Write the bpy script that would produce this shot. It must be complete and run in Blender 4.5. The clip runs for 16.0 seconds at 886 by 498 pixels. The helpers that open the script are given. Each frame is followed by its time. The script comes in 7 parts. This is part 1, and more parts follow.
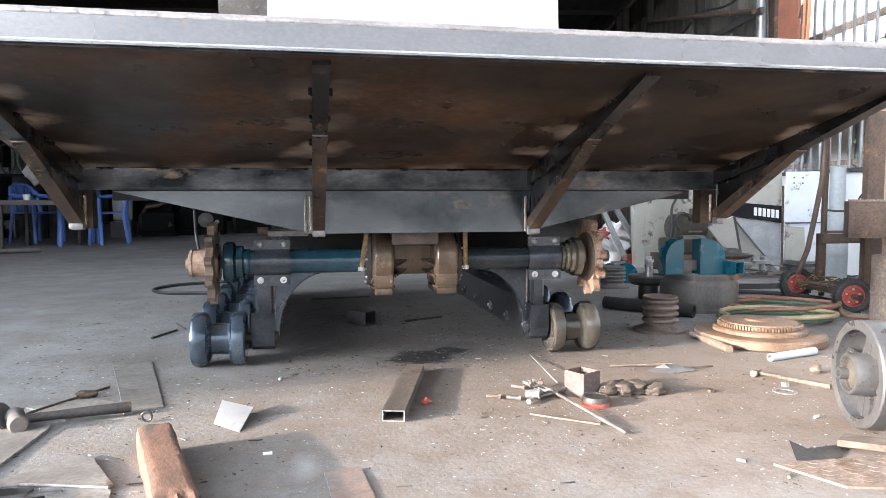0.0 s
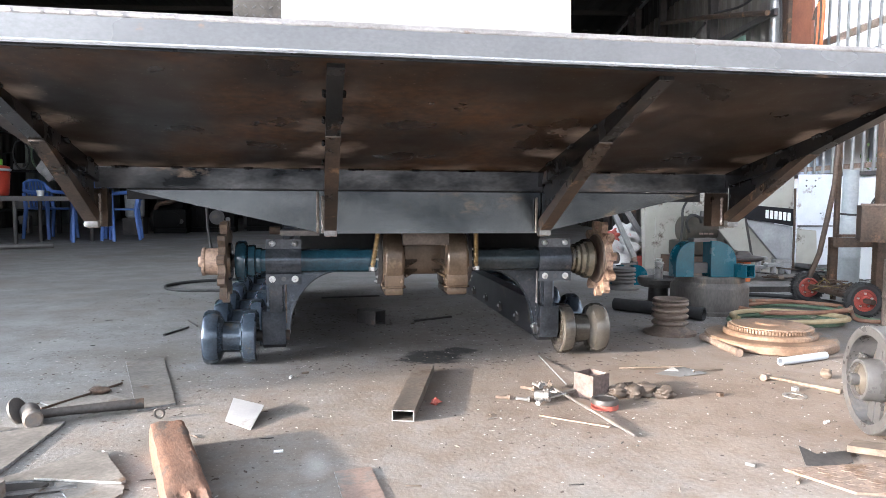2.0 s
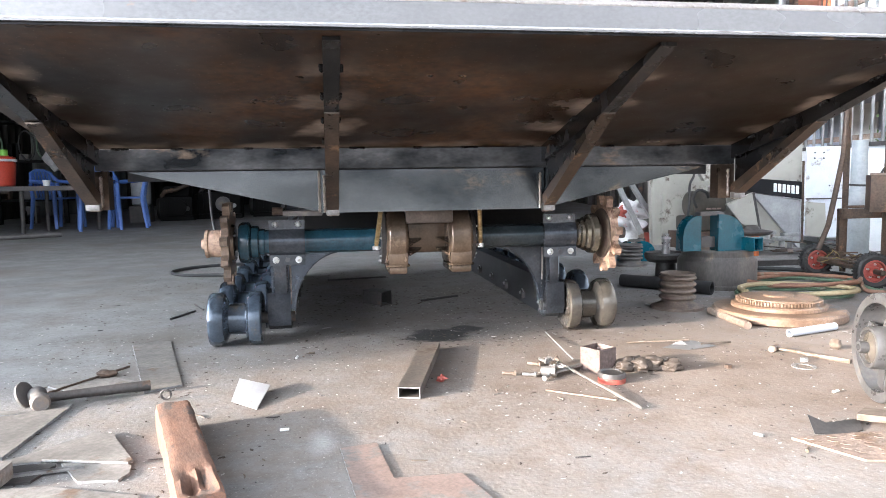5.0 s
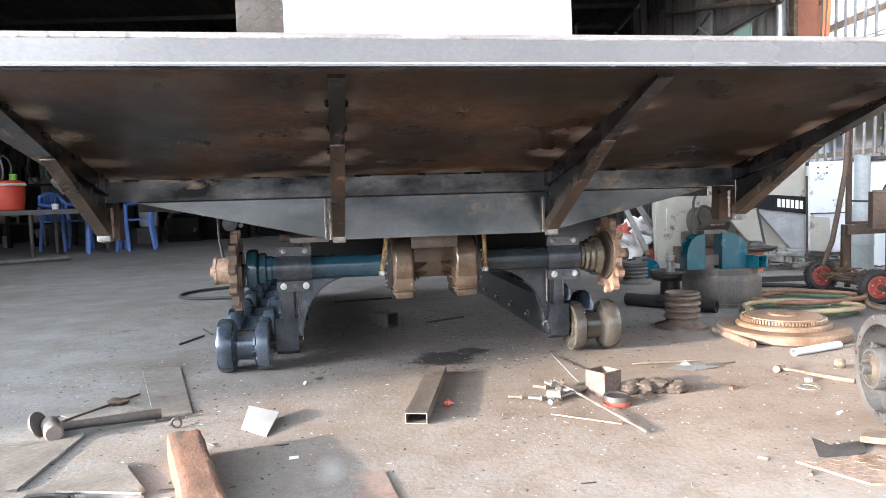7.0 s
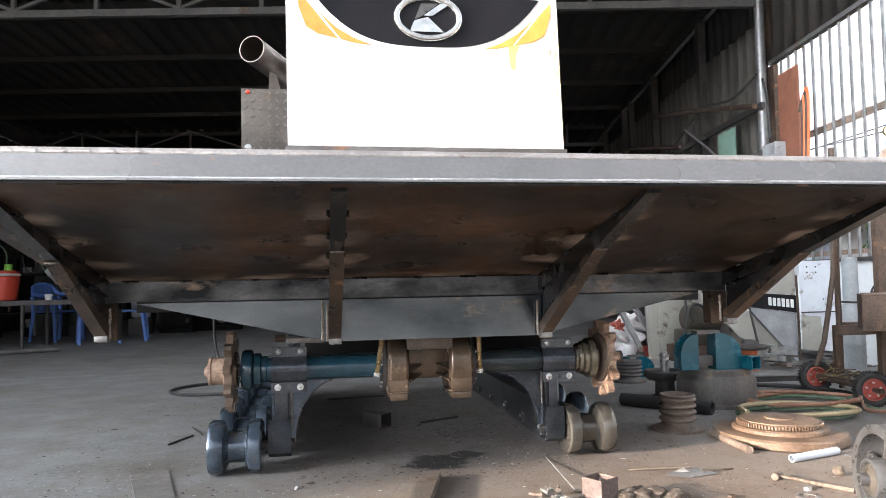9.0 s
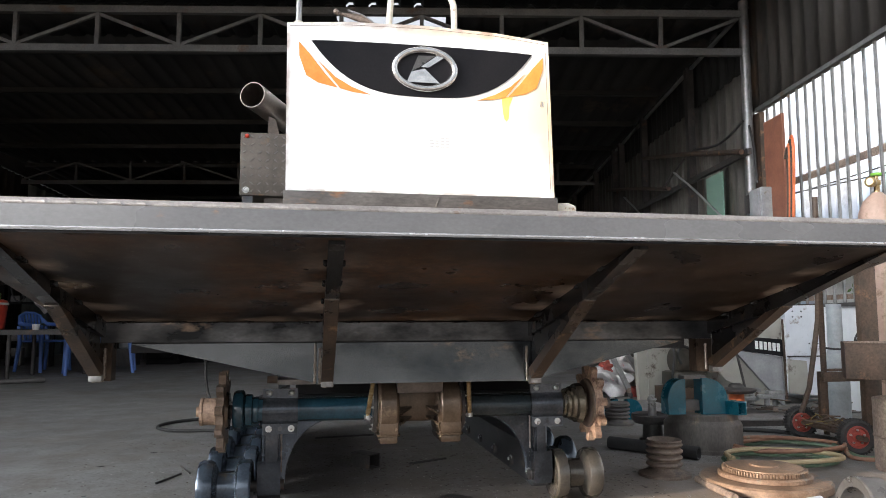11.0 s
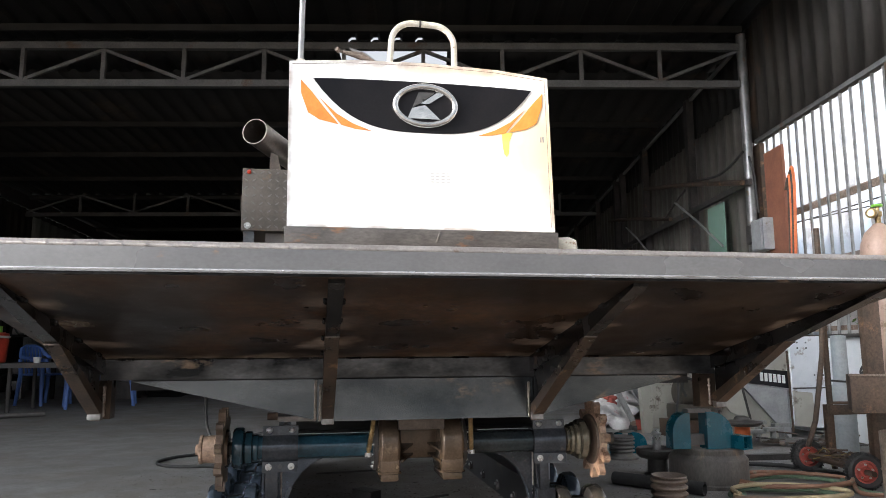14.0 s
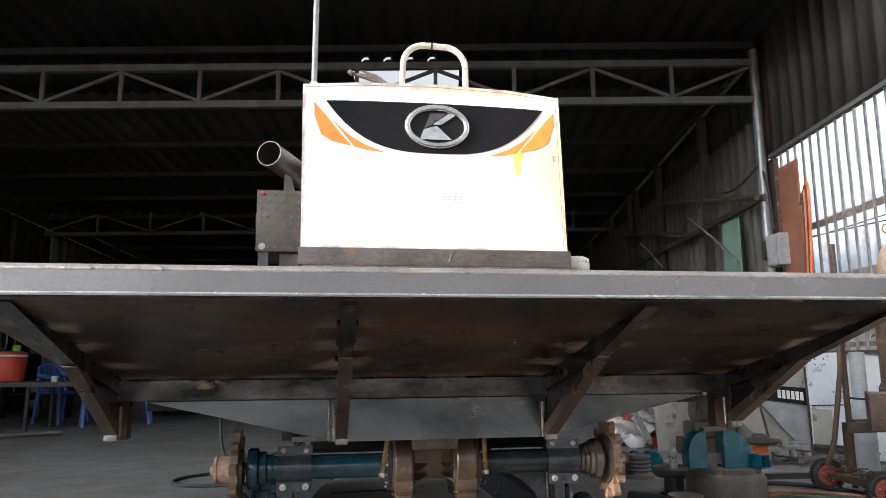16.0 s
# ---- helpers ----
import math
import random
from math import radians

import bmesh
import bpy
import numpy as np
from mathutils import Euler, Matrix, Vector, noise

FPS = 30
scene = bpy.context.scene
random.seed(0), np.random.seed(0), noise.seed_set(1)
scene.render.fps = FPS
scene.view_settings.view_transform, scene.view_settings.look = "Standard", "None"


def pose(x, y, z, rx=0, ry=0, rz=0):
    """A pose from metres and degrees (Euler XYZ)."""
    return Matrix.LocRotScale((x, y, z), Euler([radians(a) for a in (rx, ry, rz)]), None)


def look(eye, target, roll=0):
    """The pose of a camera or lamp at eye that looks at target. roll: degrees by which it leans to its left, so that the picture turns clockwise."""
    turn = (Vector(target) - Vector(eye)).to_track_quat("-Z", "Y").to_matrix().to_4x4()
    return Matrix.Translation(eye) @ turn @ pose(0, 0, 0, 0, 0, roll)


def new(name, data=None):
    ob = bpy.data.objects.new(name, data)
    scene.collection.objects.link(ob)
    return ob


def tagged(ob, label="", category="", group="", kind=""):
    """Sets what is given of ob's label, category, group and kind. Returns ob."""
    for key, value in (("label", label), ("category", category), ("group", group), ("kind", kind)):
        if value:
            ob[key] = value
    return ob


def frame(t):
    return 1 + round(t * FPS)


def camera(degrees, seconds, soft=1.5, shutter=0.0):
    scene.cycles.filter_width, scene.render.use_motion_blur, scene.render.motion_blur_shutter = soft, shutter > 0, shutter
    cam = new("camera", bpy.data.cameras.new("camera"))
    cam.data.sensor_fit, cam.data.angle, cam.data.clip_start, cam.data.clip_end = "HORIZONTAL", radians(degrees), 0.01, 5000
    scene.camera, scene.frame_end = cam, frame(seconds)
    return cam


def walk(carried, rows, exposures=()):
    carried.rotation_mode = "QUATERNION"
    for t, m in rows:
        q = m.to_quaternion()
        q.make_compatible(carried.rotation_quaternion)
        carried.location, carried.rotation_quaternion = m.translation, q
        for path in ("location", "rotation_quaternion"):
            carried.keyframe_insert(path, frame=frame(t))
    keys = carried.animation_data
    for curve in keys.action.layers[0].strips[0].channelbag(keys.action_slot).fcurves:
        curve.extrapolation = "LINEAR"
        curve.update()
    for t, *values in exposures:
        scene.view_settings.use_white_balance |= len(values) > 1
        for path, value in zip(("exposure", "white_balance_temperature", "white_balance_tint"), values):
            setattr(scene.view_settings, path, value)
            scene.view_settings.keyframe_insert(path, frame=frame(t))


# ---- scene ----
cam = camera(63.9, 16.0, soft=0.3)
PATH = [
    (0, (-0.353, -0.27, 0.607), (0.015, 1.691, 0.463), -0.1),
    (0.5, (-0.357, -0.273, 0.609), (-0.007, 1.689, 0.447), 0.6),
    (1, (-0.359, -0.276, 0.613), (-0.018, 1.688, 0.449), 0.8),
    (1.5, (-0.359, -0.277, 0.616), (-0.012, 1.687, 0.472), 0.9),
    (2, (-0.359, -0.278, 0.614), (-0.017, 1.687, 0.467), 0.4),
    (2.5, (-0.354, -0.275, 0.609), (-0.022, 1.691, 0.457), 0.4),
    (3, (-0.352, -0.271, 0.602), (-0.074, 1.702, 0.436), -0.4),
    (3.5, (-0.346, -0.265, 0.593), (-0.03, 1.7, 0.401), -0.2),
    (6, (-0.344, -0.273, 0.595), (-0.028, 1.692, 0.4), -1.0),
    (6.5, (-0.344, -0.285, 0.615), (-0.024, 1.682, 0.444), -0.8),
    (7, (-0.345, -0.295, 0.628), (-0.04, 1.675, 0.477), -1.6),
    (7.5, (-0.345, -0.303, 0.638), (-0.04, 1.672, 0.561), -0.7),
    (8, (-0.349, -0.316, 0.652), (-0.033, 1.659, 0.674), -1.1),
    (10.5, (-0.37, -0.343, 0.691), (-0.01, 1.619, 0.841), -0.4),
    (11, (-0.374, -0.379, 0.708), (-0.017, 1.58, 0.904), -0.1),
    (11.5, (-0.369, -0.374, 0.723), (-0.03, 1.582, 0.963), 0.1),
    (12, (-0.371, -0.382, 0.726), (-0.03, 1.571, 0.989), -0.2),
    (12.5, (-0.369, -0.378, 0.726), (-0.026, 1.576, 0.979), -0.4),
    (13, (-0.365, -0.38, 0.722), (-0.048, 1.578, 0.977), -0.6),
    (13.5, (-0.362, -0.373, 0.726), (-0.006, 1.577, 0.985), -0.2),
    (14, (-0.368, -0.383, 0.727), (-0.02, 1.567, 1.006), -0.3),
    (14.5, (-0.37, -0.395, 0.734), (-0.059, 1.557, 1.04), -0.9),
    (15, (-0.367, -0.399, 0.736), (-0.054, 1.55, 1.056), -0.9),
    (15.5, (-0.368, -0.4, 0.736), (-0.052, 1.549, 1.056), -0.6),
    (16, (-0.366, -0.398, 0.738), (-0.057, 1.551, 1.062), -0.5),
]
walk(cam, [(t, look(eye, target, roll)) for t, eye, target, roll in PATH],
     exposures=[(t, e, 5690 if t < 7 else 5800 if t < 9 else 6060, 9) for t, e in ((0, 2.85), (3.5, 2.92), (6.0, 3.12), (6.6, 3.10), (7.0, 3.03), (8.0, 2.81), (10.5, 2.02), (11.5, 1.86), (16, 1.84))])

# ---- light ----
world = bpy.data.worlds.new("sky")
scene.world = world
world.use_nodes = True
wn = world.node_tree
bg = wn.nodes["Background"]
skytex = wn.nodes.new("ShaderNodeTexSky")
skytex.sky_type, skytex.sun_disc = "NISHITA", False
SUN_WAY = Vector((0.95, 0.25, -0.20)).normalized()
skytex.sun_elevation = math.asin(-SUN_WAY.z)
skytex.sun_rotation = math.atan2(-SUN_WAY.x, -SUN_WAY.y)
skytex.dust_density, skytex.air_density, skytex.ozone_density = 8.0, 0.7, 0.6
haze = wn.nodes.new("ShaderNodeHueSaturation")
haze.inputs["Saturation"].default_value = 0.06
wn.links.new(skytex.outputs[0], haze.inputs["Color"])
wn.links.new(haze.outputs[0], bg.inputs[0])
bg.inputs[1].default_value = 0.15
sun = new("sun", bpy.data.lights.new("sun", "SUN"))
sun.data.energy, sun.data.angle, sun.data.color = 2.4, radians(1.2), (1.0, 0.785, 0.575)
sun.rotation_euler = SUN_WAY.to_track_quat("-Z", "Y").to_euler()

# ---- materials ----
def mat(name, c1, c2, scale=6.0, rough=0.6, metal=0.0, bump=0.15, spot=None, spot_amt=0.45, spot_scale=3.0, fine=60.0, fine_amt=0.12, rough_var=0.15, coat=0.0, stretch=(1, 1, 1), vary=0.0, spec=0.5):
    """Two-scale procedural surface: broad mottling between c1 and c2, fine grain, optional stains of colour spot."""
    m = bpy.data.materials.new(name)
    m.use_nodes = True
    nt = m.node_tree
    N, L = nt.nodes, nt.links
    bs = N["Principled BSDF"]
    tc = N.new("ShaderNodeTexCoord")
    mp = N.new("ShaderNodeMapping")
    mp.inputs["Scale"].default_value = stretch
    L.new(tc.outputs["Object"], mp.inputs[0])

    def noise_tex(s, detail=4.0, r=0.6):
        n = N.new("ShaderNodeTexNoise")
        n.inputs["Scale"].default_value, n.inputs["Detail"].default_value, n.inputs["Roughness"].default_value = s, detail, r
        L.new(mp.outputs[0], n.inputs["Vector"])
        return n

    def ramp(src, a, b):
        r = N.new("ShaderNodeMapRange")
        r.inputs[1].default_value, r.inputs[2].default_value = a, b
        L.new(src, r.inputs[0])
        return r.outputs[0]

    def mix(f, a, b, mode="MIX"):
        x = N.new("ShaderNodeMix")
        x.data_type, x.blend_type = "RGBA", mode
        for sock, v in ((x.inputs[0], f), (x.inputs[6], a), (x.inputs[7], b)):
            if isinstance(v, (int, float)):
                sock.default_value = v
            elif isinstance(v, tuple):
                sock.default_value = (*v, 1)
            else:
                L.new(v, sock)
        return x.outputs[2]

    broad = noise_tex(scale)
    col = mix(ramp(broad.outputs[0], 0.35, 0.65), c1, c2)
    if spot:
        sp = noise_tex(spot_scale, 6.0, 0.7)
        col = mix(ramp(sp.outputs[0], 1 - spot_amt, 1.08 - spot_amt), col, spot)
    bump *= 0.7
    grain = noise_tex(fine, 3.0)
    g = ramp(grain.outputs[0], 0.3, 0.7)
    dark = N.new("ShaderNodeMapRange")
    dark.inputs[3].default_value, dark.inputs[4].default_value = 1 - fine_amt, 1 + fine_amt * 0.5
    L.new(g, dark.inputs[0])
    sc = N.new("ShaderNodeVectorMath")
    sc.operation = "SCALE"
    L.new(col, sc.inputs[0])
    L.new(dark.outputs[0], sc.inputs["Scale"])
    out = sc.outputs[0]
    if vary:
        oi = N.new("ShaderNodeObjectInfo")
        vr = N.new("ShaderNodeMapRange")
        vr.inputs[3].default_value, vr.inputs[4].default_value = 1 - vary, 1 + vary
        L.new(oi.outputs["Random"], vr.inputs[0])
        s2 = N.new("ShaderNodeVectorMath")
        s2.operation = "SCALE"
        L.new(out, s2.inputs[0])
        L.new(vr.outputs[0], s2.inputs["Scale"])
        out = s2.outputs[0]
    L.new(out, bs.inputs["Base Color"])
    rr = N.new("ShaderNodeMapRange")
    rr.inputs[3].default_value, rr.inputs[4].default_value = max(0.05, rough - rough_var), min(1, rough + rough_var)
    L.new(broad.outputs[0], rr.inputs[0])
    L.new(rr.outputs[0], bs.inputs["Roughness"])
    bs.inputs["Metallic"].default_value = metal
    bs.inputs["Coat Weight"].default_value = coat
    bs.inputs["Specular IOR Level"].default_value = spec
    if bump:
        b = N.new("ShaderNodeBump")
        b.inputs["Strength"].default_value, b.inputs["Distance"].default_value = bump, 0.004
        L.new(grain.outputs[0], b.inputs["Height"])
        L.new(b.outputs[0], bs.inputs["Normal"])
    return m


M = {}
M["mill"] = mat("mill_steel", (0.020, 0.023, 0.027), (0.155, 0.160, 0.170), 9, 0.22, 0.7, 0.05, (0.23, 0.18, 0.14), 0.40, 7, 120, 0.25, stretch=(0.5, 1, 1), spec=0.2)
M["edge"] = mat("front_edge_steel", (0.185, 0.188, 0.196), (0.235, 0.238, 0.246), 2.2, 0.27, 0.6, 0.03, (0.33, 0.215, 0.145), 0.315, 17, 160, 0.14, stretch=(0.6, 1, 1))
M["wing"] = mat("satin_grey_steel", (0.055, 0.067, 0.080), (0.190, 0.210, 0.228), 3.2, 0.23, 0.95, 0.02, (0.27, 0.225, 0.18), 0.41, 4, 170, 0.2, rough_var=0.12, stretch=(0.8, 1, 1.4))
M["purlin"] = mat("near_black_steel", (0.013, 0.013, 0.012), (0.028, 0.027, 0.025), 5, 0.6, 0.1, 0.05, (0.05, 0.035, 0.025), 0.38, 4)
M["pulley_grey"] = mat("grey_cast_paint", (0.076, 0.074, 0.073), (0.125, 0.122, 0.120), 9, 0.30, 0.35, 0.06, (0.16, 0.14, 0.12), 0.40, 9, 90, 0.2)
M["stain"] = mat("yellow_paint_run", (0.90, 0.62, 0.10), (0.92, 0.70, 0.20), 9, 0.4, 0.0, 0.03)
M["strut"] = mat("rust_tinted_strut", (0.034, 0.027, 0.022), (0.098, 0.068, 0.048), 8, 0.30, 0.45, 0.08, (0.29, 0.175, 0.10), 0.42, 6, 150, 0.25, spec=0.2)
M["gusset"] = mat("bare_blue_steel", (0.085, 0.105, 0.135), (0.19, 0.22, 0.265), 6, 0.26, 0.75, 0.05, (0.06, 0.065, 0.07), 0.42, 7, 120, 0.2)
M["exhaust"] = mat("heat_browned_pipe", (0.075, 0.064, 0.055), (0.15, 0.12, 0.10), 9, 0.32, 0.55, 0.06, (0.19, 0.11, 0.065), 0.40, 7, 110, 0.25)
M["deck_edge"] = mat("rusty_deck_plate", (0.14, 0.10, 0.085), (0.27, 0.20, 0.17), 14, 0.42, 0.45, 0.2, (0.12, 0.075, 0.055), 0.45, 18, 120, 0.4)
M["base_bar"] = mat("scaled_base_bar", (0.095, 0.086, 0.080), (0.19, 0.172, 0.158), 8, 0.42, 0.4, 0.08, (0.26, 0.14, 0.08), 0.43, 9, 110, 0.3, stretch=(0.4, 1, 1))
M["white_wall"] = mat("pale_rendered_wall", (0.20, 0.225, 0.27), (0.29, 0.315, 0.36), 0.9, 0.8, 0.0, 0.1, (0.17, 0.185, 0.21), 0.44, 0.8)
M["bar_steel"] = mat("window_bar_steel", (0.15, 0.15, 0.15), (0.26, 0.255, 0.25), 9, 0.35, 0.4, 0.05, (0.22, 0.14, 0.085), 0.38, 8)
M["dull_zinc"] = mat("dull_zinc", (0.20, 0.195, 0.19), (0.34, 0.33, 0.32), 30, 0.4, 0.5, 0.1, (0.14, 0.10, 0.07), 0.42, 20)
M["axle_grey"] = mat("scuffed_axle_steel", (0.026, 0.036, 0.041), (0.082, 0.089, 0.092), 6, 0.24, 0.45, 0.05, (0.26, 0.20, 0.145), 0.42, 7, 110, 0.25)
# darker copy of the slate frame colour, for parts in shade
M["frame_shaded"] = mat("shaded_track_frame", (0.020, 0.021, 0.023), (0.045, 0.045, 0.047), 6, 0.36, 0.3, 0.06, (0.10, 0.085, 0.07), 0.40, 7, 110, 0.25, spec=0.2)
M["pale_bronze"] = mat("bronze_toned_rings", (0.13, 0.115, 0.09), (0.26, 0.225, 0.165), 10, 0.24, 0.65, 0.06, (0.07, 0.075, 0.08), 0.42, 10, 110, 0.25)
M["stub_pink"] = mat("pinkish_scaled_tube", (0.125, 0.092, 0.082), (0.195, 0.148, 0.132), 9, 0.6, 0.2, 0.2, (0.26, 0.23, 0.21), 0.40, 10, 90, 0.4)
M["weld"] = mat("weld_bead", (0.30, 0.28, 0.27), (0.44, 0.415, 0.405), 9, 0.32, 0.7, 0.2, (0.24, 0.165, 0.125), 0.38, 12, 200, 0.2)
M["rib"] = mat("rib_steel", (0.010, 0.010, 0.0105), (0.036, 0.034, 0.034), 7, 0.26, 0.6, 0.06, (0.15, 0.095, 0.062), 0.38, 6, 130, 0.25, spec=0.2)
M["teal"] = mat("dark_teal_paint", (0.009, 0.032, 0.048), (0.022, 0.063, 0.088), 8, 0.20, 0.0, 0.05, (0.08, 0.11, 0.12), 0.36, 9, 120, 0.2, coat=0.4)
M["bright_teal"] = mat("bright_teal_paint", (0.004, 0.090, 0.135), (0.010, 0.135, 0.19), 7, 0.26, 0.0, 0.05, (0.12, 0.15, 0.16), 0.36, 9, 120, 0.2, coat=0.4)
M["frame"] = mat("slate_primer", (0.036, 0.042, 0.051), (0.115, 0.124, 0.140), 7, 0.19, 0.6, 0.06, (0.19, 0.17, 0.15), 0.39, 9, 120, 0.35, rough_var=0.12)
M["roller"] = mat("roller_paint", (0.040, 0.056, 0.078), (0.095, 0.118, 0.148), 8, 0.16, 0.45, 0.05, (0.15, 0.13, 0.11), 0.38, 8, 130, 0.25, rough_var=0.10, coat=0.5)
# warm steel: sunlit tone of the right front roller, and the pulley's bearing cap
M["warm_steel"] = mat("warm_toned_steel", (0.095, 0.092, 0.086), (0.20, 0.172, 0.135), 6, 0.20, 0.55, 0.05, (0.11, 0.12, 0.13), 0.4, 6, 130, 0.2, rough_var=0.10)
M["cast"] = mat("oily_brown_casting", (0.070, 0.052, 0.038), (0.175, 0.125, 0.086), 6, 0.22, 0.5, 0.10, (0.25, 0.185, 0.13), 0.40, 5, 120, 0.2)
M["tan"] = mat("tan_rust", (0.23, 0.145, 0.10), (0.40, 0.28, 0.20), 16, 0.6, 0.15, 0.3, (0.14, 0.075, 0.045), 0.43, 14, 100, 0.4)
M["bolt"] = mat("zinc_bolt", (0.55, 0.55, 0.55), (0.72, 0.72, 0.70), 40, 0.3, 0.85, 0.05)
M["brass"] = mat("brass_rod", (0.33, 0.235, 0.11), (0.46, 0.345, 0.18), 60, 0.35, 0.75, 0.3)
M["decal_dark"] = mat("dark_decal", (0.006, 0.006, 0.008), (0.012, 0.011, 0.013), 6, 0.45, 0.0, 0.03, (0.10, 0.085, 0.07), 0.31, 22, 120, 0.2, spec=0.2)
M["decal_orange"] = mat("orange_decal", (0.80, 0.26, 0.04), (0.85, 0.34, 0.07), 8, 0.4, 0.0, 0.03, (0.8, 0.6, 0.35), 0.3, 10, 100, 0.1)
M["chrome"] = mat("dull_chrome", (0.6, 0.6, 0.6), (0.75, 0.75, 0.74), 20, 0.22, 0.95, 0.03)
M["cream"] = mat("cream_pipe_paint", (0.70, 0.65, 0.54), (0.80, 0.76, 0.67), 12, 0.45, 0.0, 0.08, (0.30, 0.15, 0.06), 0.405, 22, 120, 0.15)
M["checker"] = mat("checker_plate", (0.085, 0.075, 0.066), (0.15, 0.13, 0.11), 8, 0.45, 0.5, 0.06, (0.22, 0.13, 0.07), 0.40, 6, 100, 0.2)
M["lit_sheet"] = mat("lit_green_sheet", (0.20, 0.215, 0.19), (0.29, 0.305, 0.275), 1.5, 0.6, 0.1, 0.05, (0.13, 0.12, 0.10), 0.42, 2, 40, 0.2, stretch=(1, 1, 0.2))
M["weld_dull"] = mat("browned_weld_bead", (0.20, 0.165, 0.14), (0.40, 0.345, 0.30), 30, 0.34, 0.7, 0.3, (0.20, 0.115, 0.07), 0.42, 18, 160, 0.3)
M["sprocket_brown"] = mat("brown_sprocket_rust", (0.085, 0.062, 0.046), (0.19, 0.135, 0.098), 14, 0.45, 0.3, 0.2, (0.30, 0.215, 0.155), 0.42, 10, 100, 0.3)
M["faint_print"] = mat("faded_grey_print", (0.55, 0.55, 0.54), (0.66, 0.66, 0.65), 20, 0.5, 0.0, 0.0)
M["pink_plate"] = mat("reddish_offcut_plate", (0.25, 0.185, 0.16), (0.34, 0.25, 0.215), 7, 0.5, 0.2, 0.1, (0.24, 0.22, 0.205), 0.46, 9, 120, 0.25)
M["flat_sheet"] = mat("smooth_grey_sheet", (0.30, 0.305, 0.315), (0.38, 0.385, 0.395), 5, 0.4, 0.3, 0.02, (0.26, 0.235, 0.21), 0.40, 9, 200, 0.06)
M["galv"] = mat("galvanised_steel", (0.30, 0.30, 0.30), (0.42, 0.42, 0.41), 7, 0.45, 0.5, 0.05, (0.25, 0.18, 0.12), 0.36, 5, 80, 0.15)
M["truss"] = mat("grey_truss_paint", (0.085, 0.085, 0.083), (0.135, 0.132, 0.128), 5, 0.6, 0.1, 0.05, (0.10, 0.065, 0.045), 0.42, 4, 60, 0.3)
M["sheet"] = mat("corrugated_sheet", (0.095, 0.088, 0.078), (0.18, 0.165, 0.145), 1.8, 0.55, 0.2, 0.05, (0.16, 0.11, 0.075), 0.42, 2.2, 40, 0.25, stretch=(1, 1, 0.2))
# darker copy of the wall sheet, for sheeting that gets less light
M["dark_sheet"] = mat("dim_corrugated_sheet", (0.030, 0.027, 0.024), (0.070, 0.062, 0.053), 1.8, 0.55, 0.2, 0.05, (0.11, 0.072, 0.046), 0.42, 2.2, 40, 0.25, stretch=(1, 1, 0.2))
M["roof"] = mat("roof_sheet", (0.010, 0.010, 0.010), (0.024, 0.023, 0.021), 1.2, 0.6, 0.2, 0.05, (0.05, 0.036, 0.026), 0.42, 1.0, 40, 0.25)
M["plaster"] = mat("flaking_white_plaster", (0.60, 0.62, 0.64), (0.74, 0.75, 0.76), 3, 0.8, 0.0, 0.1, (0.30, 0.26, 0.22), 0.44, 3.5, 180, 0.08)
M["hopper"] = mat("old_cream_panel", (0.31, 0.30, 0.26), (0.40, 0.385, 0.34), 3, 0.5, 0.0, 0.05, (0.085, 0.062, 0.046), 0.43, 5.5, 220, 0.08)
M["white_panel"] = mat("chipped_white_panel", (0.54, 0.57, 0.61), (0.66, 0.68, 0.71), 4, 0.45, 0.0, 0.05, (0.22, 0.185, 0.16), 0.435, 5.5, 220, 0.07)
M["rust"] = mat("brown_rust", (0.060, 0.042, 0.031), (0.115, 0.074, 0.050), 6, 0.6, 0.2, 0.25, (0.26, 0.145, 0.075), 0.39, 4, 80, 0.35)
M["rust_light"] = mat("dusty_rust", (0.16, 0.12, 0.095), (0.28, 0.21, 0.165), 10, 0.75, 0.05, 0.25, (0.15, 0.095, 0.06), 0.44, 9, 80, 0.35)
M["dark_iron"] = mat("dark_iron", (0.055, 0.052, 0.05), (0.095, 0.085, 0.08), 9, 0.5, 0.4, 0.15, (0.16, 0.10, 0.065), 0.40, 6, 90, 0.25)
M["grey_iron"] = mat("dusty_grey_iron", (0.115, 0.107, 0.102), (0.19, 0.176, 0.166), 6, 0.55, 0.25, 0.05, (0.24, 0.195, 0.155), 0.42, 6, 150, 0.12)
M["flat_steel"] = mat("offcut_plate", (0.20, 0.185, 0.17), (0.32, 0.295, 0.27), 9, 0.5, 0.2, 0.1, (0.20, 0.14, 0.10), 0.42, 7, 80, 0.3, vary=0.12)
M["cut_edge"] = mat("cut_bright_edge", (0.24, 0.24, 0.245), (0.40, 0.40, 0.40), 60, 0.45, 0.5, 0.4, (0.16, 0.14, 0.12), 0.42, 30)
M["wood"] = mat("old_timber", (0.125, 0.074, 0.052), (0.225, 0.118, 0.076), 9, 0.85, 0.0, 0.3, (0.10, 0.077, 0.064), 0.48, 12, 130, 0.3, stretch=(1.6, 0.5, 1.6))
M["plywood"] = mat("pale_plywood", (0.125, 0.096, 0.072), (0.20, 0.155, 0.118), 6, 0.75, 0.0, 0.3, (0.10, 0.072, 0.052), 0.44, 8, 60, 0.4, stretch=(0.3, 1, 1))
M["blue_plastic"] = mat("blue_plastic", (0.085, 0.175, 0.50), (0.12, 0.22, 0.58), 4, 0.4, 0.0, 0.02)
M["red_plastic"] = mat("red_plastic", (0.62, 0.06, 0.03), (0.70, 0.09, 0.05), 4, 0.4, 0.0, 0.02)
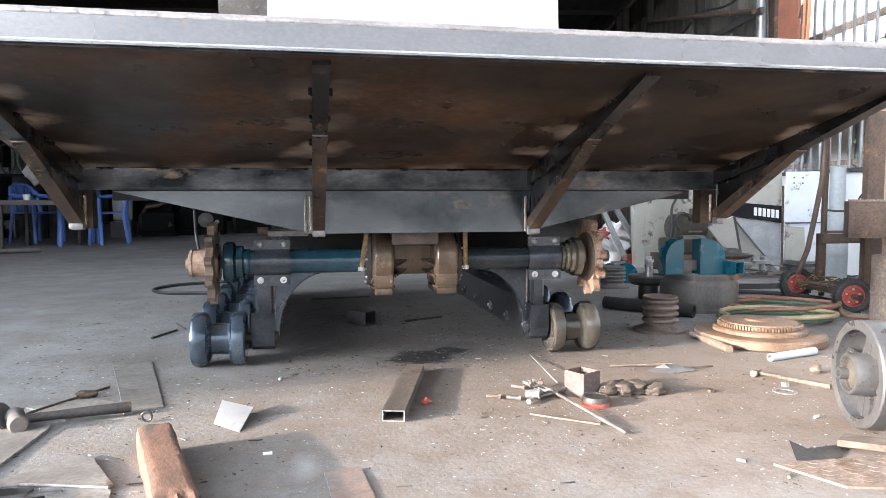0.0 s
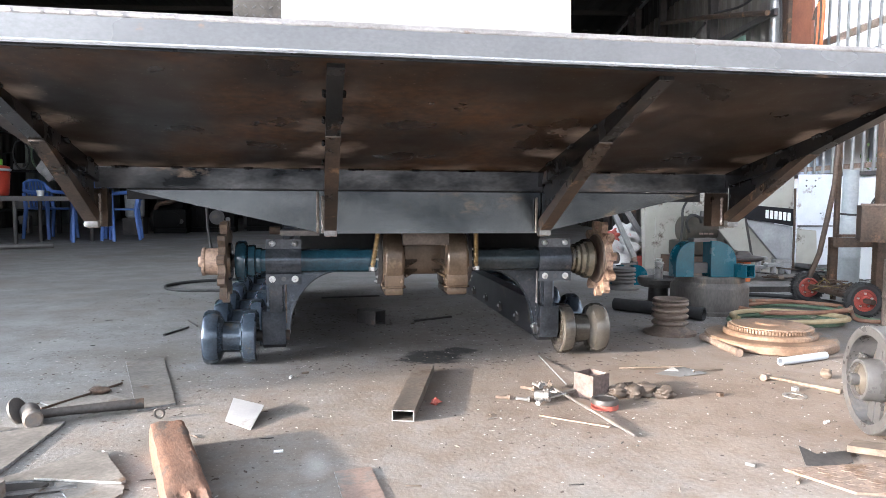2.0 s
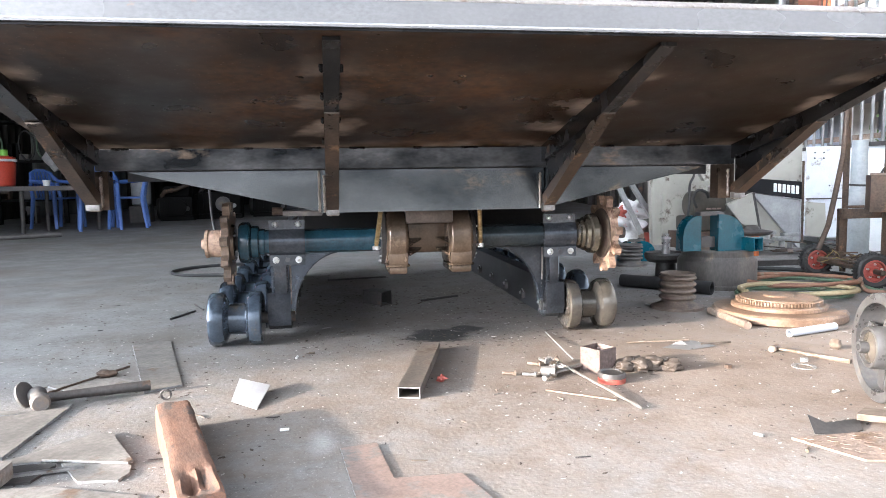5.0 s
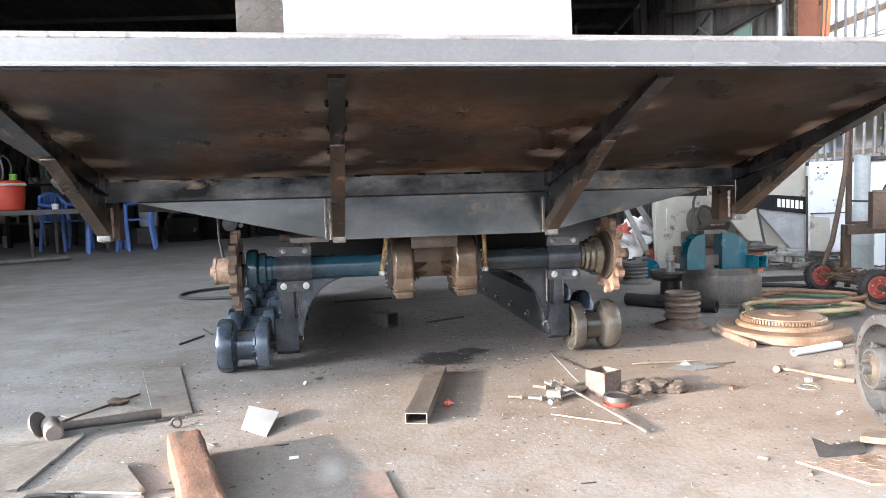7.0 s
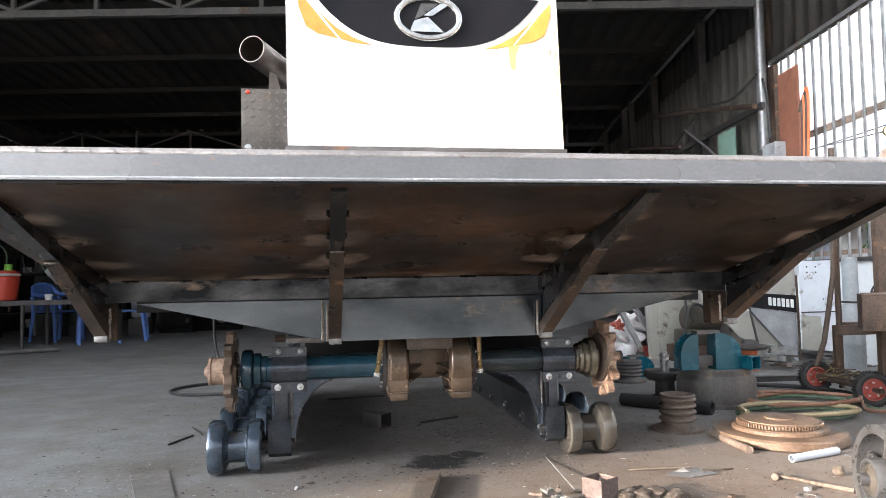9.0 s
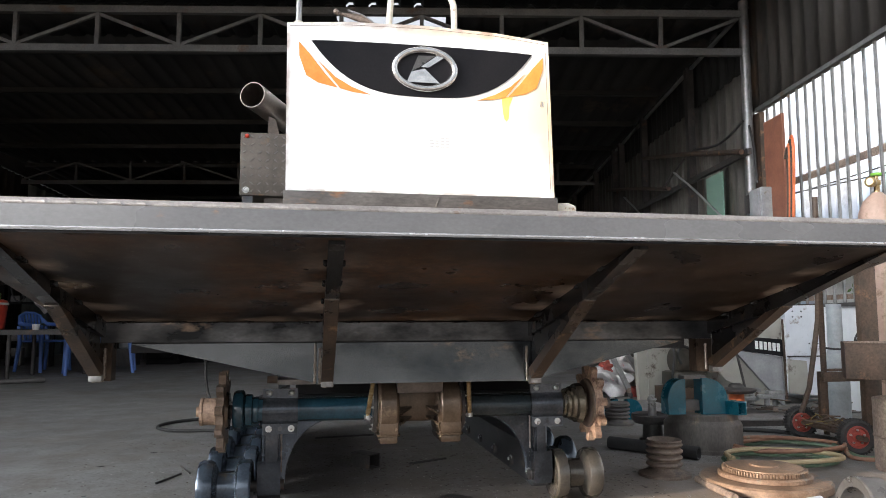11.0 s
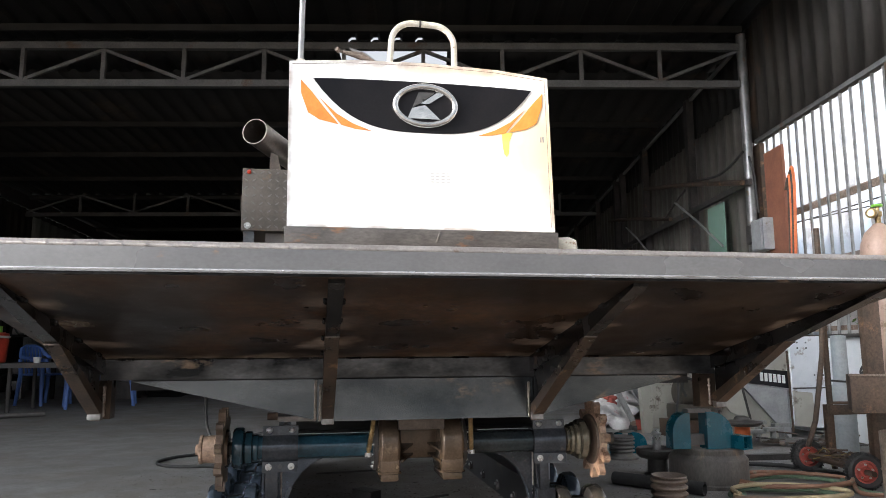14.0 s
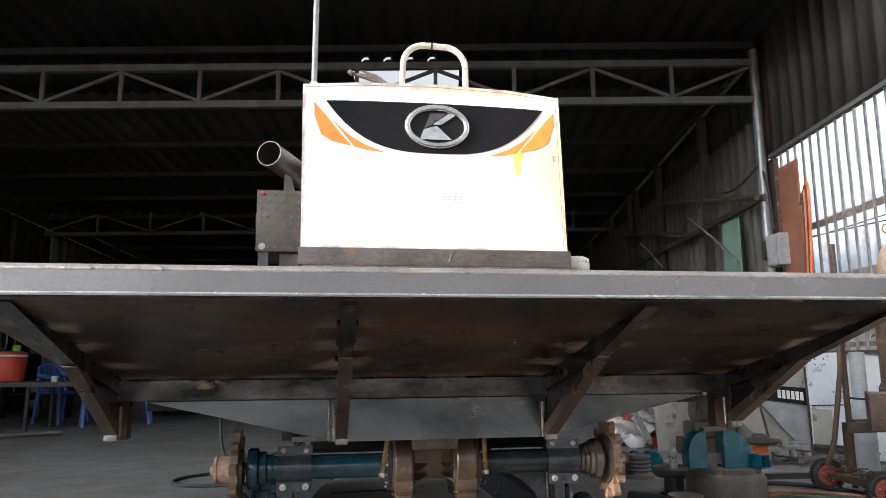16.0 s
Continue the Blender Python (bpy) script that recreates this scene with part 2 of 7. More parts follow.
M["white_plastic"] = mat("white_plastic", (0.72, 0.72, 0.70), (0.80, 0.80, 0.78), 4, 0.4, 0.0, 0.02)
M["green_plastic"] = mat("green_plastic", (0.16, 0.42, 0.04), (0.22, 0.50, 0.06), 4, 0.4, 0.0, 0.02)
M["black_rubber"] = mat("black_rubber", (0.022, 0.022, 0.023), (0.045, 0.043, 0.042), 9, 0.7, 0.0, 0.15, (0.12, 0.11, 0.10), 0.38, 8, 80, 0.2)
M["red_paint"] = mat("red_rim_paint", (0.30, 0.055, 0.042), (0.38, 0.085, 0.06), 9, 0.5, 0.0, 0.08, (0.22, 0.13, 0.10), 0.40, 16, 90, 0.2)
M["orange_paint"] = mat("orange_paint", (0.62, 0.13, 0.03), (0.70, 0.18, 0.05), 9, 0.5, 0.0, 0.05)
M["green_hose"] = mat("green_hose", (0.085, 0.13, 0.085), (0.13, 0.19, 0.12), 9, 0.6, 0.0, 0.1, (0.30, 0.27, 0.22), 0.4, 9)
M["red_hose"] = mat("red_hose", (0.22, 0.105, 0.068), (0.31, 0.165, 0.105), 9, 0.6, 0.0, 0.1, (0.28, 0.225, 0.17), 0.41, 9)
M["tan_hose"] = mat("tan_hose", (0.36, 0.28, 0.16), (0.44, 0.35, 0.21), 9, 0.6, 0.0, 0.1)
M["cloth"] = mat("pale_sack_cloth", (0.55, 0.53, 0.52), (0.68, 0.66, 0.66), 10, 0.9, 0.0, 0.4, (0.50, 0.08, 0.06), 0.36, 7)
M["pink_paint"] = mat("dusty_pink_bottle_paint", (0.36, 0.24, 0.185), (0.46, 0.32, 0.25), 8, 0.5, 0.0, 0.06, (0.24, 0.16, 0.11), 0.42, 8)
M["grey_box"] = mat("grey_switch_box", (0.27, 0.275, 0.28), (0.38, 0.385, 0.39), 6, 0.5, 0.0, 0.04, (0.20, 0.17, 0.14), 0.38, 8)
M["brown_board"] = mat("red_brown_board", (0.20, 0.075, 0.045), (0.27, 0.11, 0.065), 5, 0.7, 0.0, 0.1)
M["paper"] = mat("grey_paper", (0.13, 0.13, 0.13), (0.20, 0.20, 0.20), 6, 0.7, 0.0, 0.1)
M["leaf"] = mat("foliage", (0.05, 0.11, 0.025), (0.10, 0.17, 0.04), 8, 0.6, 0.0, 0.05)
M["bark"] = mat("bark", (0.12, 0.09, 0.06), (0.18, 0.13, 0.09), 10, 0.9, 0.0, 0.4)
M["pale_blue_wall"] = mat("pale_blue_wall", (0.34, 0.41, 0.50), (0.42, 0.49, 0.57), 2, 0.8, 0.0, 0.1, (0.26, 0.30, 0.34), 0.40, 1.5)
M["asbestos"] = mat("grey_roof_sheet", (0.38, 0.38, 0.38), (0.48, 0.48, 0.47), 3, 0.8, 0.0, 0.1)
M["dirt"] = mat("yard_dirt", (0.34, 0.27, 0.20), (0.42, 0.34, 0.26), 1.5, 0.95, 0.0, 0.3, (0.28, 0.23, 0.18), 0.45, 0.6)
M["lump"] = mat("clay_lump", (0.055, 0.043, 0.034), (0.095, 0.073, 0.057), 20, 0.9, 0.0, 0.6)
# near-black iron for rear clutter; behind the axle its colour stands for shade
M["near_black_iron"] = mat("near_black_iron", (0.0035, 0.0035, 0.0035), (0.010, 0.009, 0.0085), 8, 0.6, 0.0, 0.15, (0.030, 0.022, 0.016), 0.34, 7, 90, 0.3, spec=0.1)
M["tube_scale"] = mat("scaled_tube_steel", (0.135, 0.116, 0.100), (0.225, 0.190, 0.160), 9, 0.5, 0.3, 0.12, (0.12, 0.088, 0.066), 0.44, 9, 140, 0.3)
M["drum_iron"] = mat("dusty_brown_cast_iron", (0.094, 0.083, 0.075), (0.185, 0.164, 0.147), 7, 0.5, 0.25, 0.10, (0.27, 0.205, 0.155), 0.44, 6, 120, 0.25, stretch=(1, 1, 0.4))
M["flywheel_rust"] = mat("tan_flywheel_rust", (0.155, 0.100, 0.066), (0.30, 0.205, 0.14), 8, 0.55, 0.15, 0.15, (0.20, 0.185, 0.17), 0.43, 6, 110, 0.3)
M["pale_can"] = mat("pale_blue_grey_can", (0.27, 0.295, 0.305), (0.36, 0.385, 0.395), 5, 0.5, 0.0, 0.04, (0.24, 0.20, 0.165), 0.40, 8)
M["olive_iron"] = mat("olive_engine_paint", (0.040, 0.036, 0.028), (0.085, 0.074, 0.058), 7, 0.5, 0.1, 0.08, (0.14, 0.10, 0.07), 0.40, 6)
M["straw"] = mat("yellow_straw", (0.20, 0.16, 0.055), (0.30, 0.24, 0.085), 20, 0.8, 0.0, 0.1)
# bright steel that paints the tube corner's highlight
M["corner_highlight"] = mat("bright_corner_highlight", (0.42, 0.435, 0.46), (0.62, 0.64, 0.67), 14, 0.25, 0.75, 0.03, (0.24, 0.235, 0.235), 0.42, 9, 160, 0.15, stretch=(0.5, 1, 1))
M["grooved_brown"] = mat("brown_dusty_pulley", (0.125, 0.093, 0.073), (0.225, 0.172, 0.137), 9, 0.5, 0.2, 0.1, (0.10, 0.085, 0.075), 0.44, 8, 120, 0.3)
M["chip"] = mat("floor_chip", (0.38, 0.35, 0.32), (0.62, 0.59, 0.55), 30, 0.8, 0.0, 0.1)

g = bpy.data.materials.new("clear_green_sheet")
g.use_nodes = True
gb = g.node_tree.nodes["Principled BSDF"]
gb.inputs["Base Color"].default_value, gb.inputs["Roughness"].default_value, gb.inputs["Transmission Weight"].default_value = (0.55, 0.80, 0.66, 1), 0.2, 0.6
M["glass"] = g


def node_mat(name):
    m = bpy.data.materials.new(name)
    m.use_nodes = True
    return m, m.node_tree.nodes, m.node_tree.links, m.node_tree.nodes["Principled BSDF"]


def bow_material():
    """Brown mill-scaled underside with rust blooms and pale heat marks beside the rib welds."""
    m, N, L, bs = node_mat("bow_plate_scale")
    geo = N.new("ShaderNodeNewGeometry")

    def nz(s, d=5.0, vec=None):
        n = N.new("ShaderNodeTexNoise")
        n.inputs["Scale"].default_value, n.inputs["Detail"].default_value = s, d
        L.new(vec or geo.outputs["Position"], n.inputs["Vector"])
        return n.outputs[0]

    def rng(src, a, b, c=0.0, d=1.0):
        r = N.new("ShaderNodeMapRange")
        for i, v in enumerate((a, b, c, d)):
            r.inputs[i + 1].default_value = v
        L.new(src, r.inputs[0])
        return r.outputs[0]

    def mth(op, a, b=None):
        n = N.new("ShaderNodeMath")
        n.operation = op
        for i, v in enumerate((a, b)):
            if v is None:
                continue
            if isinstance(v, (int, float)):
                n.inputs[i].default_value = v
            else:
                L.new(v, n.inputs[i])
        return n.outputs[0]

    def mix(f, a, b):
        x = N.new("ShaderNodeMix")
        x.data_type = "RGBA"
        for sock, v in ((x.inputs[0], f), (x.inputs[6], a), (x.inputs[7], b)):
            if isinstance(v, tuple):
                sock.default_value = (*v, 1)
            elif isinstance(v, (int, float)):
                sock.default_value = v
            else:
                L.new(v, sock)
        return x.outputs[2]

    sep = N.new("ShaderNodeSeparateXYZ")
    L.new(geo.outputs["Position"], sep.inputs[0])
    col = mix(rng(nz(3.0), 0.35, 0.65), (0.0110, 0.0082, 0.0064), (0.041, 0.027, 0.0185))
    rusty = mth("MULTIPLY", rng(nz(2.2), 0.40, 0.68), rng(nz(45.0, 6.0), 0.30, 0.72))
    rusty = mth("MULTIPLY", rusty, rng(sep.outputs[0], 0.15, 0.60, 1.0, 0.12))
    col = mix(rusty, col, (0.165, 0.080, 0.032))
    near = None
    for rx in RIB_X:
        d = mth("ABSOLUTE", mth("SUBTRACT", sep.outputs[0], rx))
        near = d if near is None else mth("MINIMUM", near, d)
    # blotches of burnt scale beside each tack weld and along the rear seam
    along = mth("ABSOLUTE", mth("SUBTRACT", mth("MODULO", mth("ADD", sep.outputs[1], mth("ADD", -1.34, mth("MULTIPLY", nz(1.6, 1.0), 0.16))), 0.23), 0.115))
    r2 = mth("ADD", mth("POWER", mth("DIVIDE", near, 0.088), 2.0), mth("POWER", mth("DIVIDE", along, 0.062), 2.0))
    spot = rng(mth("ADD", mth("SQRT", r2), mth("MULTIPLY", mth("SUBTRACT", nz(9.0, 5.0), 0.5), 2.9)), 0.35, 1.30, 1.0, 0.0)
    spot = mth("MULTIPLY", spot, rng(nz(4.0, 2.0), 0.34, 0.54, 0.30, 1.0))
    spot = mth("MULTIPLY", spot, rng(sep.outputs[1], 1.34, 1.47, 0.15, 1.0))
    seam = rng(sep.outputs[1], BOW_BACK - 0.10, BOW_BACK - 0.005)
    seam = mth("MULTIPLY", seam, rng(nz(7.0, 2.0), 0.42, 0.62))
    heat = mth("MULTIPLY", mth("MAXIMUM", spot, mth("MULTIPLY", seam, 0.8)), rng(nz(30.0, 3.0), 0.05, 0.45))
    col = mix(heat, col, (0.43, 0.345, 0.275))
    scr = rng(nz(160.0, 2.0), 0.68, 0.74)
    col = mix(mth("MULTIPLY", scr, 0.35), col, (0.42, 0.36, 0.30))
    L.new(col, bs.inputs["Base Color"])
    bs.inputs["Metallic"].default_value = 0.25
    bs.inputs["Specular IOR Level"].default_value = 0.13
    L.new(rng(nz(6.0), 0.3, 0.7, 0.24, 0.50), bs.inputs["Roughness"])
    b = N.new("ShaderNodeBump")
    b.inputs["Strength"].default_value, b.inputs["Distance"].default_value = 0.25, 0.01
    L.new(nz(5.0, 3.0), b.inputs["Height"])
    L.new(b.outputs[0], bs.inputs["Normal"])
    return m


def floor_material():
    """Worn concrete slab with dust, dark tracked-in dirt, pale grit and an oil stain."""
    m, N, L, bs = node_mat("workshop_concrete")
    geo = N.new("ShaderNodeNewGeometry")
    pos = geo.outputs["Position"]

    def nz(s, d=6.0, r=0.6):
        n = N.new("ShaderNodeTexNoise")
        n.inputs["Scale"].default_value, n.inputs["Detail"].default_value, n.inputs["Roughness"].default_value = s, d, r
        L.new(pos, n.inputs["Vector"])
        return n.outputs[0]

    def rng(src, a, b, c=0.0, d=1.0):
        r = N.new("ShaderNodeMapRange")
        for i, v in enumerate((a, b, c, d)):
            r.inputs[i + 1].default_value = v
        L.new(src, r.inputs[0])
        return r.outputs[0]

    def mth(op, a, b):
        n = N.new("ShaderNodeMath")
        n.operation = op
        for i, v in enumerate((a, b)):
            if isinstance(v, (int, float)):
                n.inputs[i].default_value = v
            else:
                L.new(v, n.inputs[i])
        return n.outputs[0]

    def mix(f, a, b):
        x = N.new("ShaderNodeMix")
        x.data_type = "RGBA"
        for sock, v in ((x.inputs[0], f), (x.inputs[6], a), (x.inputs[7], b)):
            if isinstance(v, tuple):
                sock.default_value = (*v, 1)
            elif isinstance(v, (int, float)):
                sock.default_value = v
            else:
                L.new(v, sock)
        return x.outputs[2]

    def blob(cx, cy, sx, sy, soft):
        v = N.new("ShaderNodeMapping")
        v.inputs["Location"].default_value = (-cx / sx, -cy / sy, 0)
        v.inputs["Scale"].default_value = (1 / sx, 1 / sy, 0)
        L.new(pos, v.inputs[0])
        ln = N.new("ShaderNodeVectorMath")
        ln.operation = "LENGTH"
        L.new(v.outputs[0], ln.inputs[0])
        return mth("MULTIPLY", rng(mth("ADD", ln.outputs["Value"], mth("MULTIPLY", mth("SUBTRACT", nz(13.0, 7.0, 0.72), 0.5), 1.9)), 1.0 - soft, 1.0 + soft, 1.0, 0.0), 1.0)

    col = mix(rng(nz(1.1), 0.35, 0.65), (0.193, 0.190, 0.187), (0.280, 0.276, 0.270))
    col = mix(mth("MULTIPLY", rng(nz(5.5, 8.0, 0.72), 0.44, 0.68), 0.7), col, (0.150, 0.141, 0.131))
    col = mix(mth("MULTIPLY", rng(nz(42.0, 6.0, 0.7), 0.52, 0.62), 0.6), col, (0.125, 0.114, 0.104))
    col = mix(mth("MULTIPLY", rng(nz(120.0, 3.0), 0.60, 0.66), 0.6), col, (0.46, 0.44, 0.42))
    col = mix(mth("MULTIPLY", rng(nz(260.0, 2.0), 0.60, 0.68), 0.5), col, (0.095, 0.085, 0.076))
    col = mix(mth("MULTIPLY", rng(nz(3.0, 5.0), 0.52, 0.72), 0.5), col, (0.325, 0.316, 0.304))
    col = mix(mth("MULTIPLY", rng(nz(1.7, 7.0, 0.7), 0.46, 0.64), 0.6), col, (0.180, 0.153, 0.130))
    col = mix(mth("MULTIPLY", blob(1.0, 1.70, 1.2, 0.8, 0.8), 0.82), col, (0.222, 0.166, 0.125))
    col = mix(mth("MULTIPLY", mth("MULTIPLY", blob(0.9, 1.6, 1.1, 0.8, 0.8), rng(nz(2.4, 5.0), 0.45, 0.65)), 0.35), col, (0.33, 0.275, 0.23))
    col = mix(mth("MULTIPLY", mth("MULTIPLY", blob(0.8, 1.5, 1.3, 0.85, 0.8), rng(nz(7.0, 8.0, 0.75), 0.47, 0.60)), 0.6), col, (0.160, 0.112, 0.080))
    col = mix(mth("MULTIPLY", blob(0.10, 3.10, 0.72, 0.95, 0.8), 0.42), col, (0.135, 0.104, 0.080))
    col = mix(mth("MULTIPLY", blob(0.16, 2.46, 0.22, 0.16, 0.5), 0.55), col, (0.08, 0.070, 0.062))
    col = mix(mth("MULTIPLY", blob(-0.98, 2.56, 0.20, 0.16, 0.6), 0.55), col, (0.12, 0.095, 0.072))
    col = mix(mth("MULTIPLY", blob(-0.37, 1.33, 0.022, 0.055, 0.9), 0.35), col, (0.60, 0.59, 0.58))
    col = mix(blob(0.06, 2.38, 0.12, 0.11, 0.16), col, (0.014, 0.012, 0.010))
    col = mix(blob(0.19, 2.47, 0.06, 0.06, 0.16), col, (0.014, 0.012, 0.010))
    L.new(col, bs.inputs["Base Color"])
    L.new(rng(nz(4.0), 0.3, 0.7, 0.62, 0.9), bs.inputs["Roughness"])
    b = N.new("ShaderNodeBump")
    b.inputs["Strength"].default_value, b.inputs["Distance"].default_value = 0.62, 0.005
    L.new(mth("ADD", mth("MULTIPLY", nz(70.0, 4.0), 0.6), mth("MULTIPLY", nz(14.0, 5.0), 0.3)), b.inputs["Height"])
    L.new(b.outputs[0], bs.inputs["Normal"])
    return m


def hood_material():
    """White enamel with a yellow stain, small chips and rusty edges."""
    m, N, L, bs = node_mat("white_hood_enamel")
    geo = N.new("ShaderNodeNewGeometry")
    pos = geo.outputs["Position"]
    sep = N.new("ShaderNodeSeparateXYZ")
    L.new(pos, sep.inputs[0])

    def nz(s, d=4.0):
        n = N.new("ShaderNodeTexNoise")
        n.inputs["Scale"].default_value, n.inputs["Detail"].default_value = s, d
        L.new(pos, n.inputs["Vector"])
        return n.outputs[0]

    def rng(src, a, b, c=0.0, d=1.0):
        r = N.new("ShaderNodeMapRange")
        for i, v in enumerate((a, b, c, d)):
            r.inputs[i + 1].default_value = v
        L.new(src, r.inputs[0])
        return r.outputs[0]

    def mth(op, a, b):
        n = N.new("ShaderNodeMath")
        n.operation = op
        for i, v in enumerate((a, b)):
            if isinstance(v, (int, float)):
                n.inputs[i].default_value = v
            else:
                L.new(v, n.inputs[i])
        return n.outputs[0]

    def mix(f, a, b):
        x = N.new("ShaderNodeMix")
        x.data_type = "RGBA"
        for sock, v in ((x.inputs[0], f), (x.inputs[6], a), (x.inputs[7], b)):
            if isinstance(v, tuple):
                sock.default_value = (*v, 1)
            elif isinstance(v, (int, float)):
                sock.default_value = v
            else:
                L.new(v, sock)
        return x.outputs[2]

    def spot(cx, cz, sx, sz):
        v = N.new("ShaderNodeMapping")
        v.inputs["Location"].default_value = (-cx / sx, 0, -cz / sz)
        v.inputs["Scale"].default_value = (1 / sx, 0, 1 / sz)
        L.new(pos, v.inputs[0])
        ln = N.new("ShaderNodeVectorMath")
        ln.operation = "LENGTH"
        L.new(v.outputs[0], ln.inputs[0])
        return rng(mth("ADD", ln.outputs["Value"], mth("MULTIPLY", mth("SUBTRACT", nz(9.0), 0.5), 1.1)), 0.3, 1.15, 1.0, 0.0)

    col = mix(rng(nz(2.5), 0.3, 0.7), (0.87, 0.865, 0.845), (0.90, 0.895, 0.88))
    col = mix(mth("MULTIPLY", spot(0.46, 1.48, 0.17, 0.22), 0.62), col, (0.80, 0.63, 0.34))
    col = mix(mth("MULTIPLY", spot(0.51, 1.42, 0.07, 0.34), 0.6), col, (0.74, 0.58, 0.36))
    col = mix(mth("MULTIPLY", spot(0.25, 1.785, 0.40, 0.040), 0.6), col, (0.66, 0.46, 0.24))
    edge = mth("MAXIMUM", rng(sep.outputs[2], 1.178, 1.168), mth("MAXIMUM", rng(sep.outputs[0], 0.506, 0.516), mth("MAXIMUM", rng(sep.outputs[0], -0.462, -0.478), rng(sep.outputs[2], 1.765, 1.795))))
    col = mix(mth("MULTIPLY", mth("MULTIPLY", edge, rng(nz(13.0, 6.0), 0.44, 0.62)), 0.55), col, (0.24, 0.13, 0.07))
    col = mix(mth("MULTIPLY", rng(nz(70.0, 1.0), 0.80, 0.81), 0.9), col, (0.16, 0.11, 0.08))
    L.new(col, bs.inputs["Base Color"])
    bs.inputs["Roughness"].default_value = 0.38
    bs.inputs["Coat Weight"].default_value = 0.15
    b = N.new("ShaderNodeBump")
    b.inputs["Strength"].default_value, b.inputs["Distance"].default_value = 0.10, 0.01
    L.new(nz(5.0, 2.0), b.inputs["Height"])
    L.new(b.outputs[0], bs.inputs["Normal"])
    return m


RIB_X = (-1.04, -0.325, 0.390, 1.080)
BOW_BACK = 2.06
M["bow"] = bow_material()
M["floor"] = floor_material()
M["white"] = hood_material()

# ---- mesh tools ----
class B:
    """A small mesh builder: solids are added one by one into one bmesh."""

    def __init__(self):
        self.bm = bmesh.new()

    def raw(self, verts, faces):
        vs = [self.bm.verts.new(v) for v in verts]
        for f in faces:
            self.bm.faces.new([vs[i] for i in f])
        return self

    def box(self, lo, hi, m=None, bev=0.0):
        (x0, y0, z0), (x1, y1, z1) = lo, hi
        vs = [Vector(v) for v in ((x0, y0, z0), (x1, y0, z0), (x1, y1, z0), (x0, y1, z0), (x0, y0, z1), (x1, y0, z1), (x1, y1, z1), (x0, y1, z1))]
        if m is not None:
            vs = [m @ v for v in vs]
        nv = [self.bm.verts.new(v) for v in vs]
        fs = [self.bm.faces.new([nv[i] for i in q]) for q in ((3, 2, 1, 0), (4, 5, 6, 7), (0, 1, 5, 4), (1, 2, 6, 5), (2, 3, 7, 6), (3, 0, 4, 7))]
        if bev:
            es = list({e for f in fs for e in f.edges})
            bmesh.ops.bevel(self.bm, geom=es, offset=bev, segments=2, affect="EDGES", profile=0.6)
        return self

    def lathe(self, prof, at, axis, n=32, caps=True):
        """Turn (radius, height) pairs round an axis; ends are closed unless caps is off."""
        ax = Vector(axis).normalized()
        q = ax.to_track_quat("Z", "Y").to_matrix()
        at = Vector(at)
        rings = []
        for r, h in prof:
            if r < 1e-6:
                rings.append([self.bm.verts.new(at + ax * h)])
            else:
                rings.append([self.bm.verts.new(at + q @ Vector((r * math.cos(2 * math.pi * k / n), r * math.sin(2 * math.pi * k / n), h))) for k in range(n)])
        for a, b in zip(rings, rings[1:]):
            for k in range(n):
                j = (k + 1) % n
                if len(a) == 1 and len(b) == 1:
                    continue
                if len(a) == 1:
                    self.bm.faces.new((a[0], b[j], b[k]))
                elif len(b) == 1:
                    self.bm.faces.new((a[k], a[j], b[0]))
                else:
                    self.bm.faces.new((a[k], a[j], b[j], b[k]))
        for ring, rev in ((rings[0], True), (rings[-1], False)) if caps else ():
            if len(ring) > 1 and rings[0] is not rings[-1]:
                self.bm.faces.new(ring[::-1] if rev else ring)
        return self

    def cyl(self, p, q, r, r2=None, n=20):
        p, q = Vector(p), Vector(q)
        return self.lathe([(r, 0), (r if r2 is None else r2, (q - p).length)], p, q - p, n)

    def pipe(self, p, q, r, wall, n=28):
        """An open hollow pipe."""
        p, q = Vector(p), Vector(q)
        ln = (q - p).length
        ax = (q - p).normalized()
        rot = ax.to_track_quat("Z", "Y").to_matrix()
        rings = [[self.bm.verts.new(p + rot @ Vector((rr * math.cos(2 * math.pi * k / n), rr * math.sin(2 * math.pi * k / n), h))) for k in range(n)] for rr, h in ((r, 0), (r, ln), (r - wall, ln), (r - wall, 0))]
        for a, b in zip(rings, rings[1:] + rings[:1]):
            for k in range(n):
                self.bm.faces.new((a[k], a[(k + 1) % n], b[(k + 1) % n], b[k]))
        return self

    def prism(self, poly, fn, t0, t1):
        """Extrude a 2D polygon from t0 to t1; fn(u, v, t) gives the 3D place."""
        a = [self.bm.verts.new(fn(u, v, t0)) for u, v in poly]
        b = [self.bm.verts.new(fn(u, v, t1)) for u, v in poly]
        n = len(poly)
        self.bm.faces.new(a[::-1])
        self.bm.faces.new(b)
        for k in range(n):
            self.bm.faces.new((a[k], a[(k + 1) % n], b[(k + 1) % n], b[k]))
        return self

    def sweep(self, pts, r, n=10, closed=False):
        """A round rod along points; r may be a list."""
        pts = [Vector(p) for p in pts]
        m = len(pts)
        rings, side = [], None
        for i, p in enumerate(pts):
            a, b = pts[(i - 1) % m if closed else max(i - 1, 0)], pts[(i + 1) % m if closed else min(i + 1, m - 1)]
            t = (b - a).normalized()
            if side is None:
                side = t.orthogonal().normalized()
            side = (side - t * side.dot(t)).normalized()
            up = t.cross(side)
            rr = r[i] if isinstance(r, (list, tuple)) else r
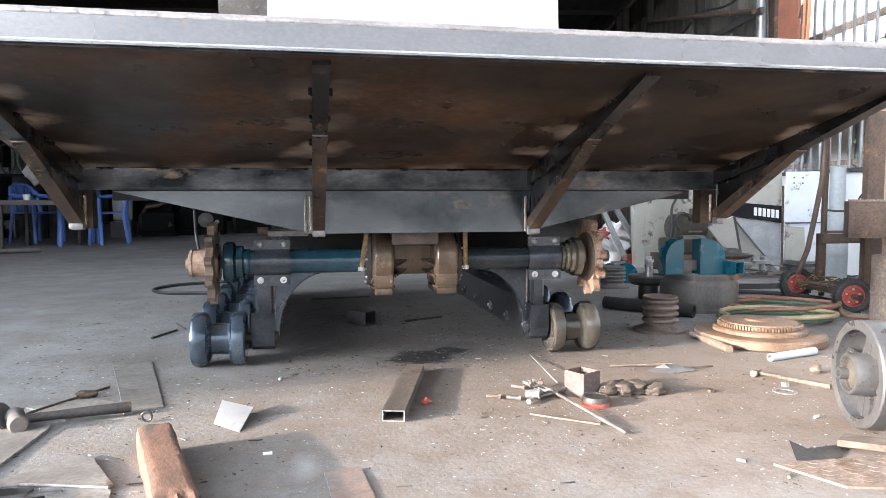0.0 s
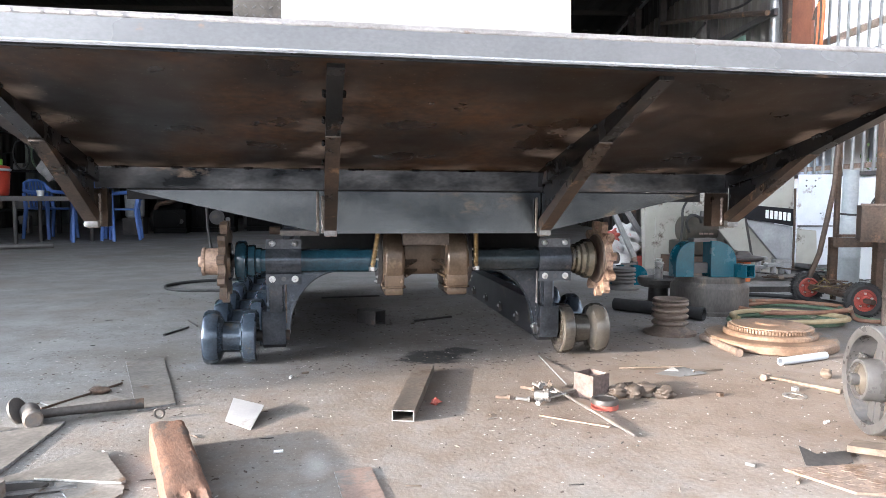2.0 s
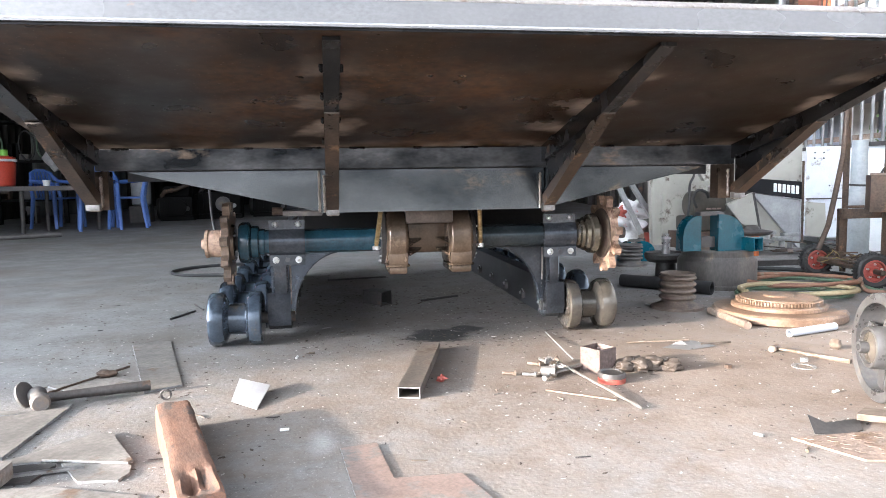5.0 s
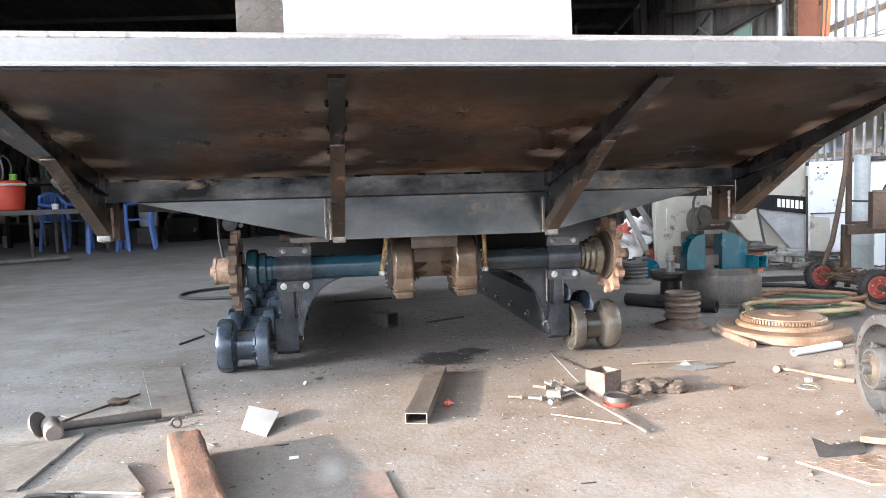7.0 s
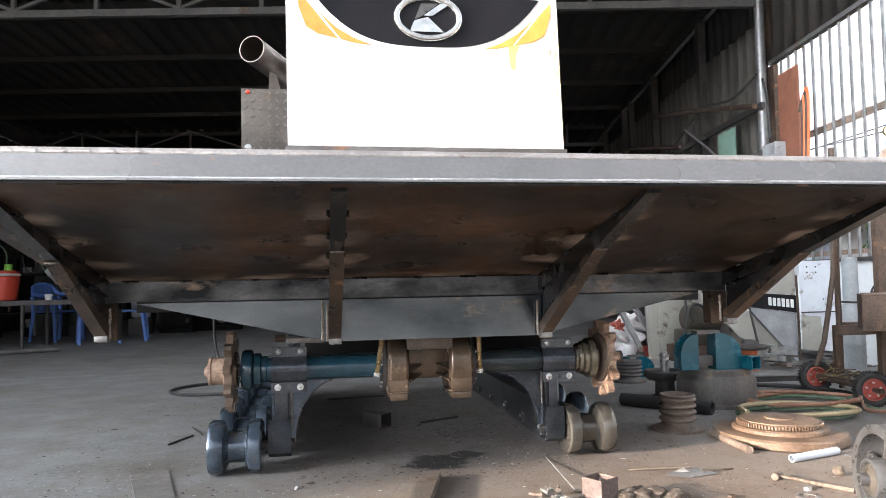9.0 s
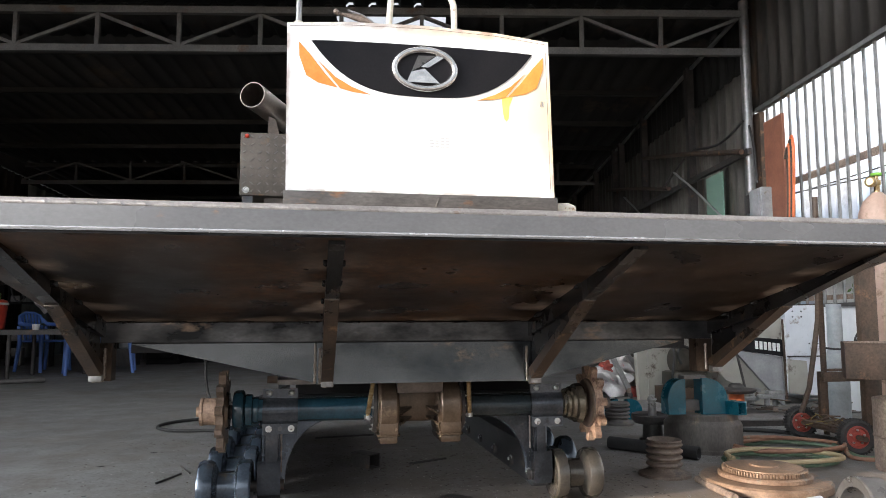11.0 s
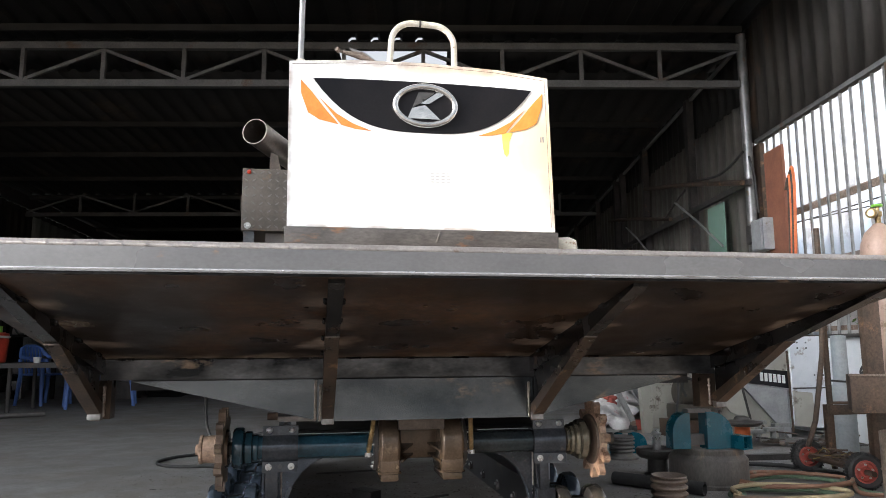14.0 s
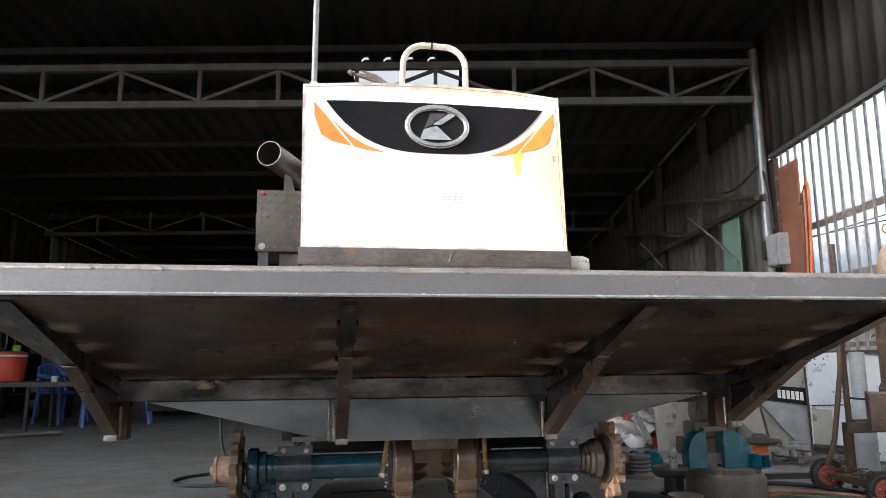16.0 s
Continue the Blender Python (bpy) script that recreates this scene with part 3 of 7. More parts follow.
            rings.append([self.bm.verts.new(p + rr * (math.cos(2 * math.pi * k / n) * side + math.sin(2 * math.pi * k / n) * up)) for k in range(n)])
        for a, b in zip(rings, rings[1:] + (rings[:1] if closed else [])):
            for k in range(n):
                self.bm.faces.new((a[k], a[(k + 1) % n], b[(k + 1) % n], b[k]))
        if not closed:
            self.bm.faces.new(rings[0][::-1])
            self.bm.faces.new(rings[-1])
        return self

    def beam(self, p, q, w, h, bev=0.0):
        """A solid bar of section w x h (h upwards) from p to q."""
        p, q = Vector(p), Vector(q)
        d = (q - p).normalized()
        side = d.cross(Vector((0, 0, 1)))
        side = side.normalized() if side.length > 1e-4 else Vector((1, 0, 0))
        up = side.cross(d)
        m = Matrix((side, d, up)).transposed().to_4x4()
        m.translation = p
        return self.box((-w / 2, 0, -h / 2), (w / 2, (q - p).length, h / 2), m, bev)

    def hollow(self, p, q, w, h, wall):
        """A hollow rectangular tube from p to q."""
        p, q = Vector(p), Vector(q)
        d = (q - p).normalized()
        side = d.cross(Vector((0, 0, 1))).normalized() if abs(d.z) < 0.99 else Vector((1, 0, 0))
        up = side.cross(d)
        rings = []
        for base, ww, hh in ((p, w, h), (q, w, h), (q, w - 2 * wall, h - 2 * wall), (p, w - 2 * wall, h - 2 * wall)):
            rings.append([self.bm.verts.new(base + side * sx * ww / 2 + up * sz * hh / 2) for sx, sz in ((-1, -1), (1, -1), (1, 1), (-1, 1))])
        for a, b in zip(rings, rings[1:] + rings[:1]):
            for k in range(4):
                self.bm.faces.new((a[k], a[(k + 1) % 4], b[(k + 1) % 4], b[k]))
        return self

    def blob(self, c, r, seed=0, rough=0.25, sub=2, squash=(1, 1, 1)):
        made = bmesh.ops.create_icosphere(self.bm, subdivisions=sub, radius=1.0)["verts"]
        for v in made:
            k = 1 + rough * noise.noise(v.co * 1.7 + Vector((seed * 3.1, seed, 0)))
            v.co = Vector(c) + Vector((v.co.x * squash[0], v.co.y * squash[1], v.co.z * squash[2])) * r * k
        return self

    def moved(self, m):
        bmesh.ops.transform(self.bm, matrix=m, verts=self.bm.verts)
        return self


def weld_run(b, p, q, r, seed):
    """A rippled weld bead between two points."""
    rnd = random.Random(seed)
    p, q = Vector(p), Vector(q)
    n = max(6, int((q - p).length / 0.0032))
    pts = [p.lerp(q, k / n) + Vector((rnd.uniform(-0.1, 0.1), rnd.uniform(-0.1, 0.1), rnd.uniform(-0.1, 0.1))) * r for k in range(n + 1)]
    return b.sweep(pts, [r * rnd.uniform(0.72, 1.1) * (0.6 if k in (0, n) else 1) for k in range(n + 1)], 7)


ORIGIN = {}


def mesh_of(b, name, material, offset, bev):
    bm = b.bm
    if bev:
        es = [e for e in bm.edges if len(e.link_faces) == 2 and e.calc_face_angle(0) > 0.9]
        bmesh.ops.bevel(bm, geom=es, offset=bev, segments=2, affect="EDGES", profile=0.6, clamp_overlap=True)
    bmesh.ops.recalc_face_normals(bm, faces=bm.faces)
    for f in bm.faces:
        f.smooth = True
    for e in bm.edges:
        if len(e.link_faces) == 2 and e.calc_face_angle(0) > 0.62:
            e.smooth = False
    if offset is not None and offset.length > 0:
        bmesh.ops.translate(bm, verts=bm.verts, vec=-offset)
    me = bpy.data.meshes.new(name)
    bm.to_mesh(me)
    bm.free()
    me.materials.append(M[material])
    return me


def part(name, b, material, parent, label="", bev=0.0):
    """One mesh object under a thing or under a part, given in the coordinates of the whole thing."""
    off = ORIGIN.get(parent, Vector((0, 0, 0)))
    ob = new(name, mesh_of(b, name, material, off, bev))
    ob.parent = parent
    ORIGIN[ob] = off
    if label:
        ob["label"] = label
    return ob


def thing(name, at, label, category, group="", kind="", m=None):
    """An empty at the thing's base that carries its parts."""
    ob = new(name)
    ob.empty_display_size = 0.1
    ob.matrix_world = (m or Matrix()) @ Matrix.Translation(at)
    ORIGIN[ob] = Vector(at)
    return tagged(ob, label, category, group, kind)


def solid(name, b, material, label, category, group="", kind="", bev=0.0, at=(0, 0, 0), m=None):
    """A thing that is one mesh."""
    at = Vector(at)
    ob = new(name, mesh_of(b, name, material, at, bev))
    ob.matrix_world = (m or Matrix()) @ Matrix.Translation(at)
    ORIGIN[ob] = at
    return tagged(ob, label, category, group, kind)


def xz(u, v, t):
    return Vector((u, t, v))


def yz(u, v, t):
    return Vector((t, u, v))


def xy(u, v, t):
    return Vector((u, v, t))


ROOM = pose(0, 0, 0, 0, 0, -9.0)

# ---- the building ----
WALL_X, BACK_Y, LEFT_X, FRONT_Y = 3.0, 19.0, -8.0, 4.0
COL_Y = 6.5


def roof_z(y):
    return 4.04 - 0.055 * (y - COL_Y)


solid("ground", B().box((-300, -300, -0.35), (300, 300, -0.05)), "dirt", "dusty bare yard earth around the workshop", "ground", kind="structure")
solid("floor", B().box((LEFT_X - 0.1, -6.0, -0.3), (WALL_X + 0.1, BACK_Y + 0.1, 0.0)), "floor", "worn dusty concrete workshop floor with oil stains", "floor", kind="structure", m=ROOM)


def corrugated(b, u0, u1, fn, pitch=0.2, depth=0.028, skip=None):
    """Trapezoid ribs across u from u0 to u1; fn(u, d) gives the two ends of a strip line pushed out by d."""
    us = []
    u = u0
    while u < u1:
        for du, d in ((0, 0), (0.55, 0), (0.68, depth), (0.87, depth)):
            us.append((min(u + du * pitch, u1), d))
        u += pitch
    us.append((u1, 0))
    prev = None
    for u, d in us:
        p, q = fn(u, d)
        cur = (b.bm.verts.new(p), b.bm.verts.new(q))
        if prev and not (skip and skip(u)):
            b.bm.faces.new((prev[0], cur[0], cur[1], prev[1]))
        prev = cur
    return b


def thick(ob, t=0.004):
    s = ob.modifiers.new("thickness", "SOLIDIFY")
    s.thickness, s.offset = t, 0
    return ob


# roof sheeting, with one translucent gap behind the first truss
GAP = (-1.19, -0.19, 7.05, 7.62)
rb = B()
for y0, y1, sk in ((FRONT_Y, 6.83, None), (6.83, 6.885, lambda u: GAP[0] < u < GAP[1] and (u - LEFT_X + 0.5) % 0.24 > 0.14), (6.885, GAP[2], None), (GAP[2], GAP[3], lambda u: GAP[0] < u < GAP[1] + 0.1), (GAP[3], BACK_Y + 0.3, None)):
    corrugated(rb, LEFT_X - 0.5, WALL_X + 0.35, lambda u, d, a=y0, c=y1: (Vector((u, a, roof_z(a) + d)), Vector((u, c, roof_z(c) + d))), 0.24, 0.03, sk)
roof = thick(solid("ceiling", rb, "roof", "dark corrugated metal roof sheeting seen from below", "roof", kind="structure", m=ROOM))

# purlins under the sheeting
for k, y in enumerate((4.1, 5.3, 6.5, 7.9, 9.2, 10.5, 11.8, 13.05, 14.4, 15.8, 17.2)):
    z = roof_z(y) - 0.045
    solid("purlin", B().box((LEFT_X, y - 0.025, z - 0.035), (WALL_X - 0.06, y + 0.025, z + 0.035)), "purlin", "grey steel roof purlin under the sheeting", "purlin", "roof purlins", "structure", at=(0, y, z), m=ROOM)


def truss(y, z0, z1, x0, x1, panel, phase):
    t = thing("roof_truss", ((x0 + x1) / 2, y, z0), "grey welded steel roof truss with diagonal webs", "truss", "roof trusses", "structure", ROOM)
    part("bottom_chord", B().box((x0, y - 0.03, z0 - 0.035), (x1, y + 0.03, z0 + 0.035)), "truss", t, bev=0.004)
    part("top_chord", B().box((x0, y - 0.03, z1 - 0.035), (x1, y + 0.03, z1 + 0.035)), "truss", t, bev=0.004)
    x, up = phase, False
    while x < x1 - 0.1:
        if x > x0 + 0.05:
            part("web_post", B().box((x - 0.02, y - 0.02, z0 + 0.035), (x + 0.02, y + 0.02, z1 - 0.035)), "truss", t)
        a, c = (z0 + 0.04, z1 - 0.04) if up else (z1 - 0.04, z0 + 0.04)
        if x + panel < x1 + 0.2 and x > x0 - 0.05:
            part("web_diagonal", B().beam((x, y + 0.005, a), (min(x + panel, x1), y + 0.005, c), 0.032, 0.032), "truss", t)
        x, up = x + panel, not up
    return t


truss(COL_Y, 3.40, 3.80, LEFT_X, WALL_X - 0.06, 0.81, -8.46)
truss(13.0, 3.30, 3.72, LEFT_X, WALL_X - 0.06, 1.02, -9.00)

# right-hand wall: plaster dado, barred window band, sheeting above and behind
EAST_Y = 2.4
wr = thing("wall_east", (WALL_X, 5, 0), "workshop side wall of plaster below and corrugated sheeting above", "wall", kind="structure", m=ROOM)
part("plaster_dado", B().box((WALL_X, EAST_Y, 0.0), (WALL_X + 0.12, COL_Y, 0.80)), "plaster", wr, "flaking white plaster dado")
part("window_sill", B().box((WALL_X - 0.03, EAST_Y, 0.80), (WALL_X + 0.14, COL_Y - 0.05, 0.83)), "dark_iron", wr, "dark steel sill")
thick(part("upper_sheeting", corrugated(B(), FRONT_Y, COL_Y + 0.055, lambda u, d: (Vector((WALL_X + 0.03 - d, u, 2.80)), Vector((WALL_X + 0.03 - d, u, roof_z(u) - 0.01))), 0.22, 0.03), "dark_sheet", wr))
thick(part("rear_sheeting", corrugated(B(), COL_Y + 0.06, BACK_Y, lambda u, d: (Vector((WALL_X + 0.03 - d, u, 0.0)), Vector((WALL_X + 0.03 - d, u, 3.29))), 0.22, 0.03), "sheet", wr))
# upper wall strip: shade below the eave is put into its near-black colour
thick(part("clerestory_sheeting", corrugated(B(), COL_Y + 0.06, BACK_Y, lambda u, d: (Vector((WALL_X + 0.07 - d, u, 3.24)), Vector((WALL_X + 0.07 - d, u, max(3.26, roof_z(u) - 0.01)))), 0.22, 0.03), "purlin", wr, "upper strip of sheeting, near black for the shade there"))
# added post: blocks the daylight sliver beside the column
part("corner_post", B().box((WALL_X + 0.002, COL_Y - 0.10, 0.801), (WALL_X + 0.05, COL_Y + 0.058, 2.755)), "rust", wr, "rusty post added to close the bright gap by the column")
part("window_head", B().box((WALL_X - 0.02, EAST_Y, 2.76), (WALL_X + 0.04, COL_Y - 0.05, 2.80)), "truss", wr)
# pale colour of this strip stands for daylight leaking in under the roof
part("eave_strip", B().beam((WALL_X - 0.03, COL_Y, roof_z(COL_Y) - 0.16), (WALL_X - 0.03, BACK_Y, roof_z(BACK_Y) - 0.16), 0.04, 0.028), "galv", wr, "galvanised eave strip, pale for the light leaking along it")
for y in (8.1, 9.96, 11.2, 11.62, 13.0, 15.0, 17.0):
    part("wall_post", B().box((WALL_X - 0.09, y - 0.05, 0), (WALL_X - 0.005, y + 0.05, roof_z(y) - 0.15)), "dark_iron", wr)
part("wall_rail", B().box((WALL_X - 0.13, COL_Y - 0.1, 2.33), (WALL_X - 0.092, BACK_Y, 2.39)), "dark_iron", wr)

wb = thing("window_1", (WALL_X, 4, 0.83), "long unglazed window opening with vertical steel bars", "window", kind="structure", m=ROOM)
y = 2.5
while y < COL_Y - 0.15:
    part("window_bar", B().cyl((WALL_X + 0.02, y, 0.83), (WALL_X + 0.02, y, 2.765), 0.013, n=8), "bar_steel", wb)
    y += 0.140
part("window_rail", B().box((WALL_X + 0.034, EAST_Y, 1.92), (WALL_X + 0.05, COL_Y - 0.05, 1.98)), "rust_light", wb)
part("window_rail", B().box((WALL_X + 0.034, EAST_Y, 0.86), (WALL_X + 0.05, COL_Y - 0.05, 0.90)), "rust_light", wb)
for y in (2.45, 4.35):
    part("window_post", B().box((WALL_X - 0.015, y - 0.05, 0.83), (WALL_X + 0.033, y + 0.05, 2.765)), "rust", wb, bev=0.004)
solid("column", B().cyl((WALL_X - 0.07, COL_Y, 0), (WALL_X - 0.07, COL_Y, roof_z(COL_Y) - 0.1), 0.048, n=20), "bar_steel", "round galvanised steel pipe column at the wall", "column", kind="structure", at=(WALL_X - 0.07, COL_Y, 0), m=ROOM)

# left wall, with an open slot under the eave, and the back wall
wl = thing("wall_west", (LEFT_X, 9, 0), "far dark side wall of corrugated sheeting", "wall", kind="structure", m=ROOM)
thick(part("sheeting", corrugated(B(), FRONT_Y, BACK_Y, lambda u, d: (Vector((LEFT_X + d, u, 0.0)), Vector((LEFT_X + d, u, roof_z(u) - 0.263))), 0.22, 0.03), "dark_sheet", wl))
part("eave_beam", B().beam((LEFT_X + 0.03, FRONT_Y, roof_z(FRONT_Y) - 0.14), (LEFT_X + 0.03, BACK_Y, roof_z(BACK_Y) - 0.14), 0.06, 0.24), "dark_iron", wl)
for y in (4.5, 7.0, 9.5, 12.0, 14.5, 17.0):
    part("wall_post", B().box((LEFT_X + 0.035, y - 0.05, 0), (LEFT_X + 0.12, y + 0.05, roof_z(y) - 0.36)), "dark_iron", wl)
# lit stretch of this wall, its brightness put into a lighter sheet colour
thick(part("pale_sheeting", corrugated(B(), 13.0, 16.9, lambda u, d: (Vector((LEFT_X + 0.16 + d, u, 0.0)), Vector((LEFT_X + 0.16 + d, u, roof_z(u) - 0.42))), 0.30, 0.03), "lit_sheet", wl, "greenish corrugated sheets, coloured lighter for the light on them"))
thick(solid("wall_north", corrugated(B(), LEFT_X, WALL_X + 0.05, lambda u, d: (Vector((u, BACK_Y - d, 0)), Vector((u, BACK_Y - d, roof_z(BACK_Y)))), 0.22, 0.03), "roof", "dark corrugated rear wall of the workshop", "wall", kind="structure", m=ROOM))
# added out of view: its near end sets where the low sun is cut off
solid("wall_yard", B().box((-12.3, -3.0, -0.05), (-12.0, 26.0, 8.0)), "plaster", "unseen plain wall added across the yard to block the low sun", "wall", kind="structure", m=ROOM)

# ---- the tracked carrier ----
mc = thing("tracked_carrier", (0, 2.4, 0), "half-built steel tracked carrier with white engine hood and sloped bow", "tracked vehicle")


def bow_z(y):
    return 0.885 - (y - 1.185) * (0.885 - 0.70) / (BOW_BACK - 1.185)


ft = part("front_edge_tube", B().box((-1.16, 1.13, 0.8855), (1.17, 1.172, 0.9365)), "edge", mc, "blue-grey steel box tube along the front edge", bev=0.0055)
part("deck_plate", B().box((-1.16, 1.162, 0.941), (1.17, 4.3, 0.950)), "checker", mc)
part("deck_lip", B().box((-1.16, 1.1395, 0.9370), (1.17, 1.161, 0.9498)), "deck_edge", mc, "rusty flame-cut deck edge")


def weld_band(x0, x1, n=860):
    """A wide rippled weld along the deck edge, with slanted bead marks and a ragged lower lip."""
    b = B()
    rows = []
    for i in range(n + 1):
        x = x0 + (x1 - x0) * i / n
        low = 0.0014 * noise.noise(Vector((x * 34, 1.7, 0))) + 0.0008 * noise.noise(Vector((x * 110, 5.1, 0)))
        row = []
        for k in range(8):
            v = k / 7
            z = 0.9358 + low * (1 - v) + 0.0147 * v
            bulge = 0.0070 * math.sin(math.pi * (0.28 + 0.66 * v))
            u = (x + 0.9 * (z - 0.936) + 0.012 * noise.noise(Vector((x * 9, 0, 3)))) / 0.047
            u -= math.floor(u)
            bead = 0.0024 * u * u * u + 0.0004 * math.sin(2 * math.pi * (x + 0.8 * z) / 0.0075)
            rough = 0.0009 * noise.noise(Vector((x * 75, z * 160, 2)))
            row.append(b.bm.verts.new((x, 1.1392 - bulge - (bead + rough) * math.sin(math.pi * min(1, v + 0.2)), z)))
        row.append(b.bm.verts.new((x, 1.1394, 0.9505)))
        row.append(b.bm.verts.new((x, 1.1394, 0.9366)))
        rows.append(row)
    for a, c in zip(rows, rows[1:]):
        for k in range(10):
            b.bm.faces.new((a[k], c[k], c[(k + 1) % 10], a[(k + 1) % 10]))
    b.bm.faces.new(rows[0][::-1])
    b.bm.faces.new(rows[-1])
    return b


tagged(part("weld_bead", weld_band(-1.158, 1.168), "weld", ft, "wide pale rippled weld bead"), kind="stuff")
# highlight along the tube's lower corner, drawn as a brighter strip
part("worn_corner", B().cyl((-1.159, 1.1356, 0.8911), (1.169, 1.1356, 0.8911), 0.0059, n=20), "corner_highlight", ft, "bright strip for the highlight on the lower corner")
# dark strip added over the lip's lit front face, shade in its colour
part("lip_edge", B().box((-1.14, 1.1380, 0.8803), (1.15, 1.1398, 0.8853)), "rib", mc)
# flat front lip added below the tube so its underside looks shaded
part("bow_plate", B().prism([(1.1400, 0.8805), (1.19, 0.8805), (BOW_BACK, 0.70), (BOW_BACK, 0.707), (1.19, 0.8850), (1.1400, 0.8850)], yz, -1.14, 1.15), "bow", mc, "rust-brown sloped bow plate with heat marks")
for rx in RIB_X:
    w = 0.0182
    up = [(1.191, bow_z(1.191) - 0.001), (2.05, bow_z(2.05) - 0.001), (2.05, bow_z(2.05) - 0.054), (1.515, bow_z(1.515) - 0.054), (1.191, bow_z(1.191) - 0.012)]
    outer = abs(rx) > 0.8
    if outer:
        up = [(1.191, bow_z(1.191) - 0.001), (2.05, bow_z(2.05) - 0.001), (2.05, bow_z(2.05) - 0.050), (1.62, bow_z(1.62) - 0.048), (1.191, bow_z(1.191) - 0.008)]
    rib = part("rib", B().prism(up, yz, rx - w, rx + w), "rib", mc, bev=0.004)
    st = [(1.515, bow_z(1.515) - 0.0545), (2.047, 0.488), (2.047, 0.533), (1.60, bow_z(1.60) - 0.0545)]
    if outer:
        st = [(1.615, bow_z(1.615) - 0.0485), (2.047, 0.517), (2.047, 0.560), (1.70, bow_z(1.70) - 0.0495)]
    part("strut", B().prism(st, yz, rx - w - 0.001, rx + w + 0.001), "strut", rib, "lower strut, rust-tinted", bev=0.003)
    part("ground_pad", B().box((rx - w - 0.002, 2.018, 0.515 if outer else 0.486), (rx + w + 0.002, 2.0475, 0.537 if outer else 0.512), bev=0.004), "dull_zinc", rib, "bright ground end of the strut")
    web = [(1.63, bow_z(1.63) - 0.0545), (2.045, 0.5345), (2.045, bow_z(2.045) - 0.0545)]
    if outer:
        web = [(1.72, bow_z(1.72) - 0.0505), (2.045, 0.5615), (2.045, bow_z(2.045) - 0.0505)]
    part("web_plate", B().prism(web, yz, rx - 0.004, rx + 0.004), "rib", rib)
    wy, wz = (1.616, bow_z(1.616) - 0.050) if outer else (1.516, bow_z(1.516) - 0.0555)
    tagged(part("weld", weld_run(B(), (rx - 0.019, wy, wz), (rx + 0.019, wy, wz), 0.0034, 3 + rx), "exhaust", rib), kind="stuff")
    sx = rx - 0.024 if not outer else rx + (0.021 if rx < 0 else -0.030)
    sz = 0.517 if outer else 0.488
    wbd = weld_run(B(), (sx, 2.045, sz + 0.005), (sx, 2.045, sz + 0.125 * (0.8 if outer else 1.0)), 0.0055, 5 + rx)
    weld_run(wbd, (rx - 0.019, 2.043, sz - 0.001), (rx + 0.020, 2.043, sz - 0.001), 0.0055, 7 + rx)
    tagged(part("weld", wbd, "weld_dull", rib), kind="stuff")
    if abs(rx) > 0.8:
        px = rx - 0.009 if rx < 0 else rx - 0.066
        part("end_post", B().box((px, 2.0485, 0.515), (px + (0.049 if rx < 0 else 0.062), 2.10, 0.633)), "strut", rib, bev=0.004)
    # tack welds to the plate
    for k in range(4):
        yy = 1.36 + 0.19 * k + 0.02 * math.sin(7 * rx + k)
        for s in (-1, 1):
            tb = B()
            for q in range(4):
                tb.blob((rx + s * (w + 0.003), yy + 0.009 * q, bow_z(yy + 0.009 * q) - 0.005), 0.0065, q + k, 0.5, 1)
            part("tack_weld", tb, "rib", rib)
cb = part("cross_beam", B().box((-1.035, 2.048, 0.634), (1.075, 2.112, 0.697)), "mill", mc, "dark mill-scaled cross beam", bev=0.005)
sw = B()
random.seed(9)
x = -0.98
while x < 1.0:
    w = random.uniform(0.03, 0.07)
    n = int(w / 0.008)
    for k in range(n):
        sw.blob((x + 0.008 * k, 2.051, 0.6985), 0.0062, k, 0.5, 1)
    x += w + random.uniform(0.08, 0.2)
tagged(part("seam_weld", sw, "rib", cb), kind="stuff")
part("beam_wing", B().prism([(-0.95, 0.629), (-0.352, 0.629), (-0.352, 0.493)], xz, 2.068, 2.076), "wing", mc, "tapered side plate")
part("beam_wing", B().prism([(0.386, 0.629), (0.386, 0.493), (0.985, 0.629)], xz, 2.068, 2.076), "wing", mc, "tapered side plate")
part("beam_panel", B().prism([(-0.362, 0.629), (0.392, 0.629), (0.390, 0.492), (-0.360, 0.492)], xz, 2.055, 2.064), "wing", mc, "flat grey centre panel", bev=0.002)
# added dark strip: stands in for the shade in the gap under the beam
part("backing_strip", B().box((-0.95, 2.079, 0.60), (0.985, 2.088, 0.6335)), "frame_shaded", mc, "dark strip for the shade in the gap above the side plates")
part("beam_lip", B().box((-0.36, 2.0565, 0.4915), (0.39, 2.14, 0.498)), "mill", mc)
for x in (-0.365, 0.394):
    wbd = weld_run(B(), (x, 2.050, 0.494), (x, 2.050, 0.628), 0.0050, x)
    tagged(part("weld", wbd, "weld_dull", cb), kind="stuff")
# chassis behind the beam
for x in (-0.37, 0.40):
    part("chassis_rail", B().box((x - 0.035, 2.13, 0.50), (x + 0.035, 4.25, 0.62)), "frame", mc, bev=0.004)
for y in (2.62, 3.4, 4.2):
    part("cross_member", B().box((-0.335, y - 0.03, 0.51), (0.365, y + 0.03, 0.60)), "frame", mc)
part("belly_pan", B().box((-1.10, 2.13, 0.70), (1.11, 4.28, 0.712)), "dark_iron", mc)
# assumed plate: the shaded space behind the beam is put into its colour
part("bulkhead", B().box((-0.445, 2.86, 0.372), (0.640, 2.90, 0.699), bev=0.004), "near_black_iron", mc, "assumed plate behind the axle, near black for the shade there")
part("bulkhead_flange", B().box((-0.445, 2.80, 0.372), (0.640, 2.859, 0.380)), "near_black_iron", mc)
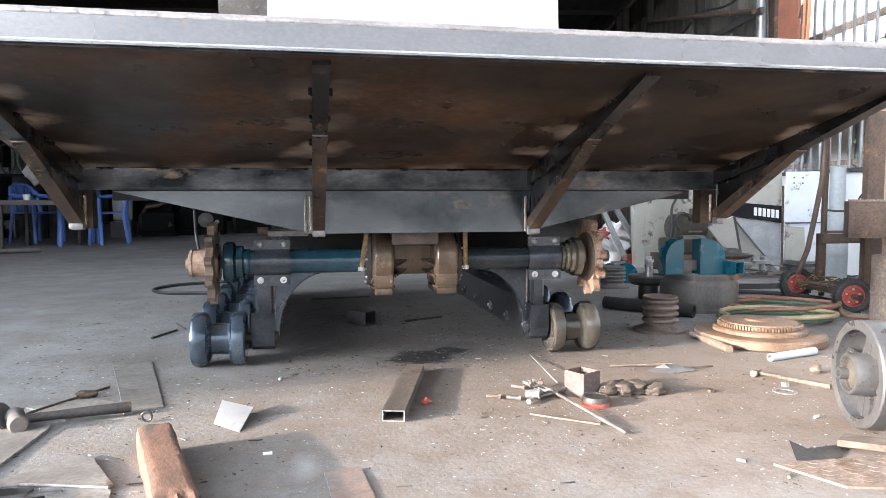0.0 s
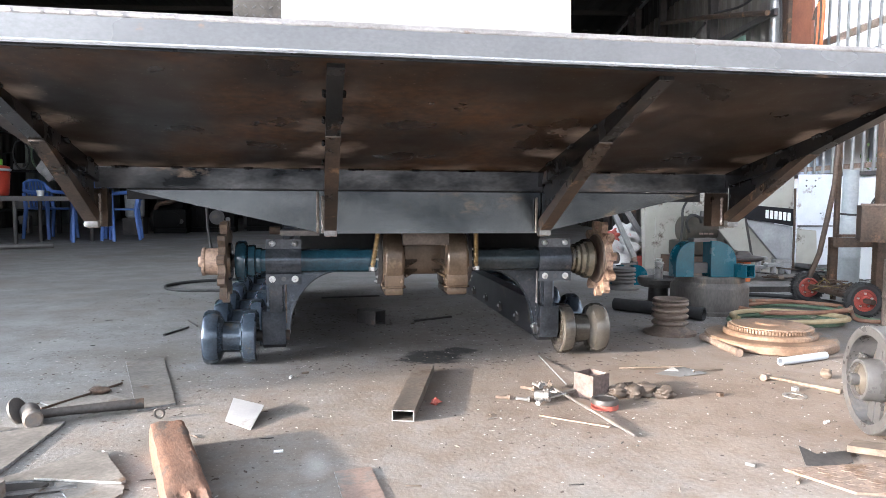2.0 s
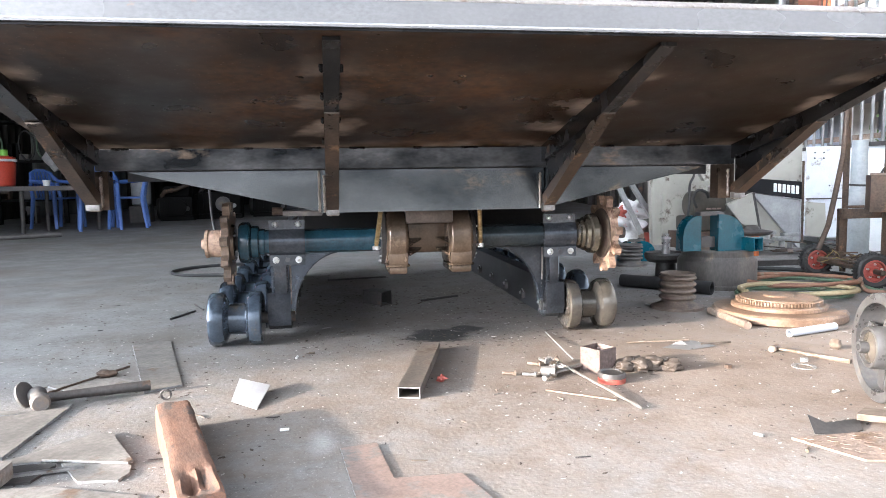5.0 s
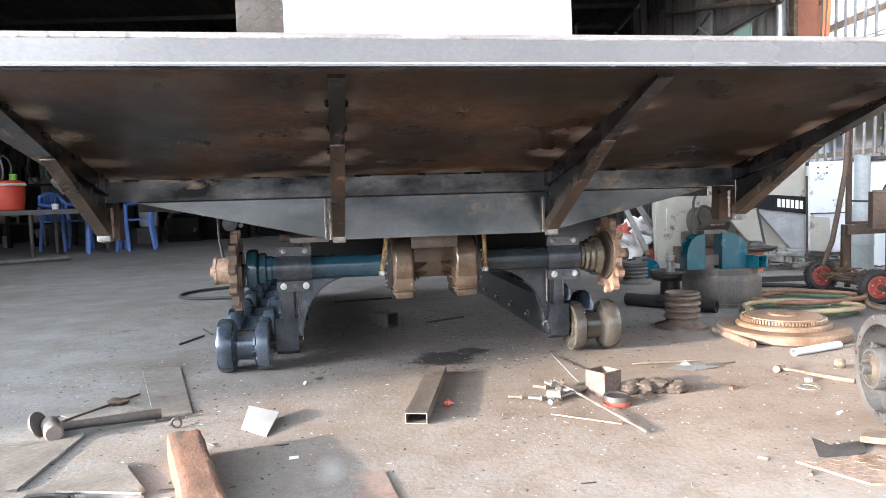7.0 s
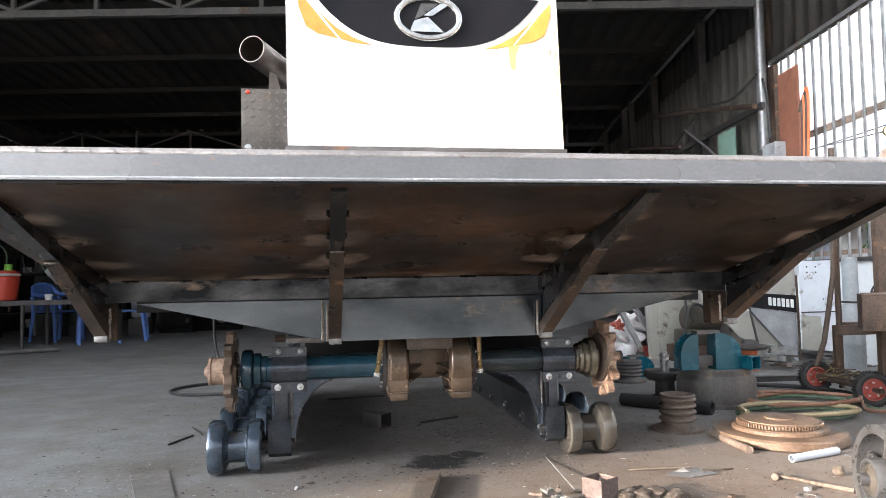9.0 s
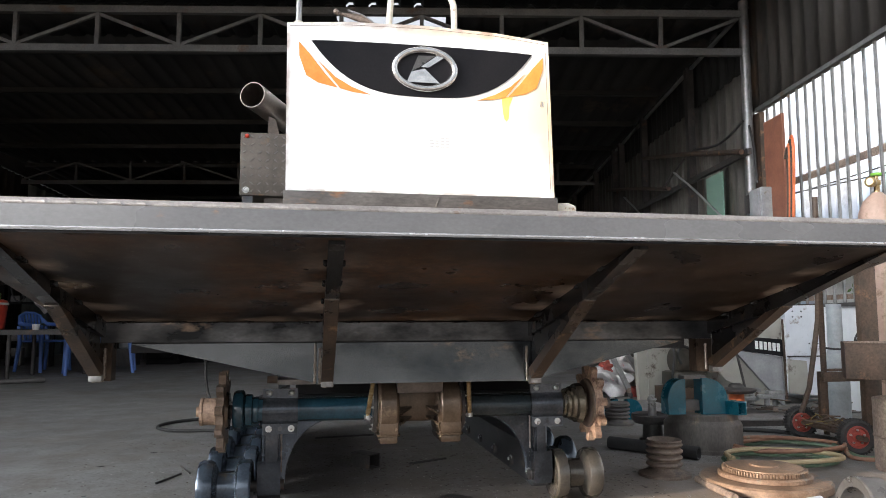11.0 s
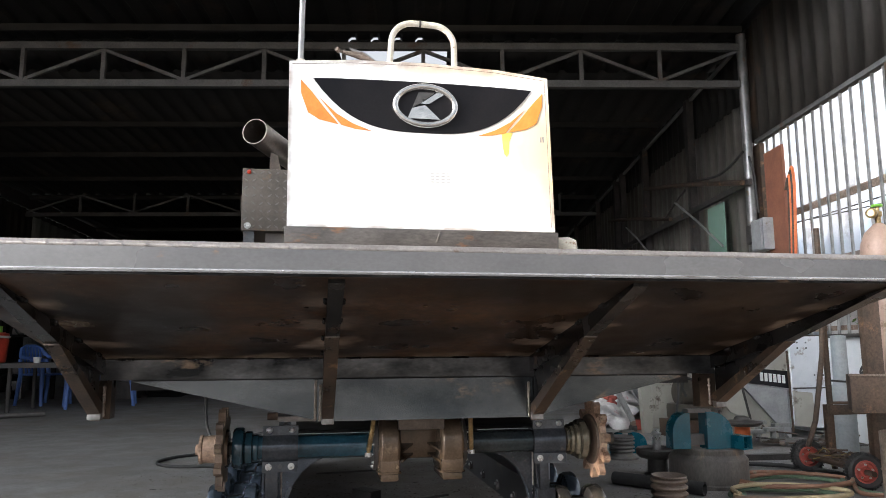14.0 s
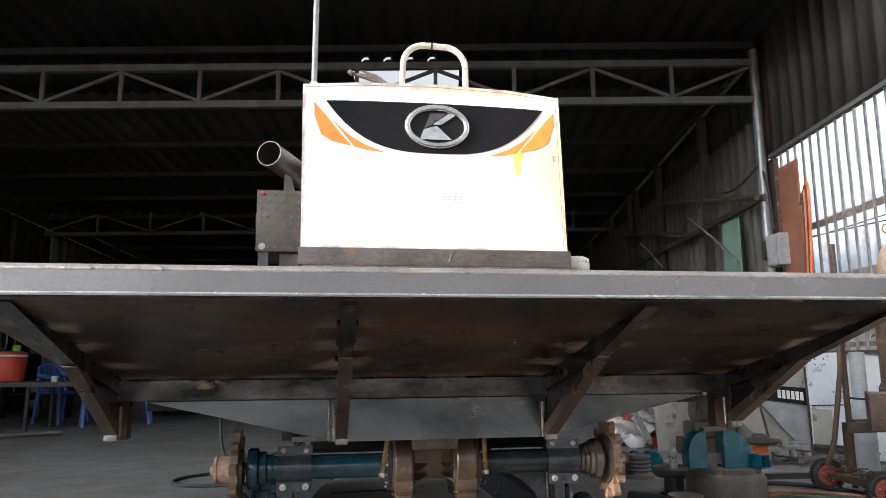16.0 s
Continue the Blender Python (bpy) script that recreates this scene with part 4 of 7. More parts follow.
part("side_plate", B().prism([(2.12, 0.66), (2.12, 0.94), (4.28, 0.94), (4.28, 0.66)], yz, -1.14, -1.13), "mill", mc)
part("side_plate", B().prism([(2.12, 0.66), (2.12, 0.94), (4.28, 0.94), (4.28, 0.66)], yz, 1.14, 1.15), "mill", mc)

AX_Y, AX_Z = 2.28, 0.384


def bolt_head(b, at, way, r=0.0080, h=0.008):
    """A hex head on a washer."""
    at, way = Vector(at), Vector(way).normalized()
    b.cyl(at, at + way * 0.003, r * 1.45, n=16)
    b.lathe([(r, 0.003), (r, h), (r * 0.8, h + 0.002)], at, way, 6)
    b.lathe([(r * 0.5, h + 0.002), (r * 0.5, h + 0.007)], at, way, 10)
    return b


for s, mat_name, lab in ((-1, "teal", "dark teal axle tube"), (1, "axle_grey", "scuffed grey-teal axle tube with a rubbed patch")):
    part("axle_tube", B().cyl((s * 0.145 + 0.012, AX_Y, AX_Z), (s * 0.60 + 0.005, AX_Y, AX_Z), 0.0425, n=32), mat_name, mc, lab)
    c0, c1 = (-0.543, -0.422) if s < 0 else (0.438, 0.560)
    prof = [(AX_Y - 0.040, 0.462), (AX_Y - 0.040, 0.430)]
    for k in range(9):
        a = radians(130 + 100 * k / 8)
        prof.append((AX_Y + 0.062 * math.cos(a), AX_Z + 0.060 * math.sin(a)))
    prof += [(AX_Y - 0.046, 0.342), (AX_Y - 0.052, 0.342), (AX_Y - 0.052, 0.306), (AX_Y - 0.036, 0.306), (AX_Y - 0.036, 0.344), (AX_Y + 0.02, 0.345), (AX_Y + 0.02, 0.43), (AX_Y - 0.028, 0.43), (AX_Y - 0.028, 0.462)]
    cl = part("axle_clamp", B().prism(prof, yz, c0, c1), "frame", mc, "slate-grey bolted half-shell clamp")
    for bx in (c0 + 0.022, c1 - 0.022):
        part("bolt", bolt_head(B(), (bx, AX_Y - 0.052, 0.325), (0, -1, 0)), "bolt", cl)
        part("bolt", bolt_head(B(), (bx, AX_Y - 0.040, 0.448), (0, -0.9, 0.45)), "bolt", cl)
    part("bolt_hole", B().cyl(((c0 + c1) / 2, AX_Y - 0.0535, 0.325), ((c0 + c1) / 2, AX_Y - 0.045, 0.325), 0.008, n=12), "black_rubber", cl)
    # stepped seal housing, shaft, sprocket and hub
    o = s * 0.562 + 0.004
    steps = [(0.044, 0), (0.047, 0.003), (0.047, 0.017), (0.045, 0.020), (0.056, 0.023), (0.058, 0.027), (0.058, 0.044), (0.053, 0.048), (0.068, 0.052), (0.072, 0.057), (0.072, 0.078), (0.066, 0.087), (0.03, 0.090)]
    if s > 0:
        steps = [(0.044, 0), (0.050, 0.004), (0.050, 0.014), (0.046, 0.017), (0.056, 0.020), (0.057, 0.031), (0.052, 0.034), (0.063, 0.038), (0.065, 0.050), (0.060, 0.053), (0.073, 0.058), (0.076, 0.078), (0.070, 0.087), (0.03, 0.090)]
    # right housing paler and warmer than the teal left one
    part("seal_housing", B().lathe(steps, (o, AX_Y, AX_Z), (s, 0, 0), 36), "teal" if s < 0 else "pale_bronze", mc, "stepped seal housing")
    part("drive_shaft", B().cyl((o + s * 0.09, AX_Y, AX_Z), (o + s * 0.20, AX_Y, AX_Z), 0.022), "dark_iron", mc)
    teeth, n = [], 11
    for k in range(n):
        for da, r in ((-0.44, 0.106), (-0.26, 0.110), (-0.17, 0.140), (0.0, 0.146), (0.17, 0.140), (0.26, 0.110)):
            a = 2 * math.pi * (k + da + 0.28) / n
            teeth.append((AX_Y + r * math.cos(a), AX_Z + r * math.sin(a)))
    x0 = o + s * 0.112
    # rusty sprockets; the right one's sunlit tan is put into its colour
    sp = part("sprocket", B().prism(teeth, yz, min(x0, x0 + s * 0.024), max(x0, x0 + s * 0.024)), "tan" if s > 0 else "sprocket_brown", mc, "rusty toothed drive sprocket, right one toned tan for sun", bev=0.003)
    part("flange", B().lathe([(0.03, -0.012), (0.062, -0.010), (0.066, 0.0)] if s < 0 else [(0.04, -0.010), (0.090, -0.007), (0.094, -0.0005)], (x0, AX_Y, AX_Z), (s, 0, 0), 32), "cast" if s < 0 else "rust", sp)
    boss = [(0.052, 0.024), (0.052, 0.034), (0.048, 0.036), (0.046, 0.076), (0.049, 0.078), (0.049, 0.088), (0.02, 0.090), (0.018, 0.102), (0.0, 0.102)]
    part("hub", B().lathe(boss if s < 0 else [(0.052, 0.024), (0.050, 0.032), (0.0, 0.034)], (x0, AX_Y, AX_Z), (s, 0, 0), 28), "tan", sp, "pale rusty hub")
    # brake rod beside the gearbox
    gx = -0.176 if s < 0 else 0.192
    br = part("brake_rod", B().cyl((gx + (0.016 if s < 0 else -0.009), 2.165, 0.500), (gx + 0.002 * s, 2.205, 0.362), 0.0065, n=10), "brass", mc, "threaded brass-coloured rod")
    th = B()
    for k in range(22):
        t = 0.1 + 0.8 * k / 21
        p = Vector((gx + (0.016 if s < 0 else -0.009), 2.165, 0.500)).lerp(Vector((gx + 0.002 * s, 2.205, 0.362)), t)
        th.lathe([(0.0060, -0.0018), (0.0095, 0), (0.0060, 0.0018)], p, (0.008, 0.04, -0.138), 10)
    part("thread", th, "brass", br)
    part("nut", B().lathe([(0.012, 0), (0.012, 0.014)], (gx + 0.002 * s, 2.205, 0.352), (0, 0, 1), 6), "bolt", br)

# gearbox
gbx = part("gearbox", B().box((-0.075, 2.284, 0.329), (0.09, 2.42, 0.462), bev=0.015), "cast", mc, "rusty cast gearbox with two end housings")
for a, c in ((-0.142, -0.062), (0.078, 0.168)):
    w = c - a
    eh = part("end_housing", B().lathe([(0.03, 0.0), (0.096, 0.0), (0.108, 0.004), (0.116, 0.014), (0.117, w / 2), (0.116, w - 0.014), (0.108, w - 0.004), (0.096, w), (0.03, w)], (a, 2.295, 0.388), (1, 0, 0), 56), "cast", gbx)
    part("bottom_cap", B().box((a + 0.007, 2.195, 0.264), (c - 0.007, 2.39, 0.292), bev=0.010), "cast", gbx)
    part("cap_bead", B().sweep([(a + 0.001, 2.30, 0.294), (a + 0.002, 2.20, 0.2945), (a + 0.012, 2.188, 0.2945), (c - 0.012, 2.188, 0.2945), (c - 0.002, 2.20, 0.2945), (c - 0.001, 2.30, 0.294)], 0.0042, 8), "cast", gbx)
    part("web_foot", B().box((a + 0.004, 2.190, 0.292), (c - 0.004, 2.395, 0.345), bev=0.012), "cast", gbx)
    part("side_flange", B().lathe([(0.092, 0), (0.092, 0.012), (0.06, 0.016)], (a - 0.001 if a < 0 else c + 0.001, 2.30, 0.385), (-1 if a < 0 else 1, 0, 0), 28), "dark_iron", gbx)
    sd = a - 0.008 if a < 0 else c + 0.008
    for k in range(6):
        an = radians(150 + 25 * k)
        part("flange_bolt", bolt_head(B(), (sd, 2.30 + 0.082 * math.cos(an), 0.385 + 0.082 * math.sin(an)), (-1 if a < 0 else 1, 0, 0), 0.006, 0.006), "bolt", gbx)
part("top_flange", B().box((-0.073, 2.190, 0.443), (0.093, 2.40, 0.492), bev=0.005), "exhaust", gbx, "dark flat top flange")
for a, c, zf in ((-0.0625, -0.008, 0.366), (-0.0625, -0.008, 0.332), (0.0785, 0.044, 0.368), (0.0785, 0.044, 0.331)):
    part("gusset", B().prism([(a, 2.188), (c, 2.283), (a, 2.283)], lambda u, v, t: Vector((u, v, zf + 0.17 * (v - 2.19) + t)), -0.0035, 0.0035), "cast", gbx, "thin triangular stiffening web")

# track frames and rollers
ROLL_PROF = [(0.03, 0.0), (0.088, 0.0), (0.096, 0.006), (0.098, 0.028), (0.094, 0.046), (0.080, 0.056), (0.058, 0.062), (0.056, 0.118), (0.070, 0.124), (0.090, 0.134), (0.097, 0.148), (0.098, 0.176), (0.092, 0.186), (0.03, 0.188)]
for s in (-1, 1):
    x_in, x_out = (-0.483, -0.564) if s < 0 else (0.480, 0.552)
    lo, hi = min(x_in, x_out), max(x_in, x_out)
    # right beam uses the darker copy: the shade on it is in the colour
    tf = part("track_frame", B().box((lo + 0.004, 2.44, 0.06), (hi - 0.004, 4.20, 0.20)), "frame" if s < 0 else "frame_shaded", mc, "slate-painted track frame box beam", bev=0.006)
    part("end_block", B().prism([(2.335, 0.195), (2.44, 0.200), (2.44, 0.062), (2.375, 0.055), (2.345, 0.072), (2.333, 0.11)], yz, lo, hi), "frame", tf, "rounded end block", bev=0.006)
    part("column", B().box((lo + 0.026 if s < 0 else lo + 0.01, 2.33, 0.19), (hi - 0.01 if s < 0 else hi - 0.026, 2.40, 0.335), bev=0.004), "frame", tf)
    arc = []
    for k in range(13):
        a = radians(90 * k / 12)
        arc.append((s * (0.285 + 0.190 * math.sin(a)), 0.105 + 0.23 * math.cos(a)))
    arc += [(s * 0.492, 0.105), (s * 0.492, 0.342), (s * 0.285, 0.342)]
    # left gusset lighter and bluer than the right: their light is in the colour
    part("arch_gusset", B().prism(arc, xz, 2.404, 2.416), "gusset" if s < 0 else "frame", tf, "curved gusset plate", bev=0.002)
    part("arch_rib", B().sweep([Vector((s * (0.285 + 0.190 * math.sin(radians(90 * k / 12))), 2.42, 0.105 + 0.23 * math.cos(radians(90 * k / 12)))) for k in range(13)], 0.007, 6), "gusset", tf)
    wbd = weld_run(B(), (s * 0.484, 2.402, 0.14), (s * 0.484, 2.402, 0.325), 0.0042, s)
    tagged(part("weld", wbd, "weld_dull", tf), kind="stuff")
    part("edge_plate", B().box((s * 0.549 - 0.004, 2.40, 0.201), (s * 0.549 + 0.004, 2.48, 0.336)), "gusset", tf)
    part("support_leg", B().box((lo + 0.01, 3.65, 0.20), (hi - 0.01, 3.75, 0.50)), "frame", tf)
    part("side_arm", B().box((min(s * 0.30, s * 0.36), 3.66, 0.40), (max(s * 0.30, s * 0.55), 3.74, 0.50)), "frame", tf)
    for k in range(7):
        yy = 2.385 + 0.285 * k
        if yy > 4.3:
            break
        ro = 0.585 if s < 0 else 0.562
        # right front roller is coloured warm for the sun on it
        rl = part("roller", B().lathe(ROLL_PROF, (s * ro, yy, 0.098), (s, 0, 0), 40), "roller" if s < 0 or k else "warm_steel", mc, "double-flanged track roller")
        part("roller_shaft", B().cyl((s * 0.47, yy, 0.098), (s * ro, yy, 0.098), 0.02), "dark_iron", rl)
        part("shaft_bolt", bolt_head(B(), (x_in - s * 0.001, yy + 0.025 * (k == 0), 0.105), (-s, 0, 0), 0.012, 0.007), "bolt", rl)

# engine hood and what stands round it
HF = 2.17
hood = part("engine_hood", B().prism([(-0.478, 1.165), (0.522, 1.165), (0.506, 1.775), (0.30, 1.797), (0.02, 1.806), (-0.26, 1.800), (-0.483, 1.782)], xz, HF, 3.05), "white", mc, "white chipped engine hood with dark decal", bev=0.010)
part("hood_base", B().box((-0.485, 2.155, 1.098), (0.53, 3.06, 1.162), bev=0.004), "base_bar", mc, "grey scaled steel hood base frame")
tagged(part("weld", weld_run(B(), (0.060, 2.1545, 1.112), (0.075, 2.1545, 1.150), 0.0035, 33), "base_bar", mc), kind="stuff")
part("base_strip", B().box((-0.47, 2.148, 1.072), (0.52, 2.20, 1.0965), bev=0.002), "deck_edge", mc, "rusty strip under the hood base")
part("engine_stand", B().box((-0.46, 2.21, 0.951), (0.505, 3.04, 1.097)), "dark_iron", mc)


def decal(pts, y, name, material, label=""):
    return part(name, B().prism(pts, xz, HF - y, HF - 0.0008), material, hood, label)


def lens(k, n=24):
    """The decal's lower curve: k runs from the left tip to the right tip."""
    u = 2 * k / n - 1
    return (0.022 + 0.418 * u, 1.530 + 0.190 * abs(u) ** 3.1)


low = [lens(k) for k in range(25)]
top = [(0.44 - 0.838 * k / 12, 1.722 + 0.006 * math.sin(math.pi * k / 12)) for k in range(1, 12)]
decal(low + top, 0.003, "dark_decal", "decal_dark", "dark brown curved decal")
for s in (-1, 1):
    def fx(u):
        return 0.022 + s * u
    decal([(fx(0.462), 1.712), (fx(0.422), 1.668), (fx(0.367), 1.598), (fx(0.322), 1.548), (fx(0.392), 1.563), (fx(0.434), 1.588), (fx(0.460), 1.660)][:: -s], 0.0025, "orange_flash", "decal_orange")
    decal([(fx(0.392), 1.645), (fx(0.330), 1.588), (fx(0.270), 1.554), (fx(0.200), 1.528), (fx(0.262), 1.534), (fx(0.312), 1.546)][:: -s], 0.0025, "orange_flash", "decal_orange")
decal([(0.318, 1.546), (0.322, 1.49), (0.328, 1.462), (0.337, 1.452), (0.345, 1.464), (0.347, 1.51), (0.362, 1.548)], 0.0010, "paint_run", "stain", "orange-yellow paint run")
ring = []
for k in range(48):
    a = 2 * math.pi * k / 48
    ring.append((0.022 + 0.114 * math.cos(a), HF - 0.008, 1.634 + 0.075 * math.sin(a)))
bd = part("badge_ring", B().sweep(ring, 0.0125, 12, True), "chrome", hood, "oval chrome badge ring")
part("badge_plate", B().prism([(0.022 + 0.110 * math.cos(2 * math.pi * k / 40), 1.634 + 0.071 * math.sin(2 * math.pi * k / 40)) for k in range(40)], xz, HF - 0.006, HF - 0.003), "decal_dark", bd)
part("badge_shape", B().prism([(-0.046, 1.582), (-0.030, 1.622), (0.020, 1.636), (0.078, 1.582)], xz, HF - 0.012, HF - 0.0062), "chrome", bd, "plain pale metal shape")
part("badge_shape", B().prism([(0.004, 1.641), (0.066, 1.687), (0.096, 1.683), (0.036, 1.641)], xz, HF - 0.012, HF - 0.0062), "chrome", bd, "plain pale metal shape")
part("badge_shape", B().prism([(-0.028, 1.626), (-0.004, 1.686), (0.058, 1.688), (0.000, 1.642)], xz, HF - 0.0085, HF - 0.0062), "pulley_grey", bd, "plain darker metal shape")
for seam in ([(-0.474, 1.7705), (-0.26, 1.7885), (0.02, 1.7945), (0.29, 1.7855), (0.493, 1.7645)], [(0.4935, 1.7635), (0.5075, 1.182)]):
    part("fold_line", B().sweep([(x, HF - 0.0002, z) for x, z in seam], 0.0008, 6), "rust_light", hood)
for k in range(3):
    decal([(0.470 + 0.006 * k, 1.515), (0.473 + 0.006 * k, 1.515), (0.476 + 0.006 * k, 1.538), (0.473 + 0.006 * k, 1.538)], 0.0012, "print_bar", "grey_box")
for r in range(4):
    for c in range(4):
        decal([(0.042 + 0.020 * c, 1.374 - 0.011 * r), (0.056 + 0.020 * c, 1.374 - 0.011 * r), (0.056 + 0.020 * c, 1.379 - 0.011 * r), (0.042 + 0.020 * c, 1.379 - 0.011 * r)], 0.0016, "print_bar", "faint_print")
hp = [(-0.106, 2.25, 1.78), (-0.104, 2.25, 1.85), (-0.100, 2.25, 1.91)]
hp += [(-0.100 + 0.084 * (1 - math.cos(radians(a))), 2.25, 1.915 + 0.086 * math.sin(radians(a))) for a in range(10, 91, 10)]
hp += [(0.066 + 0.084 * math.sin(radians(a)), 2.25, 1.913 + 0.086 * math.cos(radians(a))) for a in range(0, 91, 10)]
hp += [(0.151, 2.25, 1.85), (0.151, 2.25, 1.78)]
hd = part("lift_handle", B().sweep(hp, 0.0125, 12), "cream", hood, "rust-flecked cream bent-pipe handle")
part("handle_joint", B().cyl((0.010, 2.25, 2.0005), (0.018, 2.25, 2.0005), 0.0142, n=12), "dark_iron", hd)
part("flag_pole", B().cyl((-0.445, 2.25, 1.79), (-0.437, 2.25, 2.75), 0.0115, n=12), "galv", mc, "thin grey upright pole")
part("pole_socket", B().cyl((-0.445, 2.25, 1.78), (-0.4448, 2.25, 1.82), 0.017, n=12), "cream", mc)
part("control_lever", B().sweep([(-0.30, 2.36, 1.845), (-0.27, 2.38, 1.852), (-0.22, 2.40, 1.835), (-0.16, 2.42, 1.815)], [0.014, 0.015, 0.012, 0.010], 10), "rust_light", mc, "tan lever lying over the hood")
bx = part("battery_box", B().box((-0.665, 2.45, 1.19), (-0.487, 2.80, 1.44), bev=0.004), "checker", mc, "checker-plate box beside the hood")
for r in range(8):
    for c in range(6):
        a = radians(38 if (r + c) % 2 else -38)
        px, pz = -0.650 + 0.030 * c, 1.207 + 0.031 * r
        dx, dz = 0.010 * math.cos(a), 0.010 * math.sin(a)
        nx, nz = -0.0032 * math.sin(a), 0.0032 * math.cos(a)
        part("tread_bar", B().prism([(px - dx, pz - dz), (px + nx, pz + nz), (px + dx, pz + dz), (px - nx, pz - nz)], xz, 2.4466, 2.4505), "grey_iron", bx)
part("red_lamp", B().blob((-0.640, 2.448, 1.425), 0.009, 1, 0.05), "red_plastic", bx)
part("bolt", bolt_head(B(), (-0.640, 2.449, 1.210), (0, -1, 0), 0.009, 0.006), "bolt", bx)
part("box_post", B().box((-0.655, 2.46, 0.951), (-0.615, 2.50, 1.189)), "mill", bx)
part("box_post", B().box((-0.575, 2.50, 0.951), (-0.500, 2.55, 1.189)), "grey_iron", bx)
ex = part("exhaust_pipe", B().pipe((-0.620, 2.40, 1.577), (-0.484, 2.72, 1.557), 0.052, 0.0035, 36), "exhaust", mc, "open brown-grey exhaust pipe")
part("exhaust_strap", B().prism([(-0.563, 1.4405), (-0.518, 1.4405), (-0.533, 1.500), (-0.560, 1.512)], xz, 2.462, 2.470), "exhaust", ex)
tagged(part("weld", weld_run(B(), (-0.486, 2.60, 1.545), (-0.481, 2.70, 1.44), 0.005, 21), "exhaust", ex), kind="stuff")
part("filter_can", B().lathe([(0.0, -0.06), (0.030, -0.055), (0.042, -0.03), (0.042, 0.03), (0.030, 0.055), (0, 0.06)], (0.572, 2.24, 1.115), (0.9, -0.3, 0), 24), "cream", mc, "cream round filter can")
part("pad_plate", B().box((-0.495, 2.262, 0.474), (-0.36, 2.40, 0.4915)), "base_bar", mc, "grey pad plate over the axle clamp", bev=0.002)
part("pad_stub", B().cyl((-0.533, 2.30, 0.4905), (-0.497, 2.30, 0.4905), 0.014, n=16), "rust", mc, "rusty stub beside the pad plate")

# ---- things on the floor beside the carrier ----
solid("brake_drum", B().lathe([(0.0, 0.185), (0.150, 0.185), (0.153, 0.200), (0.178, 0.200), (0.183, 0.194), (0.183, 0.168), (0.202, 0.145), (0.204, 0.140), (0.205, 0.024), (0.212, 0.018), (0.212, 0.0)], (1.74, 3.28, 0), (0, 0, 1), 48), "drum_iron", "dusty brown-grey cast-iron drum housing standing mouth down", "drum", at=(1.74, 3.28, 0))


def quarter_cheek(b, x0, x1, z, h, y, d, flip):
    """A plate with one rounded upper corner."""
    w = x1 - x0
    pts = [(0, 0), (w, 0), (w, h * 0.42)]
    for k in range(9):
        a = radians(90 * k / 8)
        pts.append((w * 0.12 + w * 0.88 * math.cos(a), h * 0.42 + h * 0.58 * math.sin(a)))
    pts.append((0, h))
    pts = [(x1 - u if flip else x0 + u, z + v) for u, v in pts]
    return b.prism(pts, xz, y, y + d)


def guard(at, s):
    """Two rounded cheeks joined by channels, with a square tube at one foot."""
    x, y, z = at
    t = thing("guard_bracket", at, "teal painted welded bracket with a square tube end", "bracket", "teal brackets")
    part("cheek", quarter_cheek(B(), x - 0.235 * s, x - 0.135 * s, z + 0.001, 0.185 * s, y + 0.03 * s, 0.08 * s, True), "bright_teal", t, bev=0.003)
    part("cheek", quarter_cheek(B(), x - 0.055 * s, x + 0.090 * s, z + 0.001, 0.192 * s, y, 0.085 * s, False), "bright_teal", t, bev=0.003)
    part("top_channel", B().box((x - 0.150 * s, y + 0.015 * s, z + 0.187 * s), (x - 0.02 * s, y + 0.075 * s, z + 0.205 * s)), "grey_iron", t)
    part("cross_tube", B().box((x - 0.134 * s, y + 0.03 * s, z + 0.02 * s), (x - 0.056 * s, y + 0.07 * s, z + 0.075 * s), bev=0.002), "grey_iron", t)
    part("foot_tube", B().hollow((x + 0.092 * s, y + 0.060 * s, z + 0.037 * s), (x + 0.132 * s, y - 0.065 * s, z + 0.037 * s), 0.066 * s, 0.068 * s, 0.005), "bright_teal", t)
    return t


guard((1.72, 3.14, 0.200), 1.0)
guard((1.86, 4.40, 0.0), 0.75)

sh = thing("spindle_hub", (1.58, 3.55, 0), "dark iron flanged hub with a bright spindle", "hub")
part("flange", B().lathe([(0.06, 0.10), (0.100, 0.105), (0.118, 0.125), (0.120, 0.150), (0.112, 0.158), (0.106, 0.146), (0.03, 0.140)], (1.58, 3.55, 0), (0, 0, 1), 36), "dark_iron", sh)
part("barrel", B().lathe([(0.075, 0), (0.075, 0.014), (0.058, 0.02), (0.055, 0.0995)], (1.58, 3.55, 0), (0, 0, 1), 30), "dark_iron", sh)
part("spindle", B().lathe([(0.024, 0.1405), (0.024, 0.232), (0.028, 0.236), (0.028, 0.246), (0.018, 0.250), (0.018, 0.264)], (1.58, 3.55, 0), (0, 0, 1), 22), "bolt", sh)


